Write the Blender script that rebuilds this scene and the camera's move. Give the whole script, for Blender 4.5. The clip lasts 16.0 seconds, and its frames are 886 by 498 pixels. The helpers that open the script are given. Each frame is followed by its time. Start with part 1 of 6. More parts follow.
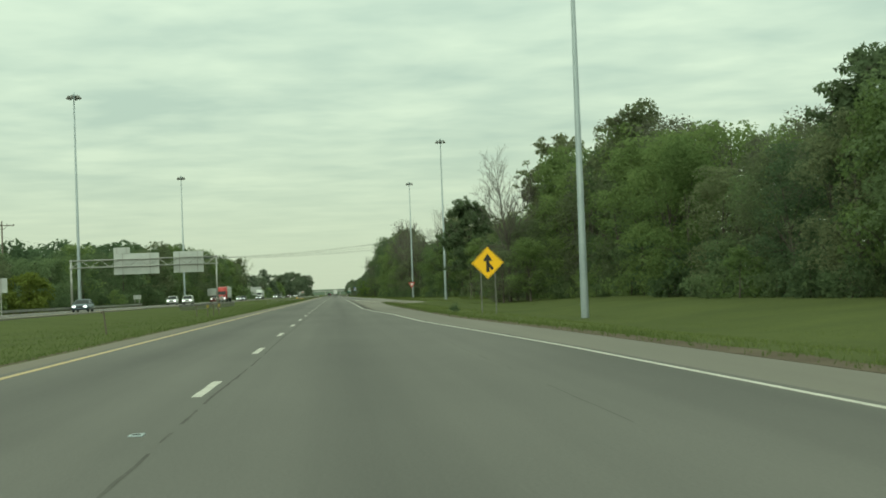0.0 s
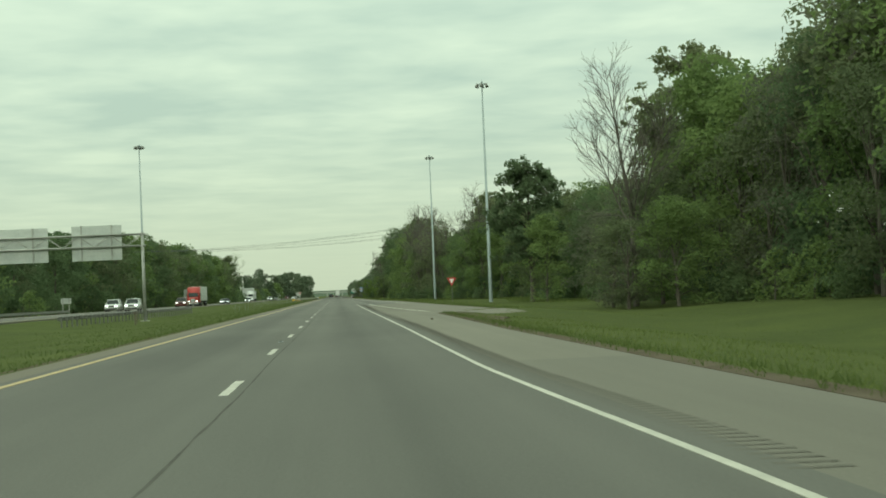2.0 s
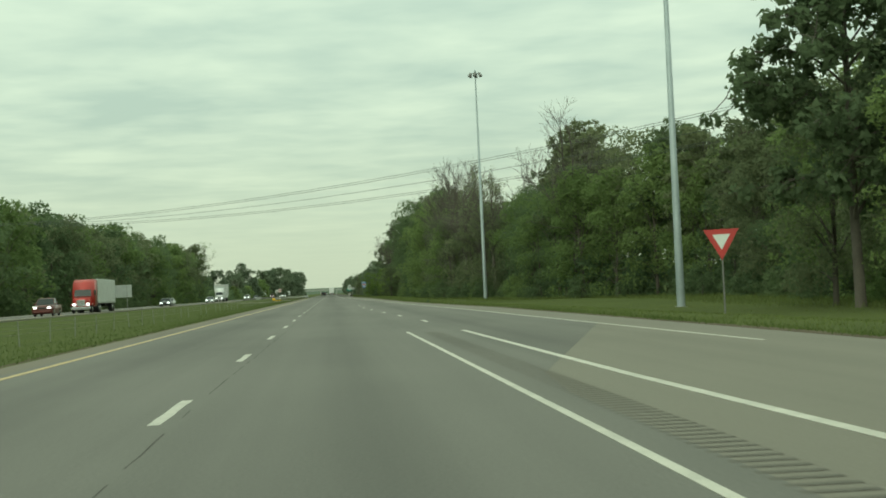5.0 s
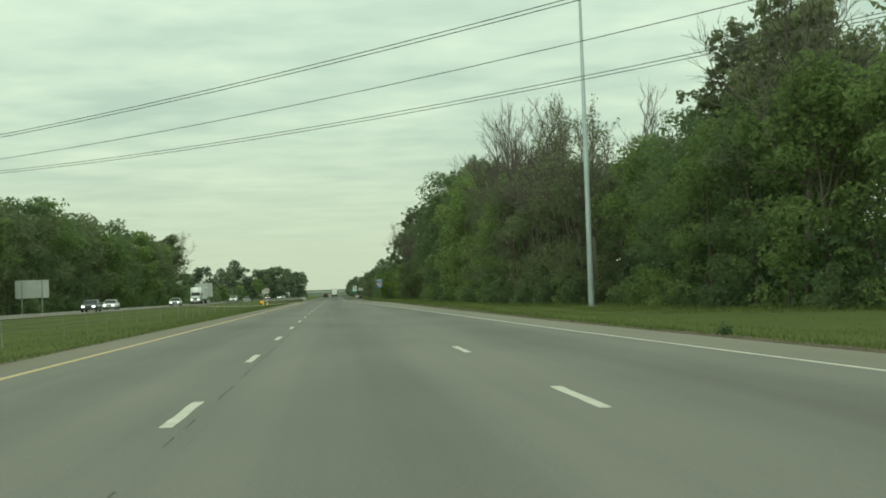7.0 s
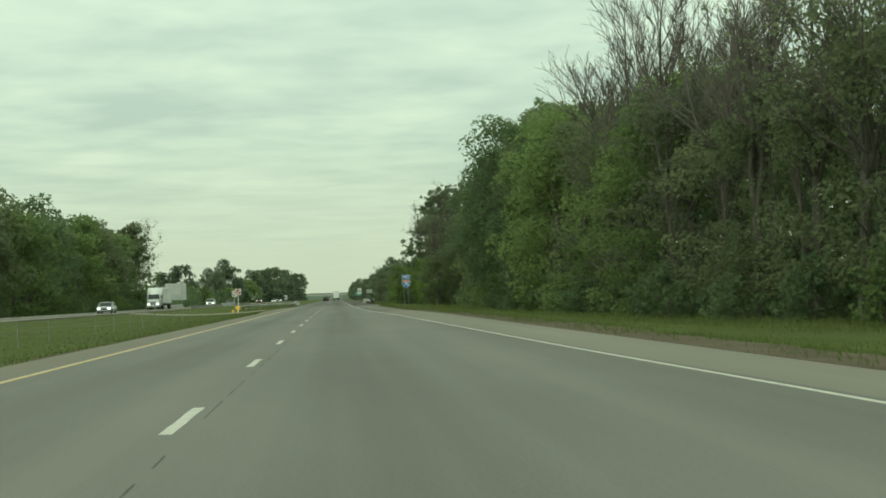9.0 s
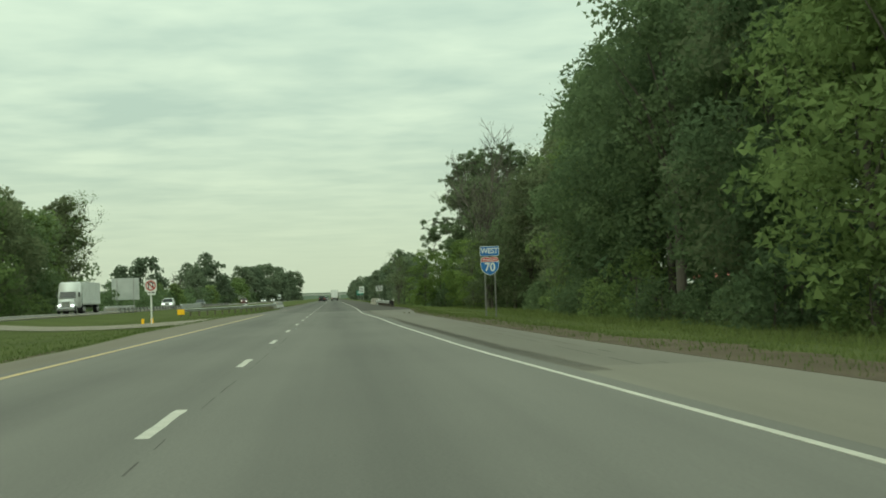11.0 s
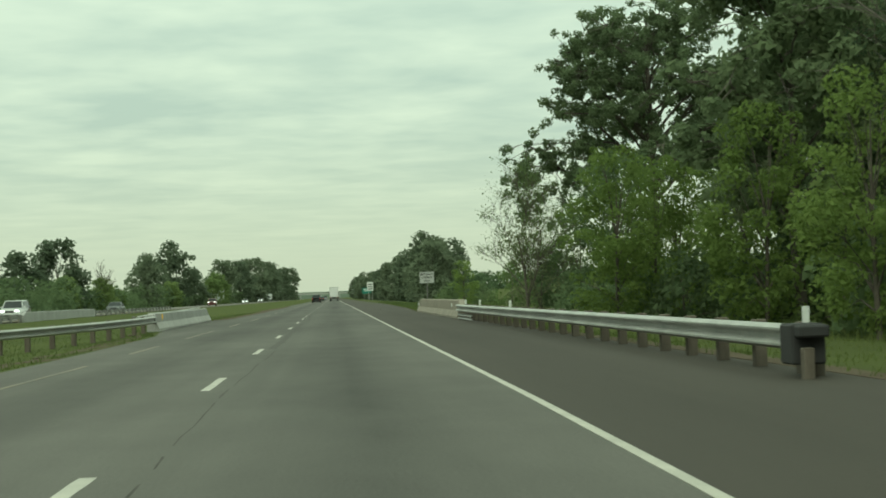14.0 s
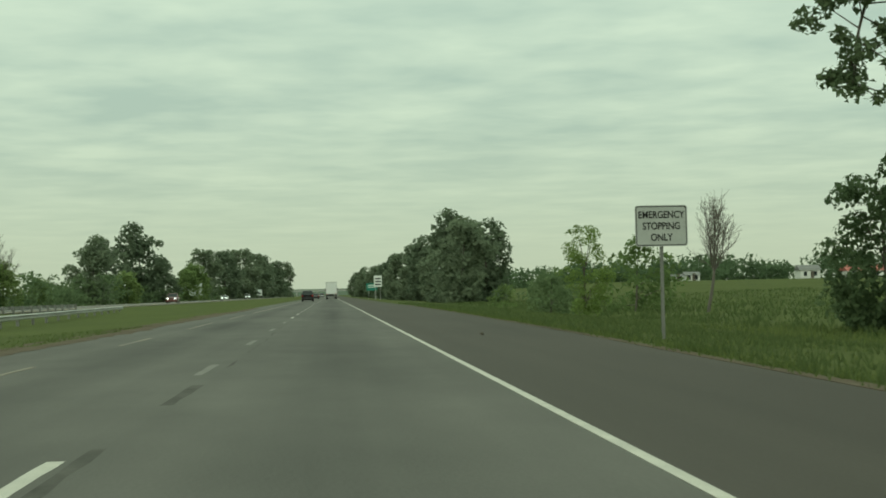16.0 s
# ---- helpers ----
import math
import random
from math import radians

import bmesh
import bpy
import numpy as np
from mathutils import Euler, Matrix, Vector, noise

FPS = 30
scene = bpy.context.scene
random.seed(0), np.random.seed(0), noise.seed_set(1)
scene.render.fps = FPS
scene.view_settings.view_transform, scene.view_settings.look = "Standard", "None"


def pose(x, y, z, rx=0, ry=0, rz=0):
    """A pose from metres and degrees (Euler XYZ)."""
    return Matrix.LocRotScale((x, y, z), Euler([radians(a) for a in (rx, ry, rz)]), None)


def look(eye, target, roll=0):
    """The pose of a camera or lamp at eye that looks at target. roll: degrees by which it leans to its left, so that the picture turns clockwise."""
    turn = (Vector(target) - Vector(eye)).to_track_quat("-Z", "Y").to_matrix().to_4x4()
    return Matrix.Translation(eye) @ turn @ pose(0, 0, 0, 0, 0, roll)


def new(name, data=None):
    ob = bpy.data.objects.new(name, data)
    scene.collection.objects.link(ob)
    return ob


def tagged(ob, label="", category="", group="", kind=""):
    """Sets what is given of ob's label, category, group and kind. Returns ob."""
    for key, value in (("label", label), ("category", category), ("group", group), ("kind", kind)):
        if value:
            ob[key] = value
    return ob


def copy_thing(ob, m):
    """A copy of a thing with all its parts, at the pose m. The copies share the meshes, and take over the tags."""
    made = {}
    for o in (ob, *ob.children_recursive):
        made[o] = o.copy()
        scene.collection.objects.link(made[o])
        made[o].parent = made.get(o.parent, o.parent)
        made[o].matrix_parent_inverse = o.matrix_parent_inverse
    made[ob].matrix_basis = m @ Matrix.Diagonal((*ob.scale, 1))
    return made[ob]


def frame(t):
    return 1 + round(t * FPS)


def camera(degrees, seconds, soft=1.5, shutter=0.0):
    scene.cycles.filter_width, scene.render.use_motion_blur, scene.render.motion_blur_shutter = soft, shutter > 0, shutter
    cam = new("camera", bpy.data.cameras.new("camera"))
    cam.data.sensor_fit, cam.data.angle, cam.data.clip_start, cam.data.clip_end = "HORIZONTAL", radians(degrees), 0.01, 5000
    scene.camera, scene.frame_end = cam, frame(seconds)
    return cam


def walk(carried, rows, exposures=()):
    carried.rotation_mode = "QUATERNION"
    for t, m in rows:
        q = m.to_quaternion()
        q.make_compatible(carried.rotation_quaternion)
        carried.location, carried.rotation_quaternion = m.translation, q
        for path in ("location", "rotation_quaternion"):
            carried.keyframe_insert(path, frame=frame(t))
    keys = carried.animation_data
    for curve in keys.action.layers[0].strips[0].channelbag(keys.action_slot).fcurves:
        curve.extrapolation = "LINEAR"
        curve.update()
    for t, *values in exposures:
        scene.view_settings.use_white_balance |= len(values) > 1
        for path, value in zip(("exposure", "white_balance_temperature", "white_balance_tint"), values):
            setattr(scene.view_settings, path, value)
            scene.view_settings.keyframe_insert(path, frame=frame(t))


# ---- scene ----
cam = camera(32.5, 16.0, soft=1.8, shutter=0.05)
PATH = [
    (0, (1.334, 3.877, 0.925), (1.478, 5.871, 0.979), -2.1),
    (0.5, (1.293, 21.913, 0.915), (1.433, 23.908, 0.97), -2.4),
    (1, (1.232, 40.855, 0.905), (1.372, 42.849, 0.961), -2.4),
    (1.5, (1.18, 58.652, 0.94), (1.322, 60.646, 0.996), -2.2),
    (2, (1.163, 76.613, 0.951), (1.305, 78.607, 1.006), -2.4),
    (2.5, (1.191, 95.656, 0.935), (1.336, 97.65, 0.989), -2.6),
    (3, (1.268, 113.451, 0.942), (1.415, 115.445, 0.994), -2.4),
    (5.5, (1.35, 203.685, 0.915), (1.5, 205.679, 0.966), -2.7),
    (6, (1.222, 222.067, 0.92), (1.368, 224.061, 0.972), -2.2),
    (6.5, (1.184, 241.139, 0.915), (1.325, 243.133, 0.97), -1.8),
    (7, (1.217, 259.451, 0.899), (1.363, 261.445, 0.954), -2.1),
    (7.5, (1.236, 277.926, 0.874), (1.387, 279.92, 0.928), -2.3),
    (8, (1.228, 296.051, 0.877), (1.378, 298.044, 0.934), -2.3),
    (8.5, (1.211, 315.031, 0.913), (1.358, 317.025, 0.971), -1.8),
    (9, (1.203, 333.165, 0.91), (1.347, 335.159, 0.97), -1.9),
    (11.5, (1.298, 425.372, 0.895), (1.443, 427.366, 0.955), -1.7),
    (12, (1.298, 443.499, 0.917), (1.439, 445.493, 0.978), -1.6),
    (12.5, (1.341, 462.6, 0.933), (1.482, 464.594, 0.994), -1.4),
    (13, (1.28, 481.007, 0.879), (1.424, 483.001, 0.941), -1.8),
    (13.5, (1.319, 498.627, 0.945), (1.464, 500.62, 1.006), -2.0),
    (14, (1.395, 516.386, 0.956), (1.542, 518.38, 1.014), -2.1),
    (14.5, (1.325, 535.479, 0.988), (1.475, 537.472, 1.045), -0.8),
    (15, (1.436, 553.232, 0.942), (1.585, 555.226, 0.996), -1.0),
    (15.5, (1.464, 571.503, 0.952), (1.613, 573.497, 1.007), -1.1),
    (16, (1.515, 588.956, 0.882), (1.664, 590.95, 0.939), -1.2),
]
walk(cam, [(t, look(eye, target, roll)) for t, eye, target, roll in PATH], [(0, 0.0, 7000, -15), (14, 0.0, 7000, -15), (15, -0.06, 7000, -15), (16, -0.2, 7000, -15)])

# ---- light ----
SUN_EL, SUN_AZ = radians(36), radians(204)
world = bpy.data.worlds.new("overcast_sky")
scene.world = world
world.use_nodes = True
wn, wl = world.node_tree.nodes, world.node_tree.links
wn.clear()


def wnode(kind, **props):
    n = wn.new(kind)
    for key, value in props.items():
        n.inputs[key].default_value = value
    return n


sky = wn.new("ShaderNodeTexSky")
sky.sky_type, sky.sun_disc = "NISHITA", False
sky.sun_elevation, sky.sun_rotation = SUN_EL, SUN_AZ
coord = wn.new("ShaderNodeTexCoord")
split = wn.new("ShaderNodeSeparateXYZ")
wl.new(coord.outputs["Generated"], split.inputs[0])
lift = wn.new("ShaderNodeMath")
lift.operation = "ADD"
lift.inputs[1].default_value = 0.03
wl.new(split.outputs["Z"], lift.inputs[0])
floor_z = wn.new("ShaderNodeMath")
floor_z.operation = "MAXIMUM"
floor_z.inputs[1].default_value = 0.02
wl.new(lift.outputs[0], floor_z.inputs[0])
deck = []
for axis in ("X", "Y"):
    d = wn.new("ShaderNodeMath")
    d.operation = "DIVIDE"
    wl.new(split.outputs[axis], d.inputs[0])
    wl.new(floor_z.outputs[0], d.inputs[1])
    deck.append(d)
joined = wn.new("ShaderNodeCombineXYZ")
wl.new(deck[0].outputs[0], joined.inputs[0])
wl.new(deck[1].outputs[0], joined.inputs[1])
stretch = wn.new("ShaderNodeMapping")
stretch.inputs["Scale"].default_value = (1.15, 1.0, 1.0)
stretch.inputs["Rotation"].default_value = (0, 0, radians(-6))
wl.new(joined.outputs[0], stretch.inputs["Vector"])
big = wnode("ShaderNodeTexNoise", Scale=0.85, Detail=4.0, Roughness=0.5, Distortion=0.3)
small = wnode("ShaderNodeTexNoise", Scale=2.3, Detail=4.0, Roughness=0.5, Distortion=0.15)
wl.new(stretch.outputs[0], big.inputs["Vector"])
wl.new(stretch.outputs[0], small.inputs["Vector"])
both = wnode("ShaderNodeMix", Factor=0.38)
wl.new(big.outputs["Fac"], both.inputs["A"])
wl.new(small.outputs["Fac"], both.inputs["B"])
ramp = wn.new("ShaderNodeValToRGB")
ramp.color_ramp.elements[0].position, ramp.color_ramp.elements[0].color = 0.37, (0.490, 0.565, 0.545, 1)
ramp.color_ramp.elements[1].position, ramp.color_ramp.elements[1].color = 0.65, (0.715, 0.768, 0.700, 1)
wl.new(both.outputs["Result"], ramp.inputs[0])
veil = wnode("ShaderNodeMix", Factor=0.08)
veil.data_type = "RGBA"
dim = wn.new("ShaderNodeVectorMath")
dim.operation = "SCALE"
dim.inputs["Scale"].default_value = 0.11
wl.new(sky.outputs[0], dim.inputs[0])
# towards the horizon the cloud deck melts into one even pale tone
low = wn.new("ShaderNodeMapRange")
low.interpolation_type = "SMOOTHSTEP"
low.inputs["From Min"].default_value, low.inputs["From Max"].default_value = -0.01, 0.13
wl.new(split.outputs["Z"], low.inputs["Value"])
melt = wnode("ShaderNodeMix")
melt.data_type = "RGBA"
melt.inputs["A"].default_value = (0.690, 0.722, 0.630, 1)
wl.new(low.outputs[0], melt.inputs["Factor"])
wl.new(ramp.outputs[0], melt.inputs["B"])
wl.new(melt.outputs["Result"], veil.inputs["A"])
wl.new(dim.outputs[0], veil.inputs["B"])
# an overcast sky is about three times as bright overhead as at the horizon
high = wn.new("ShaderNodeMapRange")
high.inputs["From Min"].default_value, high.inputs["From Max"].default_value = 0.0, 1.0
high.inputs["To Min"].default_value, high.inputs["To Max"].default_value = 0.92, 2.5
wl.new(split.outputs["Z"], high.inputs["Value"])
back = wn.new("ShaderNodeBackground")
wl.new(high.outputs[0], back.inputs["Strength"])
wl.new(veil.outputs["Result"], back.inputs["Color"])
wout = wn.new("ShaderNodeOutputWorld")
wl.new(back.outputs[0], wout.inputs["Surface"])

sun = new("sun", bpy.data.lights.new("sun", "SUN"))
sun.data.energy, sun.data.angle, sun.data.color = 1.15, radians(25), (1.0, 0.97, 0.9)
sun.matrix_world = look((math.sin(SUN_AZ) * math.cos(SUN_EL) * 90, math.cos(SUN_AZ) * math.cos(SUN_EL) * 90, math.sin(SUN_EL) * 90), (0, 0, 0))


# ---- materials ----
def mat(name, a, b=None, scale=3.0, fine=40.0, rough=0.8, metal=0.0, bump=0.0, bump_scale=60.0, stretch_by=(1, 1, 1), vary=0.0, emit=None, space="world", spec=0.5):
    """A surface whose colour wanders between a and b at two scales, with fine relief; vary: from object to object."""
    m = bpy.data.materials.new(name)
    m.use_nodes = True
    n, l = m.node_tree.nodes, m.node_tree.links
    p = n["Principled BSDF"]
    p.inputs["Roughness"].default_value, p.inputs["Metallic"].default_value = rough, metal
    p.inputs["Specular IOR Level"].default_value = spec
    b = b or a
    if space == "world":
        src = n.new("ShaderNodeNewGeometry").outputs["Position"]
    else:
        src = n.new("ShaderNodeTexCoord").outputs["Object"]
    mp = n.new("ShaderNodeMapping")
    mp.inputs["Scale"].default_value = stretch_by
    l.new(src, mp.inputs["Vector"])
    n1, n2 = n.new("ShaderNodeTexNoise"), n.new("ShaderNodeTexNoise")
    n1.inputs["Scale"].default_value, n1.inputs["Detail"].default_value = scale, 5
    n2.inputs["Scale"].default_value, n2.inputs["Detail"].default_value = fine, 3
    l.new(mp.outputs[0], n1.inputs["Vector"])
    l.new(mp.outputs[0], n2.inputs["Vector"])
    mx = n.new("ShaderNodeMix")
    mx.inputs["Factor"].default_value = 0.4
    l.new(n1.outputs["Fac"], mx.inputs["A"])
    l.new(n2.outputs["Fac"], mx.inputs["B"])
    r = n.new("ShaderNodeMapRange")
    r.inputs["From Min"].default_value, r.inputs["From Max"].default_value = 0.33, 0.67
    l.new(mx.outputs["Result"], r.inputs["Value"])
    c = n.new("ShaderNodeMix")
    c.data_type = "RGBA"
    c.inputs["A"].default_value, c.inputs["B"].default_value = (*a, 1), (*b, 1)
    l.new(r.outputs[0], c.inputs["Factor"])
    out = c.outputs["Result"]
    if vary:
        info = n.new("ShaderNodeObjectInfo")
        rv = n.new("ShaderNodeMapRange")
        rv.inputs["To Min"].default_value, rv.inputs["To Max"].default_value = 1 - vary, 1 + vary
        l.new(info.outputs["Random"], rv.inputs["Value"])
        sc = n.new("ShaderNodeVectorMath")
        sc.operation = "SCALE"
        l.new(out, sc.inputs[0])
        l.new(rv.outputs[0], sc.inputs["Scale"])
        out = sc.outputs[0]
    l.new(out, p.inputs["Base Color"])
    if bump:
        nb = n.new("ShaderNodeTexNoise")
        nb.inputs["Scale"].default_value, nb.inputs["Detail"].default_value = bump_scale, 3
        l.new(src, nb.inputs["Vector"])
        bp = n.new("ShaderNodeBump")
        bp.inputs["Strength"].default_value, bp.inputs["Distance"].default_value = bump, 0.02
        l.new(nb.outputs["Fac"], bp.inputs["Height"])
        l.new(bp.outputs[0], p.inputs["Normal"])
    if emit:
        p.inputs["Emission Color"].default_value, p.inputs["Emission Strength"].default_value = (*emit[0], 1), emit[1]
    return m


def road_mat(name, light, dark, oil, patch=0.0, older=None):
    """Worn paving: fine aggregate, long streaks along the road, a darker oil band down the middle of each lane, large blotches."""
    m = bpy.data.materials.new(name)
    m.use_nodes = True
    n, l = m.node_tree.nodes, m.node_tree.links
    p = n["Principled BSDF"]
    p.inputs["Roughness"].default_value = 0.85
    p.inputs["Specular IOR Level"].default_value = 0.18
    geo = n.new("ShaderNodeNewGeometry")

    def noise_at(scale, detail, squeeze):
        mp = n.new("ShaderNodeMapping")
        mp.inputs["Scale"].default_value = squeeze
        l.new(geo.outputs["Position"], mp.inputs["Vector"])
        t = n.new("ShaderNodeTexNoise")
        t.inputs["Scale"].default_value, t.inputs["Detail"].default_value = scale, detail
        l.new(mp.outputs[0], t.inputs["Vector"])
        return t.outputs["Fac"]

    def math_node(op, a, b):
        t = n.new("ShaderNodeMath")
        t.operation = op
        for k, v in enumerate((a, b)):
            if isinstance(v, (int, float)):
                t.inputs[k].default_value = v
            else:
                l.new(v, t.inputs[k])
        return t.outputs[0]

    streak = noise_at(1.0, 4, (1.6, 0.02, 1))
    blotch = noise_at(0.22, 5, (1.2, 0.35, 1))
    grain = noise_at(38.0, 3, (1, 1, 1))
    s = n.new("ShaderNodeSeparateXYZ")
    l.new(geo.outputs["Position"], s.inputs[0])
    # distance from the middle of the lane, lanes 3.15 wide
    x = math_node("MODULO", math_node("ADD", s.outputs["X"], 3.15 * 20), 3.15)
    mid = math_node("ABSOLUTE", math_node("SUBTRACT", x, 1.575), 0)
    band = math_node("SUBTRACT", 1.0, math_node("DIVIDE", mid, 0.9))
    band = math_node("MAXIMUM", band, 0.0)
    band = math_node("MULTIPLY", band, oil)
    tone = math_node("ADD", math_node("MULTIPLY", streak, 0.45), math_node("MULTIPLY", blotch, 0.55 + patch))
    tone = math_node("ADD", tone, math_node("MULTIPLY", math_node("SUBTRACT", grain, 0.5), 0.55))
    if patch:
        mottle = noise_at(1.0, 3, (1.1, 0.5, 1))
        tone = math_node("ADD", tone, math_node("MULTIPLY", math_node("SUBTRACT", mottle, 0.5), patch * 1.3))
    tone = math_node("SUBTRACT", tone, band)
    r = n.new("ShaderNodeMapRange")
    r.inputs["From Min"].default_value, r.inputs["From Max"].default_value = 0.2, 0.75 + patch * 0.5
    l.new(tone, r.inputs["Value"])
    c = n.new("ShaderNodeMix")
    c.data_type = "RGBA"
    c.inputs["A"].default_value, c.inputs["B"].default_value = (*dark, 1), (*light, 1)
    l.new(r.outputs[0], c.inputs["Factor"])
    out = c.outputs["Result"]
    if older:
        # the paving has another age before the first of two places along the road than after the second
        age = n.new("ShaderNodeMapRange")
        age.inputs["From Min"].default_value, age.inputs["From Max"].default_value = older[0], older[1]
        age.inputs["To Min"].default_value, age.inputs["To Max"].default_value = older[2], 1.0
        l.new(s.outputs["Y"], age.inputs["Value"])
        sc = n.new("ShaderNodeVectorMath")
        sc.operation = "SCALE"
        l.new(out, sc.inputs[0])
        l.new(age.outputs[0], sc.inputs["Scale"])
        out = sc.outputs[0]
    l.new(out, p.inputs["Base Color"])
    bp = n.new("ShaderNodeBump")
    bp.inputs["Strength"].default_value, bp.inputs["Distance"].default_value = 0.35, 0.01
    l.new(grain, bp.inputs["Height"])
    l.new(bp.outputs[0], p.inputs["Normal"])
    return m


def leaf_mat(name, a, b, see=0.3):
    """Leaves: each leaf and each tree a little different, and light shines through them."""
    m = bpy.data.materials.new(name)
    m.use_nodes = True
    n, l = m.node_tree.nodes, m.node_tree.links
    n.remove(n["Principled BSDF"])
    geo, info = n.new("ShaderNodeNewGeometry"), n.new("ShaderNodeObjectInfo")
    add = n.new("ShaderNodeMath")
    add.operation = "MULTIPLY_ADD"
    l.new(info.outputs["Random"], add.inputs[0])
    add.inputs[1].default_value = 1.0
    add.inputs[2].default_value = -0.25
    mx = n.new("ShaderNodeMath")
    mx.operation = "ADD"
    mx.use_clamp = True
    # leaf by leaf, spray by spray, and tree by tree
    place = n.new("ShaderNodeTexCoord")
    spray = n.new("ShaderNodeTexNoise")
    spray.inputs["Scale"].default_value, spray.inputs["Detail"].default_value = 0.55, 3
    l.new(place.outputs["Object"], spray.inputs["Vector"])
    one = n.new("ShaderNodeMath")
    one.operation = "MULTIPLY_ADD"
    l.new(geo.outputs["Random Per Island"], one.inputs[0])
    one.inputs[1].default_value = 0.45
    l.new(add.outputs[0], one.inputs[2])
    two = n.new("ShaderNodeMath")
    two.operation = "MULTIPLY_ADD"
    l.new(spray.outputs["Fac"], two.inputs[0])
    two.inputs[1].default_value = 1.3
    two.inputs[2].default_value = -0.65
    l.new(one.outputs[0], mx.inputs[0])
    l.new(two.outputs[0], mx.inputs[1])
    c = n.new("ShaderNodeMix")
    c.data_type = "RGBA"
    c.inputs["A"].default_value, c.inputs["B"].default_value = (*a, 1), (*b, 1)
    l.new(mx.outputs[0], c.inputs["Factor"])
    df, tr, ms = n.new("ShaderNodeBsdfDiffuse"), n.new("ShaderNodeBsdfTranslucent"), n.new("ShaderNodeMixShader")
    ms.inputs[0].default_value = see
    l.new(c.outputs["Result"], df.inputs["Color"])
    l.new(c.outputs["Result"], tr.inputs["Color"])
    l.new(df.outputs[0], ms.inputs[1])
    l.new(tr.outputs[0], ms.inputs[2])
    l.new(ms.outputs[0], n["Material Output"].inputs["Surface"])
    return m


ASPHALT = road_mat("worn_asphalt", (0.163, 0.155, 0.139), (0.093, 0.089, 0.081), 0.20, older=(100, 230, 0.80))
ASPHALT_DARK = road_mat("dark_patched_asphalt", (0.112, 0.106, 0.095), (0.044, 0.042, 0.038), 0.24, 0.30, older=(505, 575, 1.28))
CONCRETE_SHOULDER = road_mat("pale_shoulder_paving", (0.186, 0.171, 0.142), (0.123, 0.113, 0.094), 0.0)
SHOULDER_TAN = road_mat("weathered_shoulder_paving", (0.163, 0.150, 0.126), (0.106, 0.098, 0.083), 0.0)
SHOULDER_DARK = road_mat("dark_shoulder_asphalt", (0.066, 0.058, 0.049), (0.040, 0.035, 0.030), 0.0)
GROOVE = road_mat("milled_groove", (0.122, 0.111, 0.094), (0.082, 0.075, 0.064), 0.0)
INNER_SHOULDER = road_mat("dusty_inner_shoulder", (0.168, 0.148, 0.117), (0.108, 0.095, 0.076), 0.0)
WHITE_PAINT = mat("white_road_paint", (0.47, 0.442, 0.385), (0.31, 0.292, 0.255), 2.5, 45, 0.6, bump=0.2)
YELLOW_PAINT = mat("yellow_road_paint", (0.44, 0.305, 0.125), (0.31, 0.235, 0.125), 2.5, 45, 0.6, bump=0.2)
TRACE_PAINT = mat("last_traces_of_paint", (0.150, 0.140, 0.122), (0.095, 0.089, 0.079), 1.8, 30, 0.8)
FADED_PAINT = mat("faded_road_paint", (0.21, 0.168, 0.112), (0.085, 0.080, 0.070), 0.5, 20, 0.7)
TAR = mat("tar_joint", (0.055, 0.053, 0.048), (0.11, 0.106, 0.095), 1.5, 14, 0.95, spec=0.05)
GRASS = mat("mown_grass", (0.086, 0.100, 0.036), (0.058, 0.070, 0.028), 0.16, 2.6, 0.95, bump=0.8, bump_scale=22, spec=0.02)
RANK_BLADE = leaf_mat("rank_grass_blades", (0.074, 0.102, 0.040), (0.122, 0.150, 0.064), 0.45)
BLADE = leaf_mat("grass_blades", (0.094, 0.125, 0.043), (0.156, 0.185, 0.066), 0.5)
DIRT = mat("gravelly_dirt", (0.074, 0.058, 0.042), (0.124, 0.102, 0.075), 0.8, 22, 0.95, bump=0.9, bump_scale=45, spec=0.05)
GRAVEL = mat("pale_gravel", (0.22, 0.195, 0.155), (0.15, 0.13, 0.10), 0.9, 25, 0.95, bump=0.9, bump_scale=45)
GALV = mat("galvanised_steel", (0.25, 0.25, 0.235), (0.42, 0.42, 0.395), 1.2, 18, 0.5, 0.35, bump=0.1)
GALV_POLE = mat("weathered_galvanised_pole", (0.245, 0.285, 0.295), (0.32, 0.36, 0.37), 0.6, 9, 0.55, 0.35)
DULL_YELLOW = mat("weathered_yellow_plate", (0.32, 0.24, 0.05), (0.22, 0.17, 0.05), 3.0, 16, 0.6)
DULL_STEEL = mat("dull_steel_post", (0.13, 0.13, 0.12), (0.19, 0.19, 0.175), 1.2, 14, 0.7, 0.2)
WOOD_POST = mat("weathered_timber_post", (0.075, 0.062, 0.048), (0.14, 0.12, 0.095), 2.0, 25, 0.9, stretch_by=(3, 3, 0.6))
CONCRETE = mat("weathered_concrete", (0.235, 0.205, 0.160), (0.170, 0.150, 0.118), 0.7, 12, 0.9, bump=0.35)
CONCRETE_GREY = mat("grey_concrete", (0.37, 0.37, 0.35), (0.25, 0.25, 0.235), 0.8, 12, 0.9, bump=0.35, stretch_by=(1, 1, 0.4))
CONCRETE_PALE = mat("whitish_concrete_toe", (0.46, 0.45, 0.42), (0.34, 0.33, 0.31), 0.8, 12, 0.9, bump=0.3)
CONCRETE_BASE = mat("pale_concrete_toe", (0.27, 0.24, 0.195), (0.20, 0.178, 0.145), 0.8, 12, 0.9, bump=0.3)
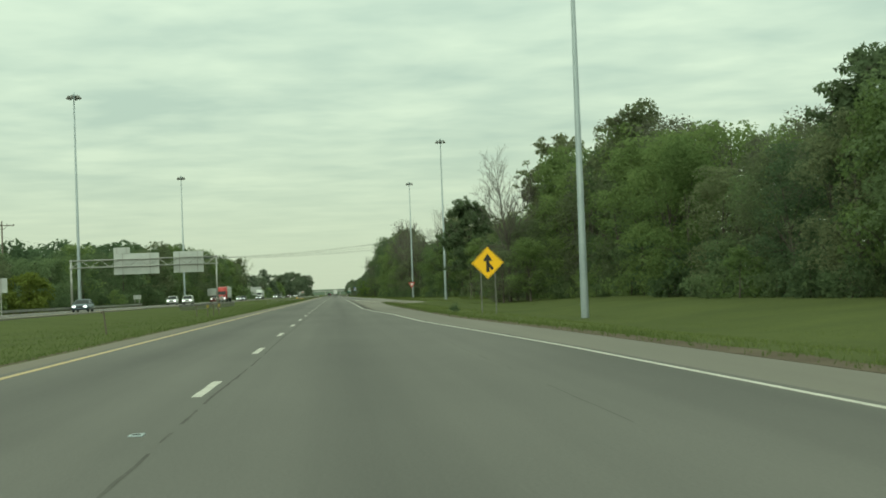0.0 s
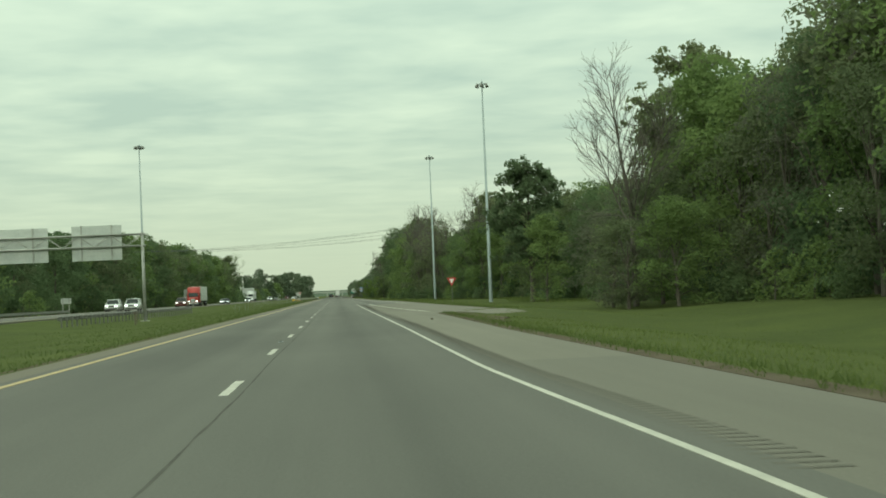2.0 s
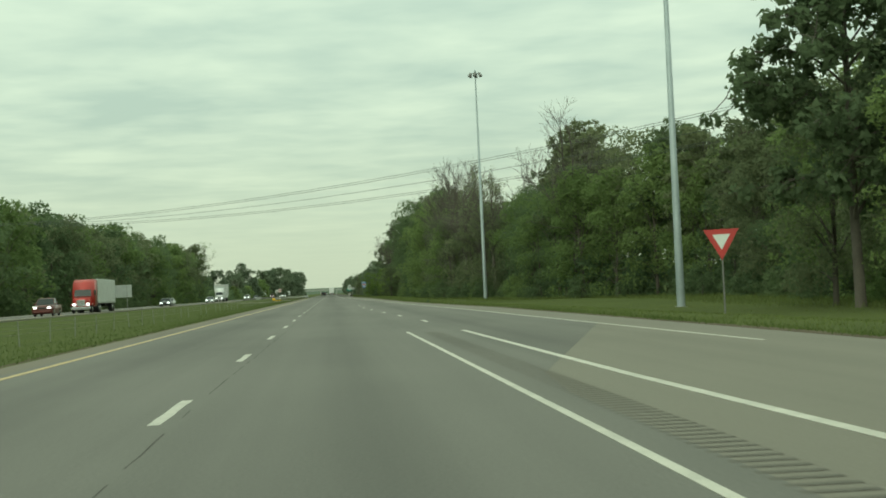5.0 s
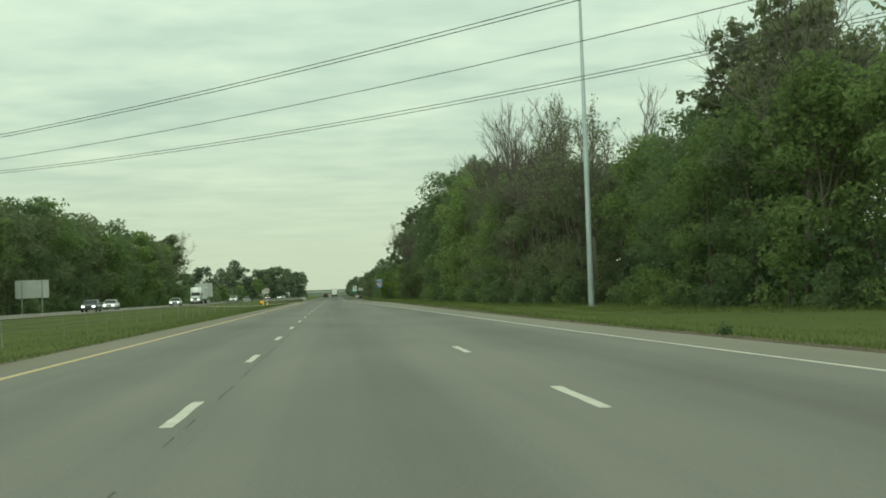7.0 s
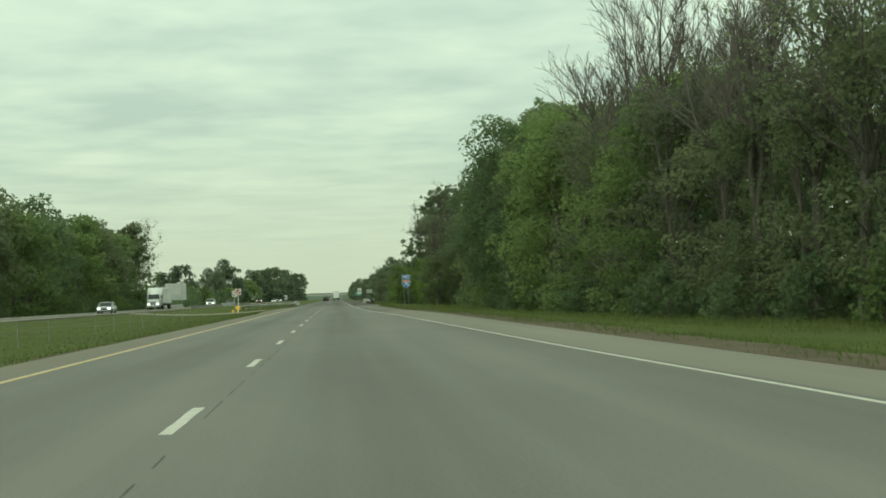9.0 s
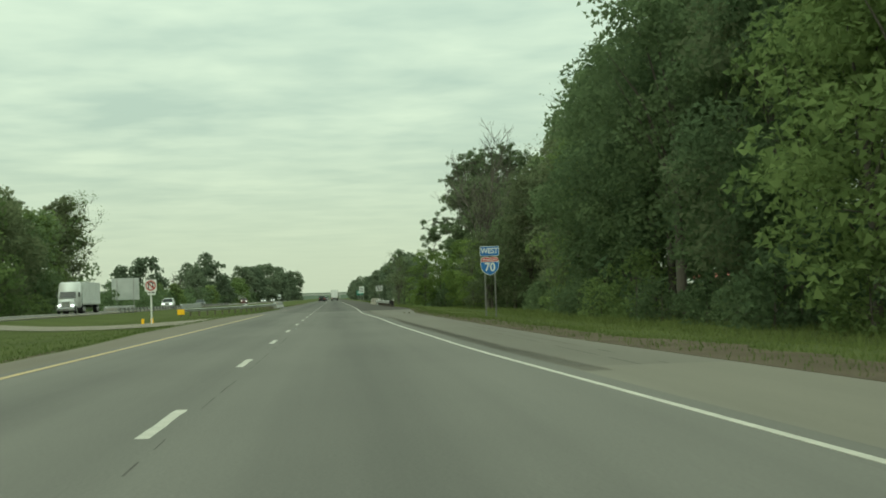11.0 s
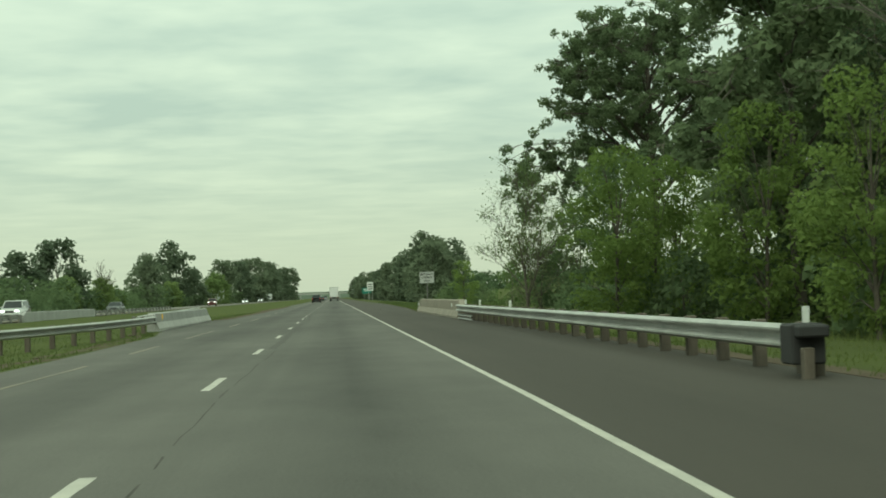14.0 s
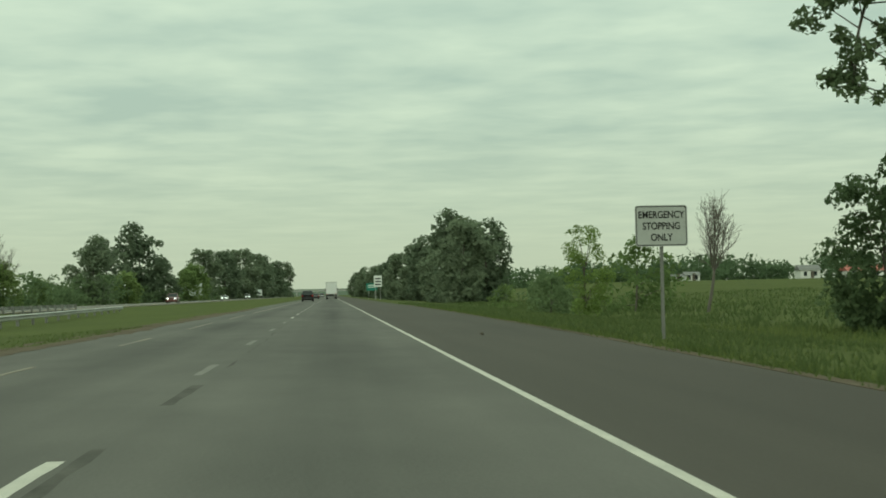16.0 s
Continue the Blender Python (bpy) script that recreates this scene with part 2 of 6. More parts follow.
ALU = mat("bare_aluminium_sheet", (0.52, 0.54, 0.52), (0.40, 0.42, 0.41), 0.9, 8, 0.5, 0.35)
SIGN_YELLOW = mat("yellow_sign_sheeting", (0.90, 0.50, 0.012), (0.82, 0.45, 0.012), 2, 20, 0.45)
SIGN_BLACK = mat("black_sign_ink", (0.012, 0.012, 0.012), (0.02, 0.02, 0.018), 2, 20, 0.5)
SIGN_DULL = mat("weathered_white_sheeting", (0.40, 0.41, 0.39), (0.33, 0.34, 0.32), 2, 20, 0.6)
SIGN_WHITE = mat("white_sign_sheeting", (0.62, 0.64, 0.61), (0.52, 0.54, 0.51), 2, 20, 0.45)
SIGN_BLUE = mat("blue_sign_sheeting", (0.012, 0.125, 0.36), (0.012, 0.10, 0.30), 2, 20, 0.45)
SIGN_RED = mat("red_sign_sheeting", (0.42, 0.035, 0.03), (0.34, 0.03, 0.03), 2, 20, 0.45)
SIGN_GREEN = mat("green_sign_sheeting", (0.01, 0.17, 0.12), (0.01, 0.14, 0.10), 2, 20, 0.45)
BARK = mat("grey_brown_bark", (0.070, 0.060, 0.048), (0.12, 0.105, 0.086), 1.2, 14, 0.95, bump=0.8, bump_scale=16, stretch_by=(2, 2, 0.5), space="object")
BARE_BARK = mat("grey_dead_bark", (0.070, 0.062, 0.051), (0.120, 0.108, 0.089), 1.2, 14, 0.95, space="object")
LEAF_DEEP = leaf_mat("deep_green_leaves", (0.104, 0.144, 0.077), (0.172, 0.224, 0.113), 0.58)
LEAF_FRESH = leaf_mat("fresh_green_leaves", (0.132, 0.184, 0.073), (0.211, 0.272, 0.108), 0.58)
LEAF_OLIVE = leaf_mat("olive_spring_leaves", (0.127, 0.152, 0.086), (0.202, 0.227, 0.127), 0.58)
LEAF_MID = leaf_mat("mid_green_leaves", (0.120, 0.159, 0.089), (0.197, 0.246, 0.134), 0.55)
LEAF_BRIGHT = leaf_mat("bright_young_leaves", (0.150, 0.208, 0.065), (0.226, 0.296, 0.097), 0.58)
# distance haze put into the colour: paler, greyer leaves for the far trees
LEAF_FAR_HAZE = leaf_mat("haze_paled_leaves", (0.121, 0.154, 0.103), (0.182, 0.218, 0.145), 0.55)
LEAF_LIME = leaf_mat("yellow_green_leaves", (0.150, 0.185, 0.045), (0.215, 0.250, 0.070), 0.5)
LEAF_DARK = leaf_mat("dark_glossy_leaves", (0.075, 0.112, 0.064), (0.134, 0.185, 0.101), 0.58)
LEAF_BROWN = leaf_mat("brown_budding_twigs", (0.115, 0.121, 0.086), (0.172, 0.178, 0.127), 0.58)
RUBBER = mat("black_rubber", (0.02, 0.02, 0.02), (0.03, 0.03, 0.03), 3, 30, 0.85)
CHROME = mat("bright_metal", (0.6, 0.6, 0.6), (0.5, 0.5, 0.5), 3, 30, 0.25, 0.9)
CAR_GLASS = mat("tinted_car_glass", (0.02, 0.025, 0.025), (0.03, 0.035, 0.035), 1, 10, 0.12, spec=0.28)
HEADLIGHT = mat("lit_headlamp", (0.9, 0.9, 0.9), None, 1, 10, 0.3, emit=((0.9, 0.93, 1.0), 3.0))
TAILLIGHT = mat("red_tail_lamp", (0.35, 0.02, 0.02), (0.28, 0.02, 0.02), 2, 20, 0.3)
WIRE = mat("dark_cable", (0.05, 0.055, 0.055), (0.08, 0.085, 0.08), 1, 10, 0.6)
TRAILER_WHITE = mat("white_trailer_panel", (0.62, 0.63, 0.61), (0.52, 0.53, 0.51), 0.5, 6, 0.5)


def paint(name, c):
    return mat(name, c, tuple(v * 0.86 for v in c), 0.8, 20, 0.3, 0.1, space="object")


# ---- helpers for building ----
def mesh_of(name, bm, material):
    me = bpy.data.meshes.new(name)
    bm.normal_update()
    bm.to_mesh(me)
    bm.free()
    for m in material if isinstance(material, (list, tuple)) else [material]:
        me.materials.append(m)
    return me


def part(name, bm, material, parent, label="", smooth=False):
    """Links a bmesh as one mesh object under a thing or a part."""
    me = bm if isinstance(bm, bpy.types.Mesh) else mesh_of(name, bm, material)
    if smooth:
        me.polygons.foreach_set("use_smooth", [True] * len(me.polygons))
    ob = new(name, me)
    ob.parent = parent
    return tagged(ob, label)


def thing(name, label, category, at=(0, 0, 0), rz=0.0, group="", kind=""):
    ob = new(name)
    ob.empty_display_size = 0.3
    ob.matrix_basis = pose(*at, 0, 0, rz)
    return tagged(ob, label, category, group, kind)


def solid(name, bm, material, label, category, group="", kind="", at=(0, 0, 0), rz=0.0):
    ob = new(name, bm if isinstance(bm, bpy.types.Mesh) else mesh_of(name, bm, material))
    ob.matrix_basis = pose(*at, 0, 0, rz)
    return tagged(ob, label, category, group, kind)


def box(bm, c, s, bevel=0.0, m=None):
    made = bmesh.ops.create_cube(bm, size=1.0)["verts"]
    bmesh.ops.scale(bm, vec=s, verts=made)
    if bevel:
        edges = list({e for v in made for e in v.link_edges})
        made = bmesh.ops.bevel(bm, geom=edges, offset=bevel, segments=1, affect="EDGES")["verts"]
    bmesh.ops.translate(bm, vec=c, verts=made)
    if m is not None:
        bmesh.ops.transform(bm, matrix=m, verts=made)
    return bm


def boxes(*items, bevel=0.0):
    bm = bmesh.new()
    for c, s in items:
        box(bm, c, s, bevel)
    return bm


def tube(bm, pts, radii, n=8, caps=True):
    """A round bar along pts with a radius at each."""
    rings = []
    pts = [Vector(p) for p in pts]
    for i, p in enumerate(pts):
        d = (pts[min(i + 1, len(pts) - 1)] - pts[max(i - 1, 0)]).normalized()
        a = d.orthogonal().normalized() if abs(d.z) < 0.9 else (Vector((1, 0, 0)) - d * d.x).normalized()
        b = d.cross(a)
        rings.append([bm.verts.new(p + (a * math.cos(k * math.tau / n) + b * math.sin(k * math.tau / n)) * radii[i]) for k in range(n)])
    for u, v in zip(rings, rings[1:]):
        for k in range(n):
            bm.faces.new((u[k], u[(k + 1) % n], v[(k + 1) % n], v[k]))
    if caps:
        bm.faces.new(rings[0][::-1])
        bm.faces.new(rings[-1])
    return bm


def prism(bm, outline, y0, y1, swap=False):
    """Extrudes an outline of (x, z) from y0 to y1; with swap an outline of (y, z) along x."""
    put = (lambda a, b, c: (c, a, b)) if swap else (lambda a, b, c: (a, c, b))
    u = [bm.verts.new(put(a, b, y0)) for a, b in outline]
    v = [bm.verts.new(put(a, b, y1)) for a, b in outline]
    k = len(outline)
    for i in range(k):
        bm.faces.new((u[i], u[(i + 1) % k], v[(i + 1) % k], v[i]))
    bm.faces.new(u[::-1])
    bm.faces.new(v)
    bmesh.ops.recalc_face_normals(bm, faces=bm.faces)
    return bm


def plate(bm, outline, y, thick=0.004):
    """A flat plate in the x-z plane, facing down the road (-y)."""
    return prism(bm, outline, y, y + thick)


def disc(r, n=24, x=0.0, z=0.0):
    return [(x + r * math.cos(k * math.tau / n), z + r * math.sin(k * math.tau / n)) for k in range(n)]


def lettering(name, text, size, x, y, z, material, parent, squeeze=1.0):
    cu = bpy.data.curves.new("letters", "FONT")
    cu.body, cu.size, cu.align_x, cu.align_y, cu.extrude, cu.offset = text, size, "CENTER", "CENTER", 0.002, size * 0.018
    ob = bpy.data.objects.new("letters", cu)
    scene.collection.objects.link(ob)
    bpy.context.view_layer.update()
    me = bpy.data.meshes.new_from_object(ob.evaluated_get(bpy.context.evaluated_depsgraph_get()))
    bpy.data.objects.remove(ob)
    me.transform(pose(x, y, z, 90) @ Matrix.Diagonal((squeeze, 1, 1, 1)))
    me.materials.clear()
    me.materials.append(material)
    return part(name, me, material, parent)


def line(table, y):
    """Straight lines between the (y, value) pairs of a table."""
    return float(np.interp(y, [r[0] for r in table], [r[1] for r in table]))


# ---- the ground and the roads ----
PERIOD = 10.5
EDGE_LINE = [(-60, 5.3), (14, 5.1), (27, 4.85), (33, 4.63), (42, 4.28), (50, 3.95), (57, 3.84), (66, 3.70), (70, 3.57), (74, 3.42), (80, 3.22), (85, 3.14), (89, 3.04), (95, 2.92), (105, 2.94), (117, 2.98), (130, 2.98), (219, 2.96)]
OUTER_LINE = [(205, 7.25), (219, 7.1), (250, 6.8), (273, 6.35), (290, 6.0), (344, 5.25), (357, 4.95), (407, 4.2), (432, 3.5), (455, 3.22), (470, 3.17), (480, 3.02), (488, 2.91), (497, 2.91), (507, 3.0), (530, 3.14), (1700, 3.19)]
PAVED = [(-60, 6.6), (17, 6.4), (36, 6.0), (44, 5.7), (56, 5.3), (74, 5.2), (95, 5.1), (112, 5.1), (122, 5.25), (130, 5.35), (143, 5.5), (149, 8.9), (160, 8.8), (186, 8.4), (222, 8.4), (249, 8.3), (276, 7.5), (300, 7.0), (348, 6.7), (408, 6.5), (437, 5.7), (474, 5.5), (486, 5.5), (495, 5.9), (515, 6.6), (529, 6.5), (571, 6.15), (601, 6.0), (622, 6.5), (662, 7.0), (1700, 6.6)]
LEFT_PAVED = [(-60, -3.9), (30, -3.75), (90, -3.7), (220, -3.75), (290, -4.0), (440, -4.1), (455, -4.6), (490, -4.7), (515, -3.9), (545, -3.6), (563, -3.8), (570, -4.7), (593, -4.7), (600, -4.3), (630, -4.2), (1700, -4.2)]
OPP_IN, OPP_OUT, OPP_Z = -20.6, -30.3, 0.08


VERGE_DROP = [(-60, 1.05), (115, 1.05), (200, 0.68), (1700, 0.62)]
VERGE_RISE = [(-60, 0.80), (150, 0.72), (200, 0.08), (260, 0.0), (1700, 0.0)]


def wob(x, y, s=1.0):
    return noise.noise(Vector((x * 0.13 * s, y * 0.13 * s, 3.7)))


def ease(f):
    f = min(max(f, 0.0), 1.0)
    return f * f * (3 - 2 * f)


def ground_z(x, y):
    r, l = line(PAVED, y), line(LEFT_PAVED, y)
    if l < x < r:
        return -0.14
    if x >= r:
        d = x - r
        z = -0.02 - line(VERGE_DROP, y) * ease(d / 10.5) + line(VERGE_RISE, y) * ease((d - 11) / 10) + 0.10 * wob(x, y) * min(d / 2, 1)
        if x > 25 and y > 660:
            z += 3.3 * ease((y - 660) / 330) * ease((x - 25) / 50)
        if 566 < y < 606 and d > 0.5:
            z -= 1.6 * min((d - 0.5) / 4, 1) * (1 - abs(y - 586) / 20)
        return z
    if x > OPP_IN:
        d = l - x
        w = l - OPP_IN
        return -0.02 + (OPP_Z * d / w) - 0.38 * math.sin(math.pi * min(max(d / w, 0), 1)) + 0.05 * wob(x, y) * min(d / 2, 1)
    if x > OPP_OUT:
        return -0.06
    d = OPP_OUT - x
    return 0.05 - 0.75 * (1 - math.exp(-d / 5)) + 0.12 * wob(x, y) * min(d / 2, 1)


def build_ground():
    ys = [-600, -200, -60] + [v for v in np.arange(-40, 700, 2.0)] + [720, 760, 820, 900, 1000, 1200, 1500, 2000, 2800, 4200]
    right = [0.0, 0.25, 0.6, 1.2, 2, 3, 4.5, 6.5, 9, 12, 16, 22, 30, 45, 70, 120, 300, 900, 3500]
    mids = [0.0, 0.25, 0.6, 1.2, 2.5, 4.5, 7, 9.5, 12]
    left = [0.0, 0.3, 1, 2, 4, 7, 11, 17, 30, 60, 150, 500, 3500]
    verts, faces = [], []
    for y in ys:
        r, l = line(PAVED, y), line(LEFT_PAVED, y)
        xs = [OPP_OUT - d for d in left[::-1]] + [OPP_OUT + 0.4, OPP_IN - 0.4] + [OPP_IN, OPP_IN + 0.6, OPP_IN + 1.6] + [l - d for d in mids[::-1]] + [l + 0.35, r - 0.35] + [r + d for d in right]
        for x in xs:
            verts.append((x, y, ground_z(x, y)))
    k = len(xs)
    for j in range(len(ys) - 1):
        for i in range(k - 1):
            a = j * k + i
            faces.append((a, a + 1, a + k + 1, a + k))
    me = bpy.data.meshes.new("ground")
    me.from_pydata(verts, [], faces)
    me.materials.append(GRASS)
    me.polygons.foreach_set("use_smooth", [True] * len(me.polygons))
    return solid("ground", me, GRASS, "mown green grass verge and median with worn patches", "ground", kind="structure")


build_ground()


def strip(name, left, right, ys, z, material, parent=None, thick=0.12, follow=False, label="", jag=0.0):
    """A paved or painted strip between two tables of (y, x); follow: it lies on the ground at height z over it."""
    rnd = random.Random(len(ys) * 7 + int(abs(z) * 1000))
    bm = bmesh.new()
    rows = []
    for y in ys:
        a, b = (left(y) if callable(left) else line(left, y)), (right(y) if callable(right) else line(right, y))
        if jag:
            a, b = a + rnd.uniform(-jag, jag), b + rnd.uniform(-jag, jag)
        za, zb = (ground_z(a, y) + z, ground_z(b, y) + z) if follow else (z, z)
        rows.append([bm.verts.new(v) for v in ((a, y, za - thick), (a, y, za), (b, y, zb), (b, y, zb - thick))])
    for u, v in zip(rows, rows[1:]):
        for k in range(3):
            bm.faces.new((u[k], u[k + 1], v[k + 1], v[k]))
    bm.faces.new(rows[0][::-1])
    bm.faces.new(rows[-1])
    bmesh.ops.recalc_face_normals(bm, faces=bm.faces)
    return part(name, bm, material, parent, label)


def span(a, b, step):
    k = max(2, int(round((b - a) / step)) + 1)
    return [a + (b - a) * i / (k - 1) for i in range(k)]


def lane_right(y):
    """Where the lanes end and the shoulder begins."""
    if y < 160:
        return line(EDGE_LINE, y) + line([(60, 0.16), (90, 0.34)], y)
    if y < 219:
        return line([(160, 3.32), (200, 3.30), (219, 7.26)], y)
    return line(OUTER_LINE, y) + (line([(405, 0.16), (430, 0.34)], y) if y < 507 else 0.055)


ROAD = thing("road", "grey asphalt motorway lanes with pale paved shoulders", "road", kind="structure")
FAR_END = 1690
strip("carriageway", [(-60, -3.2), (1700, -3.2)], lane_right, span(-60, 507, 3), 0.0, ASPHALT, ROAD, label="worn grey asphalt lanes with dark oil bands")
strip("carriageway", [(-60, -3.2), (1700, -3.2)], lane_right, span(507, FAR_END, 12), 0.0, ASPHALT_DARK, ROAD, label="older darker asphalt lanes with blotched patches")
strip("shoulder", lane_right, PAVED, span(-60, 96.5, 1.5), -0.002, SHOULDER_TAN, ROAD, label="weathered tan-grey paved shoulder")
strip("shoulder", lane_right, PAVED, span(96.5, 425, 1.5), -0.002, CONCRETE_SHOULDER, ROAD, label="pale worn paved shoulder")
strip("shoulder", lane_right, PAVED, span(425, 507, 1.5), -0.002, SHOULDER_TAN, ROAD, label="weathered tan-grey paved shoulder")
strip("shoulder", lane_right, PAVED, span(507, FAR_END, 6), -0.002, SHOULDER_DARK, ROAD, label="dark asphalt shoulder")
strip("inner_shoulder", LEFT_PAVED, [(-60, -3.2), (1700, -3.2)], span(-60, 507, 3), -0.002, INNER_SHOULDER, ROAD, label="narrow pale inner shoulder")
strip("inner_shoulder", LEFT_PAVED, [(-60, -3.2), (1700, -3.2)], span(507, FAR_END, 6), -0.002, ASPHALT_DARK, ROAD, label="narrow dark inner shoulder")

# the slip road that joins from the woods' side
RAMP_PTS = [((8.0, 149.0), (5.2, 145.0)), ((8.9, 147.6), (6.6, 143.5)), ((9.6, 146.4), (7.6, 142.9)), ((10.6, 145.0), (8.8, 143.0)), ((13, 142), (11, 138))]
bm = bmesh.new()
rows = []
for i, (a, b) in enumerate(RAMP_PTS):
    za, zb = [(-0.012 if i == 0 else ground_z(*p) + 0.06 if ground_z(*p) > -0.1 or p[0] > 7 else -0.02) for p in (a, b)]
    sink = (0.0, 0.0, 0.03, 0.12, 0.3)[i]
    rows.append([bm.verts.new((a[0], a[1], za - sink)), bm.verts.new((b[0], b[1], zb - sink))])
for u, v in zip(rows, rows[1:]):
    bm.faces.new((u[0], u[1], v[1], v[0]))
solid_ramp = bmesh.ops.extrude_face_region(bm, geom=list(bm.faces))
bmesh.ops.translate(bm, vec=(0, 0, -0.12), verts=[v for v in solid_ramp["geom"] if isinstance(v, bmesh.types.BMVert)])
bmesh.ops.recalc_face_normals(bm, faces=bm.faces)
part("slip_road", bm, CONCRETE_SHOULDER, ROAD, "pale slip road joining the motorway")

# painted lines
PZ = 0.004
strip("yellow_line", [(-60, -3.0), (1700, -3.0)], [(-60, -2.88), (1700, -2.88)], span(-60, 500, 8), PZ, YELLOW_PAINT, ROAD, 0.0055, label="solid yellow line along the median")
WORN_YELLOW = [(500, -2.96), (517, -2.8), (540, -2.55), (560, -2.5), (590, -2.4), (640, -2.5), (1700, -2.6)]
for a, b in ((500, 541), (546, 551), (557, 566), (573, 579), (587, 595), (603, 609.5), (618, 623), (632, 641), (650, 660), (668, FAR_END)):
    strip("yellow_line", lambda y: line(WORN_YELLOW, y) - 0.035, lambda y: line(WORN_YELLOW, y) + 0.035, span(a, b, 1.2 if b < 700 else 8), PZ, FADED_PAINT, ROAD, 0.0055, label="worn, almost colourless yellow line", jag=0.012 if b < 700 else 0.0)
strip("edge_line", lambda y: line(EDGE_LINE, y) - 0.036, lambda y: line(EDGE_LINE, y) + 0.036, span(-60, 218.3, 2), PZ, WHITE_PAINT, ROAD, 0.0055)
strip("edge_line", lambda y: line(OUTER_LINE, y) - 0.038, lambda y: line(OUTER_LINE, y) + 0.038, span(206, FAR_END, 4), PZ, WHITE_PAINT, ROAD, 0.0055)
GORE_LINE = [(150, 5.6), (157, 5.2), (175, 4.65), (200, 4.2), (217.7, 4.12)]
strip("gore_line", lambda y: line(GORE_LINE, y) - 0.055, lambda y: line(GORE_LINE, y) + 0.055, span(150, 217.7, 2), PZ, WHITE_PAINT, ROAD, 0.0055)


def dash_mesh(length, width):
    bm = bmesh.new()
    rnd = random.Random(4)
    k = 8
    rows = []
    for i in range(k + 1):
        y = length * i / k
        a, b = -width / 2 + rnd.uniform(-0.006, 0.006), width / 2 + rnd.uniform(-0.006, 0.006)
        rows.append([bm.verts.new((a, y, 0.0016)), bm.verts.new((b, y, 0.0016))])
    for u, v in zip(rows, rows[1:]):
        bm.faces.new((u[0], u[1], v[1], v[0]))
    return mesh_of("lane_dash", bm, WHITE_PAINT)


DASH = dash_mesh(2.63, 0.102)
DASH_TRACE = DASH.copy()
DASH_TRACE.materials.clear()
DASH_TRACE.materials.append(TRACE_PAINT)
for k in range(0, 118):
    ob = part("lane_dash", DASH_TRACE if 58 <= k <= 61 else DASH, None, ROAD)
    ob.location = (0, k * PERIOD - (3.7 if k == 57 else 2.63), 0)
for k in range(6):
    y = 227.5 + k * 10.75
    ob = part("lane_dash", DASH, None, ROAD)
    ob.location = (line([(227, 4.0), (238, 3.77), (249, 3.56), (260, 3.32), (271, 3.18), (300, 3.05)], y), y, 0)

# the sealed joint beside the dashes, and a crack along the lane
rnd = random.Random(11)


def seam(x, y0, y1, width, sway, gap=0.0):
    bm = bmesh.new()
    last, y = None, y0
    while y < y1:
        c = x + sway * noise.noise(Vector((x * 3, y * 0.11, 0.4))) + 0.3 * sway * noise.noise(Vector((x, y * 0.9, 2.0)))
        w = width * (0.55 + 0.6 * rnd.random())
        now = (bm.verts.new((c - w, y, 0.0012)), bm.verts.new((c + w, y, 0.0012)))
        if last and rnd.random() > gap:
            bm.faces.new((last[0], last[1], now[1], now[0]))
        last = now
        y += 0.7
    return part("tar_seam", bm, TAR, ROAD, "dark sealed joint in the asphalt")


seam(0.16, -40, 180, 0.014, 0.05, 0.10)
seam(0.16, 180, 505, 0.008, 0.06, 0.42)
seam(0.3, 505, 545, 0.010, 0.12, 0.45)
seam(0.3, 575, 592, 0.012, 0.12, 0.5)
seam(0.16, 593.2, 598.6, 0.055, 0.10, 0.0)
seam(0.16, 601.6, 604.6, 0.075, 0.08, 0.0)
seam(0.2, 606, 640, 0.02, 0.12, 0.55)
seam(1.27, 232, 262, 0.006, 0.02, 0.35)
seam(3.3, -40, 62, 0.006, 0.05, 0.6)
seam(4.9, 425, 452, 0.012, 0.05, 0.15)
seam(5.25, 425, 450, 0.012, 0.05, 0.25)

# rumble strips milled into the shoulder
bm = bmesh.new()


def rumble(y0, y1, base):
    y = y0
    while y < y1:
        x = base(y) + 0.5
        q = [bm.verts.new(v) for v in ((x, y, 0.0009), (x + 0.34, y, 0.0009), (x + 0.34, y + 0.085, 0.0009), (x, y + 0.085, 0.0009))]
        bm.faces.new(q)
        y += 0.23


rumble(84, 217.5, lambda y: line(EDGE_LINE, y) - line([(100, 0.30), (200, 0.20)], y))
rumble(424, 506, lambda y: line(OUTER_LINE, y) - 0.17)
tagged(part("rumble_strip", bm, GROOVE, ROAD, "milled rumble strip grooves along the shoulder"), kind="stuff")

# bare dirt along the paving, the gore, and the median crossing
DIRT_W = [(-60, 0.45), (40, 0.6), (60, 0.4), (110, 0.42), (220, 0.25), (300, 0.45), (335, 1.3), (370, 1.9), (424, 1.6), (455, 1.3), (490, 0.9), (520, 0.6), (556, 0.35), (564, 0.9), (574, 0.9), (604, 0.25), (640, 0.18), (700, 0.4)]
EARTH = thing("bare_earth", "bare brown earth and gravel along the paving", "ground", kind="structure")
strip("dirt_edge", lambda y: line(PAVED, y) + 0.004, lambda y: line(PAVED, y) + line(DIRT_W, y) * (0.75 + 0.5 * abs(wob(4, y, 4))), span(-50, 143, 0.8), 0.024, DIRT, EARTH, 0.03, True, jag=0.0)
strip("dirt_edge", lambda y: line(PAVED, y) + 0.004, lambda y: line(PAVED, y) + line(DIRT_W, y) * (0.75 + 0.5 * abs(wob(4, y, 4))), span(152, 700, 0.8), 0.024, DIRT, EARTH, 0.03, True, jag=0.0)
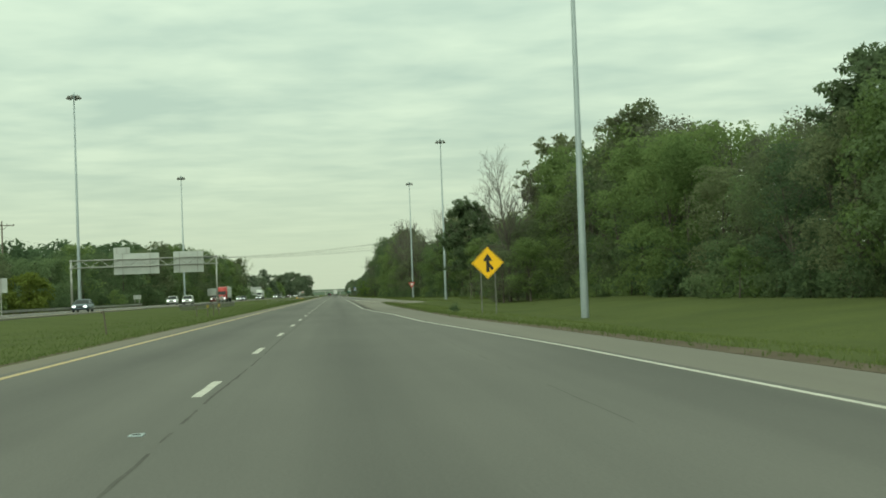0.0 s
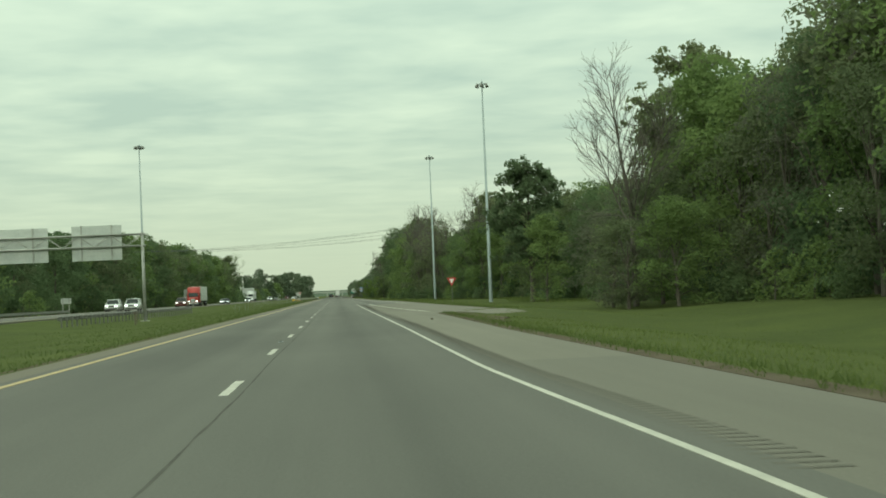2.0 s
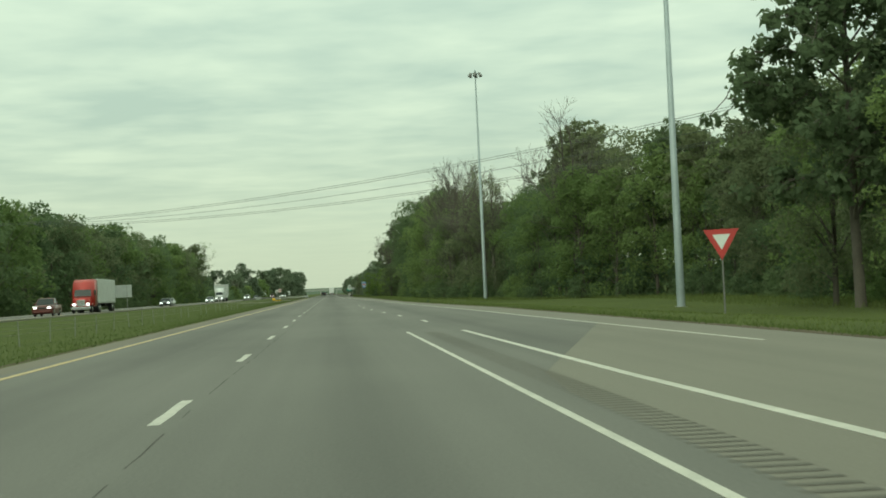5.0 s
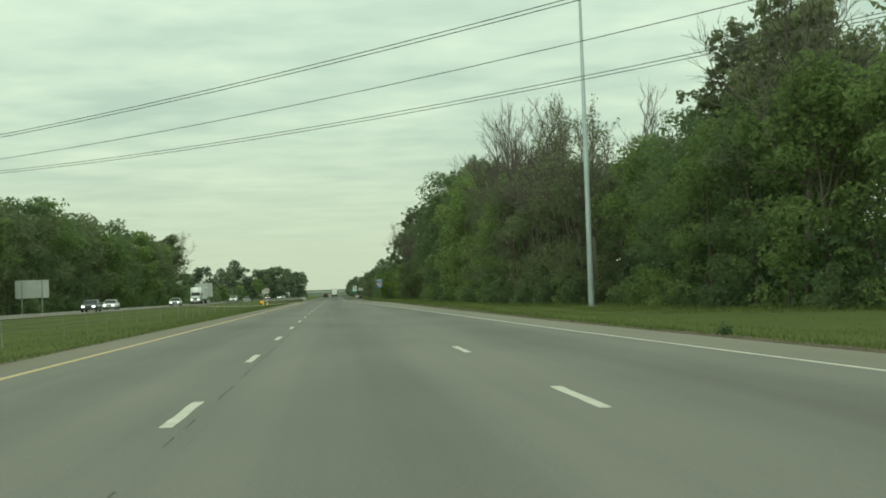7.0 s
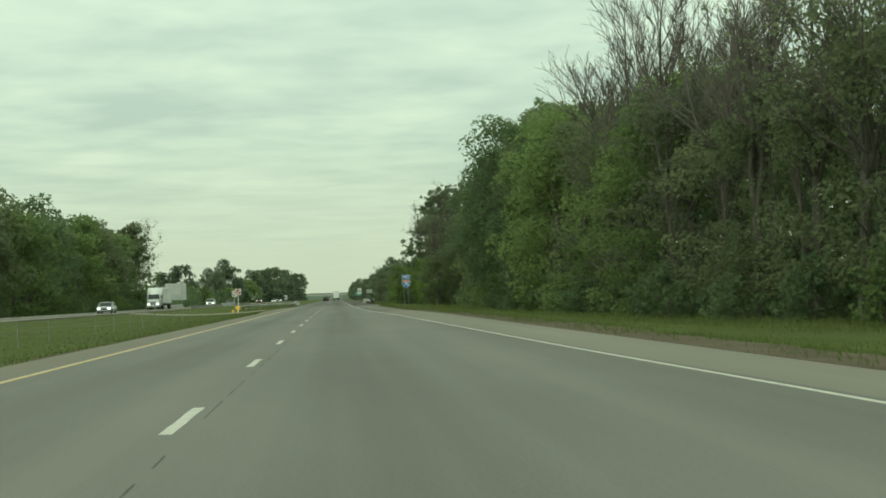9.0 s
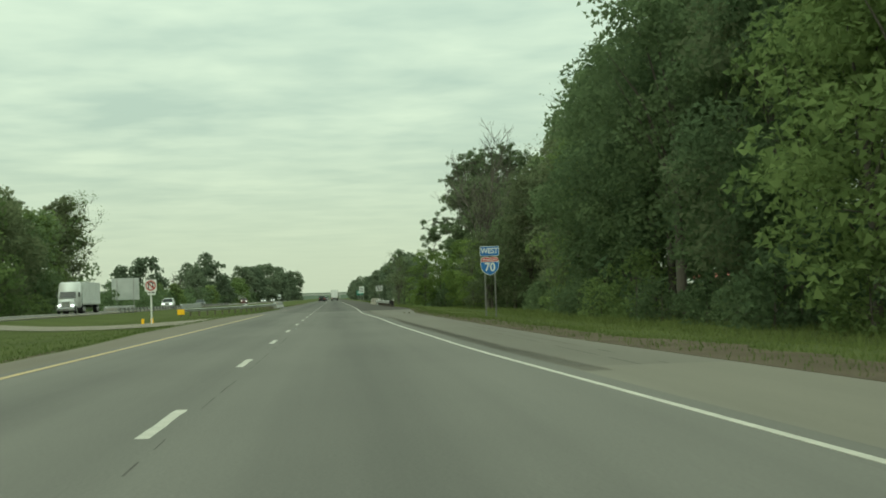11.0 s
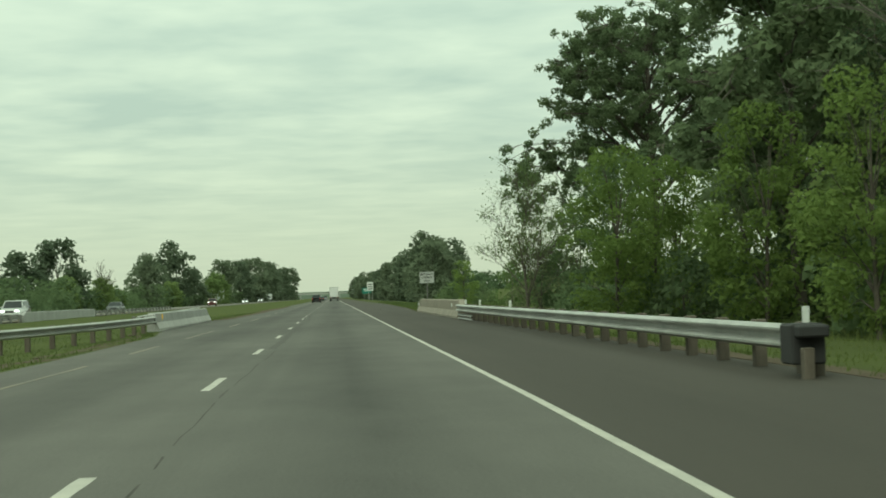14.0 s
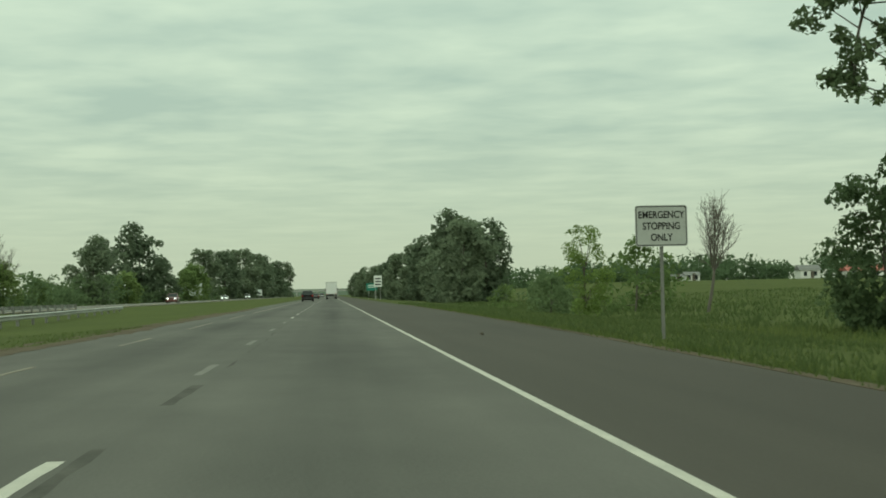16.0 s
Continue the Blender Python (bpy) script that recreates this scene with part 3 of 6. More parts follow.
strip("dirt_edge", lambda y: line(LEFT_PAVED, y) - 0.25 - 0.3 * abs(wob(1, y, 4)), lambda y: line(LEFT_PAVED, y) + 0.05, span(-50, 440, 0.8), 0.02, DIRT, EARTH, 0.05, True, jag=0.05)
strip("dirt_edge", lambda y: line(LEFT_PAVED, y) - 0.7 - 0.8 * abs(wob(1, y, 4)), lambda y: line(LEFT_PAVED, y) + 0.05, span(515, 680, 0.8), 0.02, DIRT, EARTH, 0.05, True, jag=0.08)
strip("gravel_edge", lambda y: line(LEFT_PAVED, y) - 0.02, lambda y: line(LEFT_PAVED, y) + 0.4 + 0.5 * abs(wob(2, y, 3)), span(594, 700, 0.9), 0.004, DIRT, EARTH, 0.006, label="brown gravel strewn over the paving's edge", jag=0.06)
strip("gore_gravel", lambda y: line(PAVED, y) + 0.02, lambda y: line([(120, 5.9), (130, 7.2), (137, 7.6), (142, 6.2)], y), span(120, 142, 1.0), 0.04, DIRT, EARTH, 0.06, True, jag=0.25)
bm = bmesh.new()
rows = []
for i in range(16):
    f = i / 15
    x = -4.5 - 16.2 * f
    y0, y1 = 484 + 4 * f - 16 * (1 - f) ** 4, 494 + 4 * f + 12 * (1 - f) ** 4
    rows.append([bm.verts.new((x, y0 + rnd.uniform(-0.4, 0.4), ground_z(x, y0) + 0.035)), bm.verts.new((x, (y0 + y1) / 2, ground_z(x, (y0 + y1) / 2) + 0.06)), bm.verts.new((x, y1 + rnd.uniform(-0.4, 0.4), ground_z(x, y1) + 0.035))])
for u, v in zip(rows, rows[1:]):
    for k in range(2):
        bm.faces.new((u[k], u[k + 1], v[k + 1], v[k]))
bmesh.ops.recalc_face_normals(bm, faces=bm.faces)
part("median_crossing", bm, GRAVEL, EARTH, "pale gravel crossing through the median")

# the other carriageway
OPP = thing("opposite_road", "pale motorway carriageway beyond the grass median", "road", kind="structure")
strip("carriageway", [(-60, -28.3), (1700, -28.3)], [(-60, -21.6), (1700, -21.6)], span(-600, FAR_END, 30), OPP_Z, ASPHALT, OPP)
strip("inner_shoulder", [(-60, -21.6), (1700, -21.6)], [(-60, OPP_IN), (1700, OPP_IN)], span(-600, FAR_END, 30), OPP_Z - 0.002, CONCRETE_SHOULDER, OPP)
strip("outer_shoulder", [(-60, OPP_OUT), (1700, OPP_OUT)], [(-60, -28.3), (1700, -28.3)], span(-600, FAR_END, 30), OPP_Z - 0.002, CONCRETE_SHOULDER, OPP)
strip("yellow_line", [(-60, -21.75), (1700, -21.75)], [(-60, -21.62), (1700, -21.62)], span(-600, FAR_END, 60), OPP_Z + PZ, YELLOW_PAINT, OPP, 0.0055)
strip("edge_line", [(-60, -28.2), (1700, -28.2)], [(-60, -28.07), (1700, -28.07)], span(-600, FAR_END, 60), OPP_Z + PZ, WHITE_PAINT, OPP, 0.0055)
for k in range(8, 90):
    ob = part("lane_dash", DASH, None, OPP)
    ob.location = (-24.9, k * PERIOD, OPP_Z)

# dark damp-looking stains across the older asphalt
STAIN = road_mat("stained_asphalt", (0.092, 0.087, 0.078), (0.058, 0.055, 0.050), 0.0)
rnd = random.Random(21)
for x, y, w, d in ((2.2, 509.2, 1.9, 0.55), (2.0, 513.2, 2.6, 0.5), (-1.2, 514.0, 0.7, 0.5), (1.6, 519.0, 1.2, 0.5), (0.95, 572.3, 0.7, 0.55), (2.9, 566.0, 0.6, 0.7), (-1.5, 581.0, 0.8, 0.8)):
    bm = bmesh.new()
    ring = [bm.verts.new((x + w / 2 * math.cos(a) * rnd.uniform(0.7, 1.15), y + d * math.sin(a) * rnd.uniform(0.6, 1.2), 0.0009)) for a in np.linspace(0, math.tau, 26)[:-1]]
    mid = bm.verts.new((x, y, 0.0009))
    for a, b in zip(ring, ring[1:] + ring[:1]):
        bm.faces.new((mid, a, b))
    part("stain", bm, STAIN, ROAD, "dark stained patch in the asphalt")
strip("stain", lambda y: 0.15 - 0.06 * abs(wob(5, y, 3)), lambda y: 0.27 + 0.14 * abs(wob(7, y, 3)), span(546, 574, 0.7), 0.0009, STAIN, ROAD, 0.002, label="dark damp band along the lane joint", jag=0.025)


# ---- posts, poles and signs ----
def high_mast(x, y, height=27.0):
    z = ground_z(x, y)
    t = thing("high_mast_light", "tall tapered galvanised high-mast light pole with ring of lamps", "light pole", (x, y, z), group="high-mast lights")
    bm = bmesh.new()
    top = height - z
    tube(bm, [(0, 0, -0.3), (0, 0, 0.05), (0, 0, top)], [0.24, 0.24, 0.075], 14)
    part("pole", bm, GALV_POLE, t, smooth=True)
    part("base_plate", tube(bmesh.new(), [(0, 0, -0.3), (0, 0, 0.03)], [0.36, 0.36], 14), CONCRETE_GREY, t)
    bm = bmesh.new()
    for k in range(16):
        a, b = k * math.tau / 16, (k + 1) * math.tau / 16
        tube(bm, [(0.46 * math.cos(a), 0.46 * math.sin(a), top), (0.46 * math.cos(b), 0.46 * math.sin(b), top)], [0.04, 0.04], 5, False)
    for k in range(4):
        a = k * math.tau / 4
        tube(bm, [(0, 0, top + 0.1), (0.46 * math.cos(a), 0.46 * math.sin(a), top)], [0.04, 0.03], 5)
    tube(bm, [(0, 0, top - 0.35), (0, 0, top + 0.2), (0, 0, top + 0.45)], [0.12, 0.15, 0.05], 10)
    part("lamp_ring", bm, GALV_POLE, t)
    for k in range(6):
        # each lamp hangs on a short arm, its mouth turned down and out
        a = k * math.tau / 6 + 0.3
        bm = bmesh.new()
        out = Vector((math.cos(a), math.sin(a), 0))
        c = Vector((0, 0, top - 0.05)) + out * 0.62
        tube(bm, [Vector((0, 0, top)) + out * 0.44, c], [0.035, 0.05], 5)
        tube(bm, [c + Vector((0, 0, 0.14)), c + out * 0.02, c + out * 0.10 - Vector((0, 0, 0.16)), c + out * 0.18 - Vector((0, 0, 0.34))], [0.07, 0.13, 0.17, 0.21], 9)
        part("lamp_head", bm, DULL_STEEL, t)


for x, y in ((-30.55, 197.3), (-30.6, 331.6), (15.8, 91.5), (20.65, 268.5), (20.2, 370.6)):
    high_mast(x, y)


def channel_post(x, y, z0, z1, w=0.055):
    """A rolled steel post of U section."""
    bm = bmesh.new()
    box(bm, (x, y, (z0 + z1) / 2), (w, 0.012, z1 - z0))
    box(bm, (x - w / 2, y + 0.018, (z0 + z1) / 2), (0.012, 0.036, z1 - z0))
    box(bm, (x + w / 2, y + 0.018, (z0 + z1) / 2), (0.012, 0.036, z1 - z0))
    return bm


def inset(outline, d, cx, cz):
    return [(cx + (x - cx) * d, cz + (z - cz) * d) for x, z in outline]


def rounded(w, h, r, cx=0.0, cz=0.0, n=5):
    pts = []
    for sx, sz, a0 in ((1, -1, -90), (1, 1, 0), (-1, 1, 90), (-1, -1, 180)):
        for k in range(n):
            a = radians(a0 + 90 * k / (n - 1))
            pts.append((cx + sx * (w / 2 - r) + r * math.cos(a), cz + sz * (h / 2 - r) + r * math.sin(a)))
    return pts


def merge_sign(x, y, zc):
    z = ground_z(x, y)
    t = thing("merge_sign", "yellow diamond warning sign with black merging arrow on two posts", "road sign", (x, y, z))
    c = zc - z
    s = 0.69
    diamond = [(0, c - s), (s, c), (0, c + s), (-s, c)]
    part("panel", plate(bmesh.new(), diamond, 0, 0.006), SIGN_YELLOW, t, "yellow diamond panel")
    bm = bmesh.new()
    o, i = inset(diamond, 0.955, 0, c), inset(diamond, 0.925, 0, c)
    for k in range(4):
        a, b = o[k], o[(k + 1) % 4]
        d, e = i[(k + 1) % 4], i[k]
        bm.faces.new([bm.verts.new((p[0], -0.003, p[1])) for p in (a, b, d, e)])
    part("border", bm, SIGN_BLACK, t)
    bm = bmesh.new()
    plate(bm, [(-0.065, c - 0.38), (0.065, c - 0.38), (0.065, c + 0.12), (-0.065, c + 0.12)], -0.008)
    plate(bm, [(-0.2, c + 0.08), (0.2, c + 0.08), (0, c + 0.40)], -0.0085)
    plate(bm, [(0.04, c + 0.0), (0.10, c - 0.04), (0.26, c - 0.24), (0.17, c - 0.31), (0.04, c - 0.14)], -0.008)
    part("arrow", bm, SIGN_BLACK, t)
    for px in (-0.30, 0.30):
        part("post", channel_post(px, 0.02, -0.3, c - 0.3, 0.03), DULL_STEEL, t)


merge_sign(7.80, 67.6, 2.0)


def panel_back(t, x0, x1, z0, z1, y, name="sign_panel"):
    """A big sign seen from behind: sheet strips on stiffeners."""
    p = part(name, boxes((((x0 + x1) / 2, y, (z0 + z1) / 2), (x1 - x0, 0.02, z1 - z0))), ALU, t, "bare aluminium back of a sign panel")
    k = max(2, int((z1 - z0) / 0.3))
    for i in range(k):
        z = z0 + (z1 - z0) * (i + 0.5) / k
        part("sheet_strip", boxes((((x0 + x1) / 2, y - 0.02, z), (x1 - x0 - 0.02, 0.014, (z1 - z0) / k - 0.02))), ALU, p)
    for f in (0.2, 0.8):
        part("stiffener", boxes(((x0 + (x1 - x0) * f, y - 0.06, (z0 + z1) / 2), (0.09, 0.07, z1 - z0 + 0.06))), GALV, p)


def gantry(y):
    xa, xb = -30.0, -12.75
    t = thing("sign_gantry", "galvanised steel sign gantry over the far carriageway seen from behind", "sign gantry", (0, y, 0))
    for x in (xa, xb):
        z = ground_z(x, y)
        for dy in (-0.35, 0.35):
            part("column", tube(bmesh.new(), [(x, dy * 1.3, z - 0.2), (x, dy, 6.15)], [0.075, 0.06], 10), GALV, t, smooth=True)
        pts = [(x, (0.5 if k % 2 else -0.48), 0.3 + k * 1.15) for k in range(6)]
        part("brace", tube(bmesh.new(), pts, [0.03] * 6, 5), GALV, t)
        part("footing", boxes(((x, 0, z - 0.2), (0.6, 1.5, 0.5)), bevel=0.04), CONCRETE_GREY, t)
    for z in (5.15, 6.0):
        for dy in (-0.35, 0.35):
            part("chord", tube(bmesh.new(), [(xa - 0.2, dy, z), (xb + 0.2, dy, z)], [0.065, 0.065], 8), GALV, t, smooth=True)
    k = 15
    for dy in (-0.35, 0.35):
        pts = [(xa + (xb - xa) * i / k, dy, 6.0 if i % 2 else 5.15) for i in range(k + 1)]
        part("lattice", tube(bmesh.new(), pts, [0.028] * len(pts), 5), GALV, t)
    panel_back(t, -25.0, -19.6, 4.2, 6.7, 0.5)
    panel_back(t, -25.0, -23.05, 6.72, 7.45, 0.5, "exit_tab")
    panel_back(t, -17.9, -14.3, 4.2, 6.75, 0.5)


gantry(188.3)


def board_back(x, y, w, z0, z1):
    z = ground_z(x, y)
    t = thing("road_sign_board", "large road sign on two posts seen from its bare metal back", "road sign", (x, y, z), group="signs for the other carriageway")
    panel_back(t, -w / 2, w / 2, z0 - z, z1 - z, 0)
    for px in (-w * 0.3, w * 0.3):
        part("post", boxes(((px, -0.12, (z1 - z) / 2 - 0.15), (0.1, 0.1, z1 - z + 0.3))), GALV, t)


for x, y, w, z0, z1 in ((-32.2, 431.6, 3.7, 1.75, 3.75), (-32.0, 655, 4.4, 1.6, 5.1), (-34.5, 993, 4.6, 1.4, 4.6), (-31.6, 153, 3.0, 2.2, 3.6), (-33, 272, 1.3, 1.3, 2.0)):
    board_back(x, y, w, z0, z1)


def interstate_shield(w, h, cx, cz):
    pts = []
    for f in (0.0, 0.18, 0.36, 0.5):
        pts.append((cx - w * (0.5 - f) * 0.86, cz + h * (0.44 + 0.045 * math.sin(f * 2 * math.pi))))
    for f in (0.64, 0.82, 1.0):
        pts.append((cx + w * (f - 0.5) * 0.86, cz + h * (0.44 + 0.045 * math.sin((1 - f) * 2 * math.pi))))
    for a, b in ((0.5, 0.12), (0.47, -0.1), (0.37, -0.27), (0.22, -0.41), (0.0, -0.5), (-0.22, -0.41), (-0.37, -0.27), (-0.47, -0.1), (-0.5, 0.12)):
        pts.append((cx + a * w, cz + b * h))
    return pts


def route_sign(x, y):
    z = ground_z(x, y)
    t = thing("route_sign", "blue route shield under a blue direction plate on two posts", "road sign", (x, y, z))
    top, w = 2.76 - z, 0.76
    zp, hp = top - 0.195, 0.39
    pl = part("direction_plate", plate(bmesh.new(), rounded(w, hp, 0.05, 0, zp), 0, 0.006), SIGN_WHITE, t, "blue plate with white border and lettering")
    part("field", plate(bmesh.new(), rounded(w - 0.035, hp - 0.035, 0.04, 0, zp), -0.003), SIGN_BLUE, pl)
    lettering("lettering", "WEST", 0.305, 0, -0.006, zp, SIGN_WHITE, pl, 0.86)
    cz, h = top - 0.41 - 0.375, 0.75
    sh = part("shield", plate(bmesh.new(), interstate_shield(w, h, 0, cz), 0, 0.006), SIGN_WHITE, t, "blue and red shield")
    inner = interstate_shield(w * 0.945, h * 0.945, 0, cz)
    cut = cz + h * 0.215
    part("blue_field", plate(bmesh.new(), [(px, min(pz, cut - 0.012)) for px, pz in inner if pz < cz + h * 0.2] + [(-w * 0.455, cut - 0.012), (w * 0.455, cut - 0.012)][::-1][::-1], -0.003), SIGN_BLUE, sh)
    part("red_band", plate(bmesh.new(), [(px, pz) for px, pz in inner if pz > cz + h * 0.2] + [(w * 0.452, cut + 0.012), (-w * 0.452, cut + 0.012)], -0.003), SIGN_RED, sh)
    lettering("lettering", "INTERSTATE", 0.106, 0, -0.006, cz + h * 0.32, SIGN_WHITE, sh, 0.95)
    lettering("route_number", "70", 0.465, 0, -0.006, cz - 0.06, SIGN_WHITE, sh, 0.92)
    for px in (-0.2, 0.2):
        part("post", channel_post(px, 0.02, -0.3, top - 0.1, 0.035), DULL_STEEL, t)


route_sign(7.52, 467.1)


def emergency_sign(x, y):
    z = ground_z(x, y)
    t = thing("stopping_sign", "white regulatory sign with black lettering on a steel post", "road sign", (x, y, z))
    zc = 2.03 - z
    p = part("panel", plate(bmesh.new(), rounded(0.98, 0.76, 0.05, 0, zc), 0, 0.006), SIGN_DULL, t)
    bm = bmesh.new()
    o, i = rounded(0.95, 0.73, 0.045, 0, zc), rounded(0.92, 0.70, 0.04, 0, zc)
    for k in range(len(o)):
        j = (k + 1) % len(o)
        bm.faces.new([bm.verts.new((q[0], -0.003, q[1])) for q in (o[k], o[j], i[j], i[k])])
    part("border", bm, SIGN_BLACK, p)
    for row, word in enumerate(("EMERGENCY", "STOPPING", "ONLY")):
        lettering("lettering", word, 0.185, 0, -0.005, zc + 0.2 - row * 0.21, SIGN_BLACK, p, 0.82)
    part("post", channel_post(0, 0.02, -0.3, zc + 0.3, 0.05), DULL_STEEL, t)


emergency_sign(7.65, 616.7)


def yield_sign(x, y):
    z = ground_z(x, y)
    t = thing("yield_sign", "red and white triangular yield sign on a rusty post", "road sign", (x, y, z), rz=-25)
    zc = 1.85 - z
    tri = [(0, zc - 0.5), (0.52, zc + 0.4), (-0.52, zc + 0.4)]
    part("panel", plate(bmesh.new(), tri, 0, 0.006), SIGN_RED, t)
    part("field", plate(bmesh.new(), inset(tri, 0.5, 0, zc + 0.1), -0.003), SIGN_WHITE, t)
    part("post", channel_post(0, 0.02, -0.3, zc + 0.3, 0.035), DULL_STEEL, t, "dull rusty post")


yield_sign(12.75, 229.0)


def no_turn_sign(x, y):
    z = ground_z(x, y)
    t = thing("no_turn_sign", "white square sign with a turning arrow crossed out in red", "road sign", (x, y, z))
    zc = 1.9 - z
    p = part("panel", plate(bmesh.new(), rounded(0.66, 0.66, 0.04, 0, zc), 0, 0.006), SIGN_WHITE, t)
    bm = bmesh.new()
    arc = [(-0.12, zc - 0.17), (-0.12, zc + 0.06)] + [(0.12 * math.cos(a), zc + 0.06 + 0.12 * math.sin(a)) for a in np.linspace(math.pi, 0, 8)[1:]] + [(0.12, zc - 0.05)]
    for a, b in zip(arc, arc[1:]):
        tube(bm, [(a[0], -0.006, a[1]), (b[0], -0.006, b[1])], [0.026, 0.026], 6)
    plate(bm, [(0.03, zc - 0.04), (0.21, zc - 0.04), (0.12, zc - 0.17)], -0.012)
    part("arrow", bm, SIGN_BLACK, p)
    bm = bmesh.new()
    o, i = disc(0.285, 28, 0, zc), disc(0.225, 28, 0, zc)
    for k in range(28):
        j = (k + 1) % 28
        bm.faces.new([bm.verts.new((q[0], -0.018, q[1])) for q in (o[k], o[j], i[j], i[k])])
    part("prohibition_ring", bm, SIGN_RED, p)
    part("slash", plate(bmesh.new(), [(-0.2, zc + 0.15), (-0.15, zc + 0.2), (0.2, zc - 0.15), (0.15, zc - 0.2)], -0.021), SIGN_RED, p)
    part("post", channel_post(0, 0.02, -0.3, zc + 0.3), SIGN_WHITE, t, "pale painted post")


no_turn_sign(-8.85, 493.0)


def text_plate(x, y, w, h, zc, label, material=SIGN_WHITE, ink=SIGN_BLACK, rows=3, posts=1):
    z = ground_z(x, y)
    t = thing("road_sign", label, "road sign", (x, y, z))
    c = zc - z
    p = part("panel", plate(bmesh.new(), rounded(w, h, 0.04, 0, c), 0, 0.006), material, t)
    for k in range(rows):
        part("text_bar", plate(bmesh.new(), [(-w * 0.36, c + h * (0.28 - 0.26 * k)), (w * 0.36, c + h * (0.28 - 0.26 * k)), (w * 0.36, c + h * (0.17 - 0.26 * k)), (-w * 0.36, c + h * (0.17 - 0.26 * k))][::-1], -0.004), ink, p)
    for px in ([0] if posts == 1 else [-w * 0.3, w * 0.3]):
        part("post", channel_post(px, 0.02, -0.3, c + h * 0.4), GALV, t)


text_plate(-9.75, 501.0, 0.52, 0.66, 1.75, "small white notice plate with dark text on a post")
text_plate(10.0, 900, 2.2, 1.5, 2.3, "green guide sign with pale text on two posts", SIGN_GREEN, SIGN_WHITE, 2, 2)
text_plate(9.6, 847, 1.35, 1.9, 3.0, "tall white road sign with dark text on two posts", posts=2)


def object_marker(x, y, h=0.75):
    z = ground_z(x, y)
    t = thing("object_marker", "short post with a yellow reflective marker plate in the median", "marker post", (x, y, z), group="median markers")
    part("post", channel_post(0, 0.01, -0.2, h), GALV, t)
    part("plate", plate(bmesh.new(), rounded(0.16, 0.32, 0.02, 0, h - 0.12), -0.006), SIGN_YELLOW, t, "yellow reflective plate")


for x, y in ((-9.0, 494.5), (-9.6, 495.2)):
    object_marker(x, y, 0.3)


def leaning_post(x, y, lean, h, mat_=WOOD_POST, flag=False):
    z = ground_z(x, y)
    t = thing("delineator_post", "thin dark roadside post leaning in the grass", "marker post", (x, y, z), group="median posts")
    bm = bmesh.new()
    box(bm, (0, 0, h / 2 - 0.1), (0.055, 0.03, h + 0.2), 0.006, pose(0, 0, 0, 0, lean, 0))
    part("post", bm, mat_, t)
    bm = bmesh.new()
    box(bm, (-0.03, 0, h - 0.05), (0.14, 0.035, 0.07), 0.006, pose(0, 0, 0, 0, lean, 0))
    part("cap", bm, mat_, t)
    if flag:
        part("plate", plate(bmesh.new(), rounded(0.13, 0.2, 0.02, 0.02, h - 0.14), -0.03), DULL_YELLOW, t, "small dull yellow reflective plate")


leaning_post(-6.7, 58.0, -6, 0.85)
for x, y, lean in ((-6.9, 103.0, 2), (-6.6, 104.2, -2), (-6.1, 102.0, 1), (-11.2, 171.0, 2), (-7.7, 104.3, -1), (-11.6, 174.0, -2), (-12.0, 178.0, 1)):
    leaning_post(x, y, lean, 0.8, flag=101 < y < 104)


# ---- barriers ----
def w_beam(y0, y1, path, sink=None):
    """The corrugated rail as a bent sheet along the road, by sections."""
    prof = [(0.0, 0.36), (-0.02, 0.35), (-0.095, 0.305), (-0.095, 0.275), (-0.01, 0.215), (-0.01, 0.145), (-0.095, 0.085), (-0.095, 0.055), (-0.02, 0.01), (0.0, 0.0)]
    bm = bmesh.new()
    rows = []
    for y in span(y0, y1, 1.2):
        f = (y - y0) / (y1 - y0)
        x, dz = path(f), sink(f) if sink else 0.0
        rows.append([bm.verts.new((x + px, y, 0.26 + dz + pz * 0.72)) for px, pz in prof] + [bm.verts.new((x + px + 0.012, y, 0.26 + dz + pz * 0.72)) for px, pz in prof[::-1]])
    k = len(rows[0])
    for u, v in zip(rows, rows[1:]):
        for i in range(k):
            bm.faces.new((u[i], u[(i + 1) % k], v[(i + 1) % k], v[i]))
    bm.faces.new(rows[0])
    bm.faces.new(rows[-1][::-1])
    bmesh.ops.recalc_face_normals(bm, faces=bm.faces)
    return bm


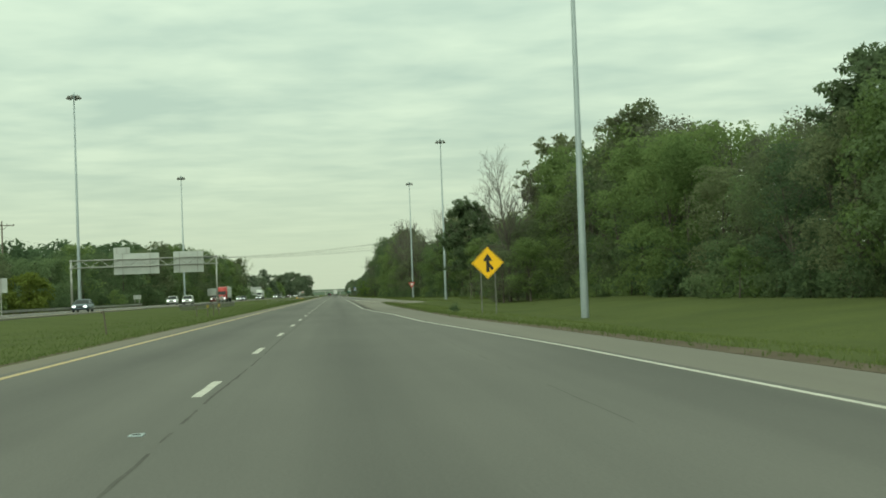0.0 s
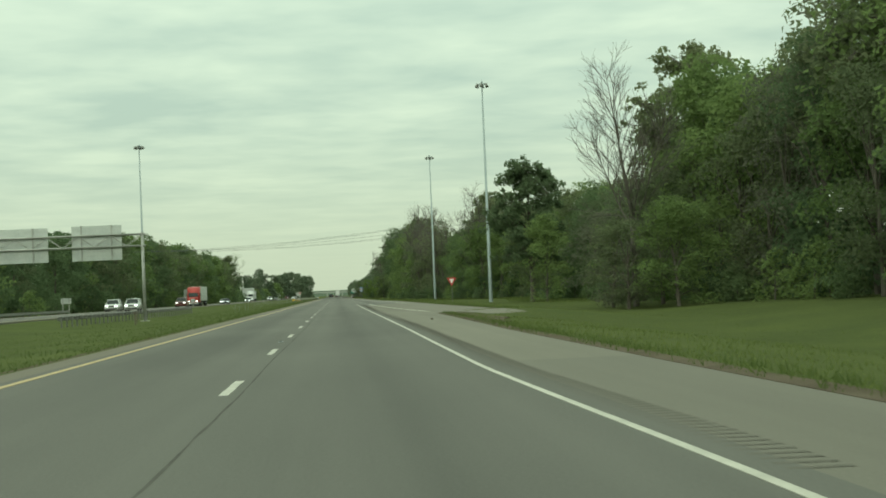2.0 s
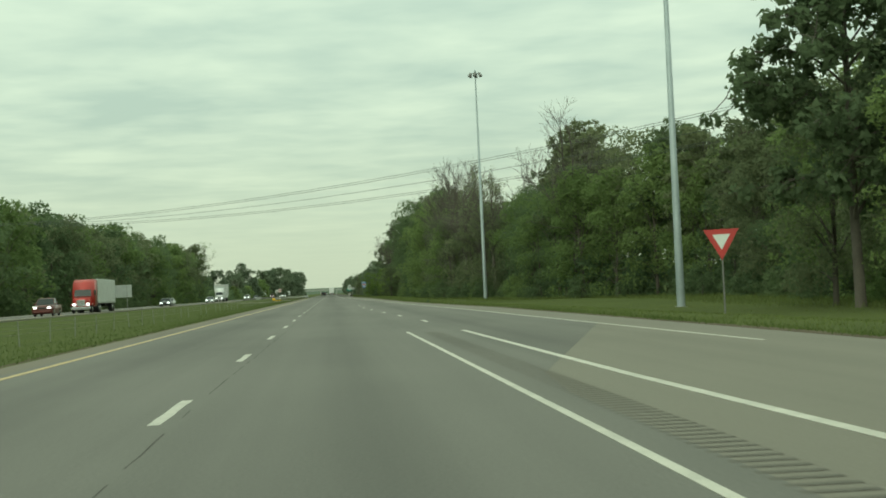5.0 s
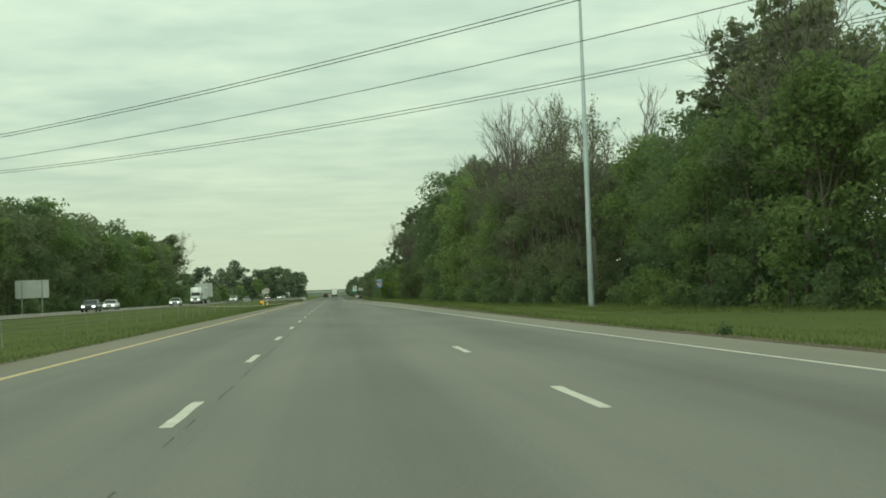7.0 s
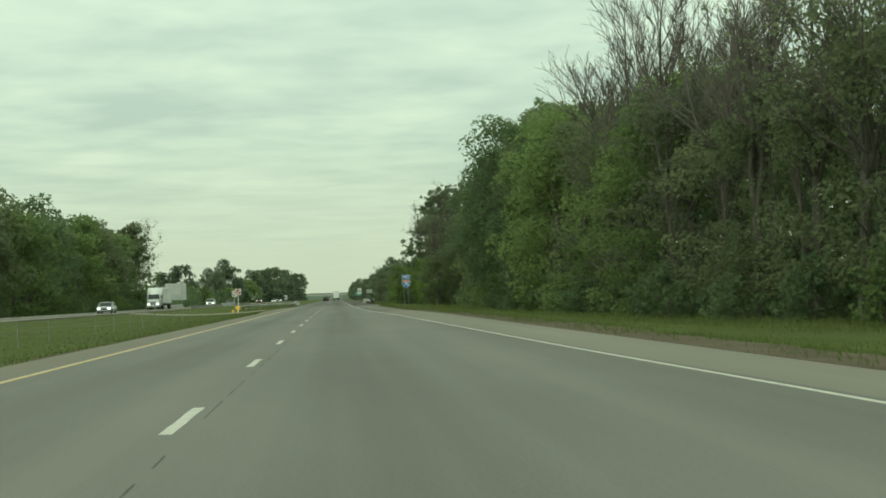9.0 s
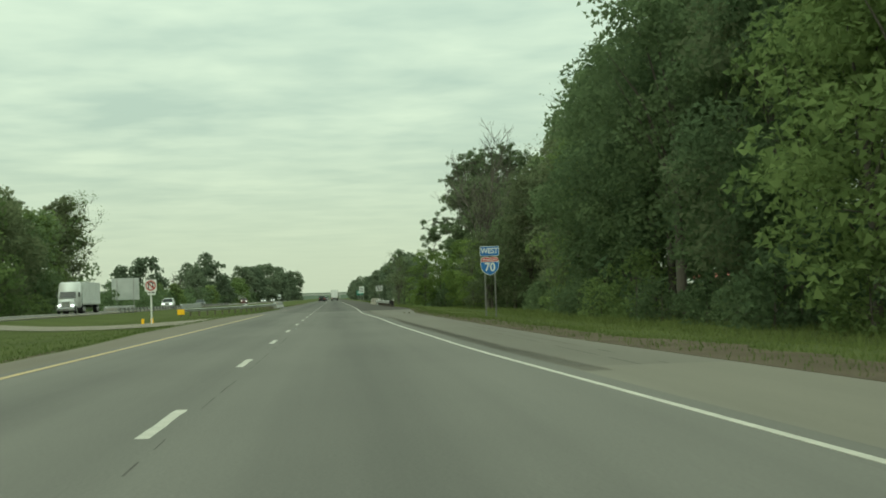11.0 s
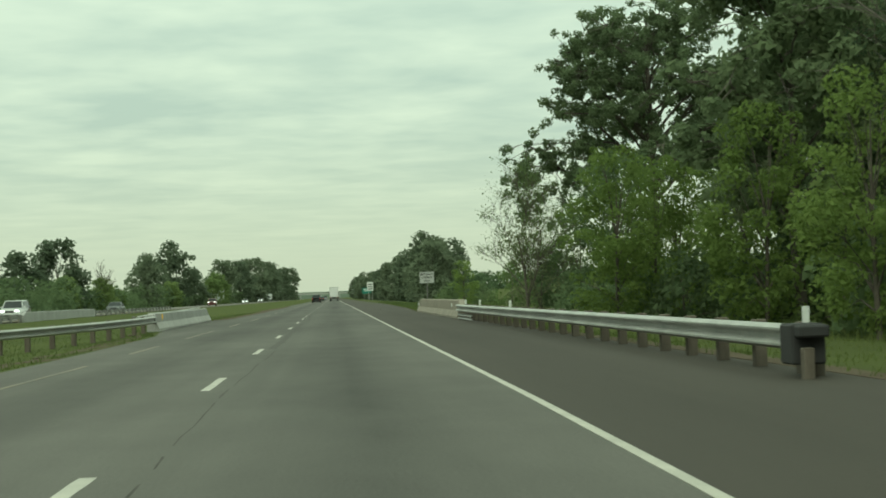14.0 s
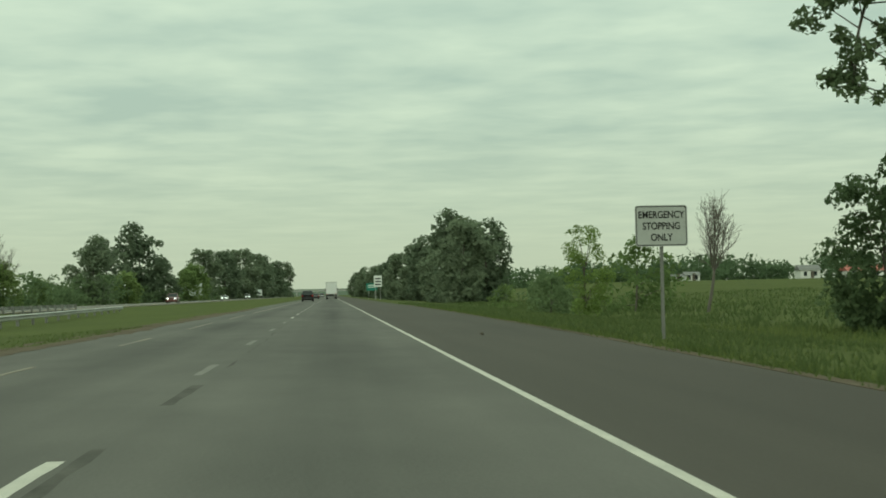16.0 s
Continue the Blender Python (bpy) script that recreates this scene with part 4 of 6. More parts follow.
def guardrail(name_label, y0, y1, path, side=1, post_step=1.64, face=1, rail_material=None, post_material=None, sink=None, post_w=0.14):
    """A W-beam rail on timber posts; path(f) gives x along it; side 1: posts to the right of the rail."""
    t = thing("guardrail", name_label, "guardrail", (0, 0, 0), group="guardrails")
    rail = w_beam(y0, y1, path, sink)
    if face < 0:
        for v in rail.verts:
            f = (v.co.y - y0) / (y1 - y0)
            v.co.x = 2 * path(f) - v.co.x
        bmesh.ops.recalc_face_normals(rail, faces=rail.faces)
    part("rail", rail, rail_material or GALV, t, "corrugated galvanised steel beam", smooth=False)
    post_material = post_material or WOOD_POST
    k = int((y1 - y0) / post_step)
    for i in range(k + 1):
        y = y0 + 0.3 + i * post_step
        if y > y1 - 0.1:
            break
        f = (y - y0) / (y1 - y0)
        x, dz = path(f) + side * 0.22, sink(f) if sink else 0.0
        z = min(ground_z(x, y), 0.0)
        top = 0.53 + dz
        p = part("post", boxes(((x, y, (top + z - 0.25) / 2), (post_w, post_w, top - z + 0.25)), bevel=0.01), post_material, t)
        part("block", boxes(((path(f) + side * 0.09, y, 0.39 + dz), (0.12, 0.12, 0.24)), bevel=0.01), post_material, p)
    return t


RIGHT_RAIL = guardrail("long galvanised guardrail on dark timber posts leading to the bridge", 531.4, 572.2, lambda f: 5.98 + 0.0 * f, 1)
bm = boxes(((6.0, 531.1, 0.33), (0.34, 0.4, 0.4)), ((6.0, 530.8, 0.46), (0.30, 0.2, 0.12)), bevel=0.02)
part("end_terminal", bm, RUBBER, RIGHT_RAIL, "black impact head at the rail's end")
for px, py in ((5.95, 530.8), (6.18, 531.2)):
    part("terminal_post", boxes(((px, py, 0.0), (0.11, 0.11, 0.6)), bevel=0.01), WOOD_POST, RIGHT_RAIL)
bm = bmesh.new()
for z in (0.02, 0.13):
    prism(bm, [(5.93, z), (5.99, z + 0.02), (5.99, z + 0.07), (5.93, z + 0.09), (6.0, z + 0.045)], 566.5, 572.1)
part("rub_rail", bm, GALV, RIGHT_RAIL, "second lower rail beside the bridge end")
for y in (531.6, 557.5, 566.0, 571.3):
    d = part("delineator", boxes(((6.2, y, 0.60), (0.07, 0.03, 0.18))), SIGN_WHITE, RIGHT_RAIL, "small white reflector plate")


def bridge_barrier(label, y0, y1, x, face, top, material, group="bridge barriers", z0=0.0, toe_material=None, slope=1.1, end=0.62, tail=0.5, tail_end=0.72):
    """A concrete parapet with a sloping toe; face -1: its road side looks to -x."""
    t = thing("bridge_barrier", label, "barrier", (0, 0, 0), group=group)
    s = face
    wall = [(x + s * -0.02, 0.30), (x + s * -0.06, top - 0.04), (x + s * -0.10, top), (x - s * 0.30, top), (x - s * 0.34, top - 0.04), (x - s * 0.34, 0.0 - 0.3), (x + s * 0.0, -0.3)]
    wall = [(a, b + z0) for a, b in wall]
    bm = bmesh.new()
    n_seg = max(2, int((y1 - y0) / 4.0))
    ys = [y0 + (y1 - y0) * i / n_seg for i in range(n_seg + 1)]
    u_rows = []
    for y in [y0, y0 + slope] + ys[1:-1] + [y1 - tail, y1]:
        if y <= y0 + 1e-6:
            h = end * top
        elif y >= y1 - 1e-6:
            h = top * tail_end
        else:
            h = top
        u_rows.append([bm.verts.new((a, y, b if b < 0.5 * top + z0 else z0 + (b - z0) / top * h)) for a, b in wall])
    k = len(wall)
    for u, v in zip(u_rows, u_rows[1:]):
        for i in range(k):
            bm.faces.new((u[i], u[(i + 1) % k], v[(i + 1) % k], v[i]))
    bm.faces.new(u_rows[0])
    bm.faces.new(u_rows[-1][::-1])
    bmesh.ops.recalc_face_normals(bm, faces=bm.faces)
    part("parapet", bm, material, t)
    toe = [(x + s * 0.10, z0 - 0.3), (x + s * 0.10, z0 + 0.07), (x - s * 0.01, z0 + 0.29), (x - s * 0.05, z0 + 0.29), (x - s * 0.05, z0 - 0.3)]
    part("toe", prism(bmesh.new(), toe, y0 + 0.02, y1 - (0.02 if tail < 1 else 0.8)), toe_material or CONCRETE_BASE, t, "paler sloping toe of the parapet")
    return t


BR = bridge_barrier("beige weathered concrete bridge parapet with sloping toe", 572.2, 599.5, 6.02, -1, 0.69, CONCRETE, tail=1.9, tail_end=0.77)
part("reflector", boxes(((5.86, 573.6, 0.5), (0.02, 0.1, 0.14))), SIGN_WHITE, BR, "small white reflector")
part("reflector", boxes(((6.03, 598.65, 0.41), (0.03, 0.68, 0.13)), bevel=0.006), SIGN_WHITE, BR, "flat white reflector strip")
BL = bridge_barrier("grey stained concrete bridge parapet beside the median", 570.2, 593.0, -4.78, 1, 0.63, CONCRETE_GREY, toe_material=CONCRETE_PALE, slope=0.35, end=0.9)
part("marker_plate", boxes(((-4.72, 571.6, 0.48), (0.02, 0.16, 0.22))), SIGN_YELLOW, BL, "yellow reflective marker")
bridge_barrier("grey concrete parapet of the other carriageway's bridge", 624, 656, -20.4, -1, 0.62, CONCRETE_GREY, z0=OPP_Z)
bridge_barrier("grey concrete parapet on the far bridge side", 624, 656, -30.6, 1, 0.62, CONCRETE_GREY, z0=OPP_Z)

guardrail("galvanised guardrail curving across the median to the bridge", 541.0, 570.4, lambda f: -4.86 - 7.0 * max(1 - f, 0) ** 1.7, -1, face=-1, sink=lambda f: -0.2 * (1 - f))
t = thing("rail_end_marker", "yellow reflective plate at the guardrail's end", "marker post", (-11.9, 540.4, ground_z(-11.9, 540.4)))
part("plate", boxes(((0, 0, 0.42), (0.62, 0.05, 0.46)), bevel=0.02), SIGN_YELLOW, t)
part("post", boxes(((0, 0.06, 0.15), (0.1, 0.1, 0.7))), WOOD_POST, t)
guardrail("guardrail along the median side of the other carriageway", 562, 624, lambda f: -20.3, 1, 3.2, post_material=DULL_STEEL)
guardrail("guardrail along the far bridge approach", 656, 722, lambda f: -20.3, 1, 3.2, post_material=DULL_STEEL)
guardrail("weathered guardrail slanting across the median beyond the bridge", 612, 722, lambda f: -10.8 - 5.6 * f, -1, 5.2, face=-1, post_material=DULL_STEEL, sink=lambda f: -0.31 + 0.06 * f)
guardrail("dark guardrail on dull posts protecting the gantry post in the median", 168.0, 238.0, lambda f: -15.4 + 1.2 * f, 1, 1.64, face=-1, rail_material=DULL_STEEL, post_material=DULL_STEEL, sink=lambda f: -0.15, post_w=0.09)
guardrail("guardrail along the outer edge of the other carriageway", 150.0, 262.0, lambda f: -30.9, -1, 3.3)

# cable barrier in the median
CB = thing("cable_barrier", "steel cable barrier on slim posts in the grass median", "cable barrier")
post_me = mesh_of("post", boxes(((0, 0, 0.27), (0.030, 0.026, 0.9)), ((0, -0.016, 0.62), (0.034, 0.012, 0.12))), mat("pale_cable_post", (0.21, 0.22, 0.185), (0.15, 0.16, 0.13), 3, 20, 0.6, 0.2))
for k in range(46):
    y = 212 + k * 5.1
    x = -8.3 + 0.25 * math.sin(y * 0.01)
    if rnd.random() < 0.3:
        continue
    ob = part("post", post_me, None, CB)
    ob.location = (x, y, ground_z(x, y) + 0.05)
    ob.rotation_euler = (radians(rnd.uniform(-2, 2)), radians(rnd.uniform(-3, 3)), 0)
for z in (0.38, 0.52, 0.66):
    pts = [(-8.3 + 0.25 * math.sin(y * 0.01), y, ground_z(-8.3, y) + z) for y in span(212, 212 + 45 * 5.1, 12)]
    part("cable", tube(bmesh.new(), pts, [0.004] * len(pts), 5), DULL_STEEL, CB)

# power line across the road
PL = thing("power_line", "sagging dark power cables crossing high over the road", "power line")
for y0, m, z0, k1, k2, twin in ((322, -1.2, 10.17, 0.0343, 0.00131, True), (332, -1.3, 10.06, 0.0132, 0.00126, False), (342, -1.2, 9.91, 0.0066, 0.00132, True)):
    for tw in ((-0.1, 0.1) if twin else (0.0,)):
        pts = [(x, y0 + m * x + tw * 2, z0 + k1 * x + k2 * x * x + tw) for x in np.linspace(-95, 62, 44)]
        part("cable", tube(bmesh.new(), pts, [0.018] * len(pts), 5), WIRE, PL)



def utility_pole(x, y, top, arm):
    z = ground_z(x, y)
    t = thing("utility_pole", "tall dark timber utility pole with a crossarm above the wood", "utility pole", (x, y, z))
    part("pole", tube(bmesh.new(), [(0, 0, -0.5), (0, 0, top - z)], [0.17, 0.11], 9), WOOD_POST, t, smooth=True)
    part("crossarm", boxes(((arm / 2 - 0.3, -0.12, top - z - 0.7), (arm, 0.1, 0.14)), bevel=0.01), WOOD_POST, t)
    for k in range(2):
        part("brace", tube(bmesh.new(), [(0, -0.12, top - z - 1.5), (arm * 0.4 * (1 - 1.6 * k), -0.12, top - z - 0.75)], [0.03, 0.03], 5), DULL_STEEL, t)
    for k in range(3):
        part("insulator", tube(bmesh.new(), [(-0.2 + k * (arm - 0.2) / 2, -0.12, top - z - 0.64), (-0.2 + k * (arm - 0.2) / 2, -0.12, top - z - 0.42)], [0.06, 0.04], 7), CAR_GLASS, t)


utility_pole(-49.0, 240.0, 13.9, 2.2)
for x, y in ((-0.06, 14.5), (-0.07, 109.5), (0.1, 453.1)):
    t = thing("pavement_marker", "flat steel pavement marker set in the lane line", "pavement marker", (x, y, 0), group="pavement markers")
    part("casting", boxes(((0, 0, 0.003), (0.10, 0.2, 0.010)), bevel=0.003), GALV_POLE, t)
    part("reflector", boxes(((0, -0.02, 0.010), (0.06, 0.02, 0.008)), bevel=0.002), CAR_GLASS, t)

# ---- trees ----
def quads_mesh(name, pos, size, rng, material, outward=None, droop=0.6, k=4):
    """One mesh of many small leaves at the given places: bent ones of four corners, or plain ones of three."""
    n = len(pos)
    nrm = rng.normal(size=(n, 3))
    nrm[:, 2] += droop
    if outward is not None:
        nrm += outward * 1.3
    nrm /= np.linalg.norm(nrm, axis=1, keepdims=True)
    ref = rng.normal(size=(n, 3))
    a = np.cross(nrm, ref)
    a /= np.linalg.norm(a, axis=1, keepdims=True) + 1e-9
    b = np.cross(nrm, a)
    s = size * rng.uniform(0.55, 1.35, size=(n, 1))
    v = np.empty((n, k, 3))
    if k == 4:
        v[:, 0], v[:, 1] = pos - a * s * 0.62, pos - b * s * 0.36 + nrm * s * 0.10
        v[:, 2], v[:, 3] = pos + a * s * 0.62, pos + b * s * 0.36 + nrm * s * 0.10
    else:
        v[:, 0], v[:, 1], v[:, 2] = pos - a * s * 0.62 - b * s * 0.3, pos - a * s * 0.3 + b * s * 0.55, pos + a * s * 0.72 - b * s * 0.1
    me = bpy.data.meshes.new(name)
    me.vertices.add(n * k)
    me.vertices.foreach_set("co", v.reshape(-1))
    me.loops.add(n * k)
    me.loops.foreach_set("vertex_index", np.arange(n * k, dtype=np.int32))
    me.polygons.add(n)
    me.polygons.foreach_set("loop_start", np.arange(0, n * k, k, dtype=np.int32))
    me.update(calc_edges=True)
    me.materials.append(material)
    return me


def crown_points(rng, height, radius, low, blobs, per, blob_r, top_heavy=1.0):
    centres, pos, outw = [], [], []
    for k in range(blobs):
        f = rng.random() ** (1 / top_heavy)
        z = height * (low + (1 - low) * f) - blob_r * 0.5
        r_here = radius * (math.sin(math.pi * min(0.12 + 0.80 * f, 1.0)) ** 0.7)
        a, r = rng.random() * math.tau, r_here * math.sqrt(rng.random())
        c = np.array([r * math.cos(a), r * math.sin(a), z])
        br = blob_r * rng.uniform(0.6, 1.35)
        centres.append(c)
        m = int(per * (br / blob_r) ** 2)
        d = rng.normal(size=(m, 3))
        d[:, 2] += 0.45
        d /= np.linalg.norm(d, axis=1, keepdims=True)
        p = c + d * (br * rng.random((m, 1)) ** 0.28) * np.array([1.0, 1.0, 0.72])
        pos.append(p)
        outw.append(d)
    return centres, np.vstack(pos), np.vstack(outw)


def limbs(bm, rng, height, trunk_r, ends):
    bend = rng.normal(size=2) * height * 0.02
    line_pts = [Vector((bend[0] * (f * f) * 2, bend[1] * f * 2, height * 0.8 * f)) for f in (0, 0.03, 0.25, 0.5, 0.75, 1.0)]
    line_pts[0].z = -0.4
    tube(bm, line_pts, [trunk_r * 1.5, trunk_r * 1.15, trunk_r * 0.9, trunk_r * 0.66, trunk_r * 0.38, trunk_r * 0.12], 8)
    for e in ends:
        e = Vector(e)
        f = min(max((e.z / height) * 0.62, 0.12), 0.7)
        start = Vector((bend[0] * f * f * 2, bend[1] * f * 2, height * 0.8 * f * 1.05))
        mid = start.lerp(e, 0.5) + Vector((0, 0, 0.08 * height * rng.random()))
        r0 = trunk_r * (0.55 - 0.4 * f)
        tube(bm, [start, mid, e], [r0, r0 * 0.6, r0 * 0.12], 5, False)


def make_tree(seed, height, radius, low, blobs, per, blob_r, leaf, leaf_material, label, trunk_r=0.2, n_limbs=9, top_heavy=1.15, category="tree", name="tree", fine=False):
    rng = np.random.default_rng(seed)
    centres, pos, outw = crown_points(rng, height, radius, low, blobs, per, blob_r, top_heavy)
    t = thing(name, label, category)
    bm = bmesh.new()
    pick = rng.choice(len(centres), min(n_limbs, len(centres)), replace=False)
    limbs(bm, rng, height, trunk_r, [centres[i] for i in pick])
    part("trunk", bm, BARK, t, smooth=True)
    part("crown", quads_mesh("crown", pos, leaf, rng, leaf_material, outw, k=4 if fine else 3), None, t)
    return t


def make_bare_tree(seed, height, label, trunk_r=0.2, spread=0.55, material=None, levels=4, twigs=None, leaf_material=None, name="tree", stems=1, bole=0.0):
    rng = random.Random(seed)
    t = thing(name, label, "tree")
    bm, wood = bmesh.new(), bmesh.new()
    tips = []

    def grow(p, d, length, r, level):
        pts, rad = [p], [r]
        q, dd = p.copy(), d.copy()
        seg = 4 if level < 2 else 3 if level == 2 else 2 if stems == 1 else 1
        for i in range(seg):
            dd = (dd + Vector((rng.gauss(0, 0.11), rng.gauss(0, 0.11), rng.gauss(0.06, 0.06)))).normalized()
            q = q + dd * (length / seg)
            pts.append(q.copy())
            rad.append(max(r * (1 - 0.72 * (i + 1) / seg), 0.017 if level < 3 else 0.008))
        tube(bm if level else wood, pts, rad, 7 if level == 0 else 5 if level < 2 else 3, False)
        if level >= levels:
            tips.append(pts[-1])
            return
        kids = rng.randint(6, 7) if level > 1 and stems > 1 else rng.randint(4, 5) if level > 1 else rng.randint(5, 6) if level else rng.randint(8, 11) if stems == 1 else rng.randint(11, 14)
        for k in range(kids):
            f = rng.uniform(0.3, 1.0) if level else rng.uniform(0.22, 0.98)
            i = min(int(f * seg), seg - 1)
            s = pts[i].lerp(pts[i + 1], f * seg - i)
            a = rng.random() * math.tau
            side = dd.orthogonal().normalized()
            side.rotate(Matrix.Rotation(a, 3, dd))
            nd = (dd * (1 - spread) + side * spread * rng.uniform(0.6, 1.1) + Vector((0, 0, 0.16))).normalized()
            grow(s, nd, length * (rng.uniform(0.44, 0.66) if stems == 1 else rng.uniform(0.3, 0.5)), max(rad[i] * 0.55, 0.014), level + 1)

    for k in range(stems):
        # several stems fan out from one foot
        a = k * math.tau / stems + rng.uniform(-0.4, 0.4)
        tilt = 0.03 if stems == 1 else rng.uniform(0.06, 0.42)
        grow(Vector((0, 0, height * bole - 0.3)), Vector((tilt * math.cos(a), tilt * math.sin(a), 1)).normalized(), height * (0.72 if stems == 1 else rng.uniform(0.66, 0.9) * (1 - bole)), trunk_r, 0)
    if bole:
        tube(wood, [Vector((0, 0, -0.35)), Vector((0, 0, 0.1)), Vector((0.02, 0.01, height * bole))], [trunk_r * 2.2, trunk_r * 1.7, trunk_r * 1.3], 8)
    part("trunk", wood, material or BARE_BARK, t)
    part("branchwork", bm, material or BARE_BARK, t)
    if twigs:
        nrg = np.random.default_rng(seed)
        base = np.array([tuple(p) for p in tips])
        pos = base[nrg.integers(0, len(base), twigs)] + nrg.normal(size=(twigs, 3)) * 0.34
        part("foliage", quads_mesh("foliage", pos, 0.2, nrg, leaf_material), None, t)
    return t


def make_fan_tree(seed, height, label, trunk_r=0.24, thin=1.0, leaves=0, spread=1.0):
    """A bare tree, or one with scattered young leaves: a bole that parts into rising limbs, which carry sprays of fine twigs."""
    rng = random.Random(seed)
    t = thing("tree", label, "tree")
    wood, twigs = bmesh.new(), bmesh.new()
    fork = height * 0.38

    def branch(bm, p, d, length, r0, r1, segs, curl, sides):
        pts, q, d = [p.copy()], p.copy(), d.copy()
        out = Vector((d.x, d.y, 0))
        for i in range(segs):
            d = (d + out * curl + Vector((rng.gauss(0, 0.05), rng.gauss(0, 0.05), rng.gauss(0.03, 0.03)))).normalized()
            q = q + d * (length / segs)
            pts.append(q.copy())
        tube(bm, pts, [r0 + (r1 - r0) * i / segs for i in range(segs + 1)], sides, False)
        return pts

    def offshoot(pts, f, angle):
        k = len(pts) - 1
        i = min(int(f * k), k - 1)
        d = (pts[i + 1] - pts[i]).normalized()
        side = d.orthogonal().normalized()
        side.rotate(Matrix.Rotation(rng.random() * math.tau, 3, d))
        return pts[i].lerp(pts[i + 1], f * k - i), (d * math.cos(angle) + side * math.sin(angle) + Vector((0, 0, 0.12))).normalized()

    tube(wood, bend([(0.5, 0, -0.4), (0.42, 0, 0.4), (0.2, 0.05, fork * 0.55), (0, 0, fork)], 3), [trunk_r * 1.5] + [trunk_r * (1.15 - 0.03 * i) for i in range(9)], 8)
    tips = []
    for k, tilt in enumerate((0.08, 0.25, 0.42, 0.58, 0.74)):
        tilt *= spread
        a = k * math.tau * 0.381966 + rng.uniform(-0.2, 0.2)
        d = Vector((math.cos(a) * math.sin(tilt), math.sin(a) * math.sin(tilt), math.cos(tilt)))
        main = branch(wood, Vector((0, 0, fork * rng.uniform(0.84, 1.0))), d, height * rng.uniform(0.60, 0.66) * (1.04 - 0.45 * tilt), trunk_r * (0.60 - 0.4 * tilt), 0.022 * thin, 8, -0.05 * tilt, 6)
        for j in range(14):
            f = 0.06 + 0.91 * (j + rng.random()) / 14
            p, dd = offshoot(main, f, (rng.uniform(0.75, 1.05) - 0.4 * f) * spread)
            second = branch(twigs, p, dd, height * (0.30 - 0.18 * f) * rng.uniform(0.8, 1.12), 0.05 * thin * (1.15 - 0.5 * f), 0.014 * thin, 5, 0.02, 4)
            for i in range(9):
                p, de = offshoot(second, 0.2 + 0.78 * (i + rng.random()) / 9, rng.uniform(0.4, 0.75))
                third = branch(twigs, p, de, height * rng.uniform(0.045, 0.085), 0.018 * thin, 0.010 * thin, 2, 0.0, 3)
                for _ in range(2):
                    p, df = offshoot(third, rng.uniform(0.3, 1.0), rng.uniform(0.3, 0.7))
                    tips.append(branch(twigs, p, df, height * rng.uniform(0.02, 0.045), 0.012 * thin, 0.008 * thin, 1, 0.0, 3)[-1])
    part("trunk", wood, BARE_BARK, t, smooth=True)
    part("branchwork", twigs, BARE_BARK, t)
    if leaves:
        nrg = np.random.default_rng(seed)
        pos = np.array([tuple(p) for p in tips])[nrg.integers(0, len(tips), leaves)] + nrg.normal(size=(leaves, 3)) * 0.16
        part("foliage", quads_mesh("foliage", pos, 0.23, nrg, LEAF_OLIVE, k=3), None, t)
    return t


def bend(pts, steps=9):
    """A smooth line through the given points."""
    pts = [Vector(p) for p in pts]
    ends = [pts[0] * 2 - pts[1]] + pts + [pts[-1] * 2 - pts[-2]]
    out = []
    for i in range(1, len(ends) - 2):
        p0, p1, p2, p3 = ends[i - 1:i + 3]
        for k in range(steps):
            f = k / steps
            out.append(0.5 * (p1 * 2 + (p2 - p0) * f + (p0 * 2 - p1 * 5 + p2 * 4 - p3) * f * f + (p1 * 3 - p0 - p2 * 3 + p3) * f ** 3))
    return out + [pts[-1]]


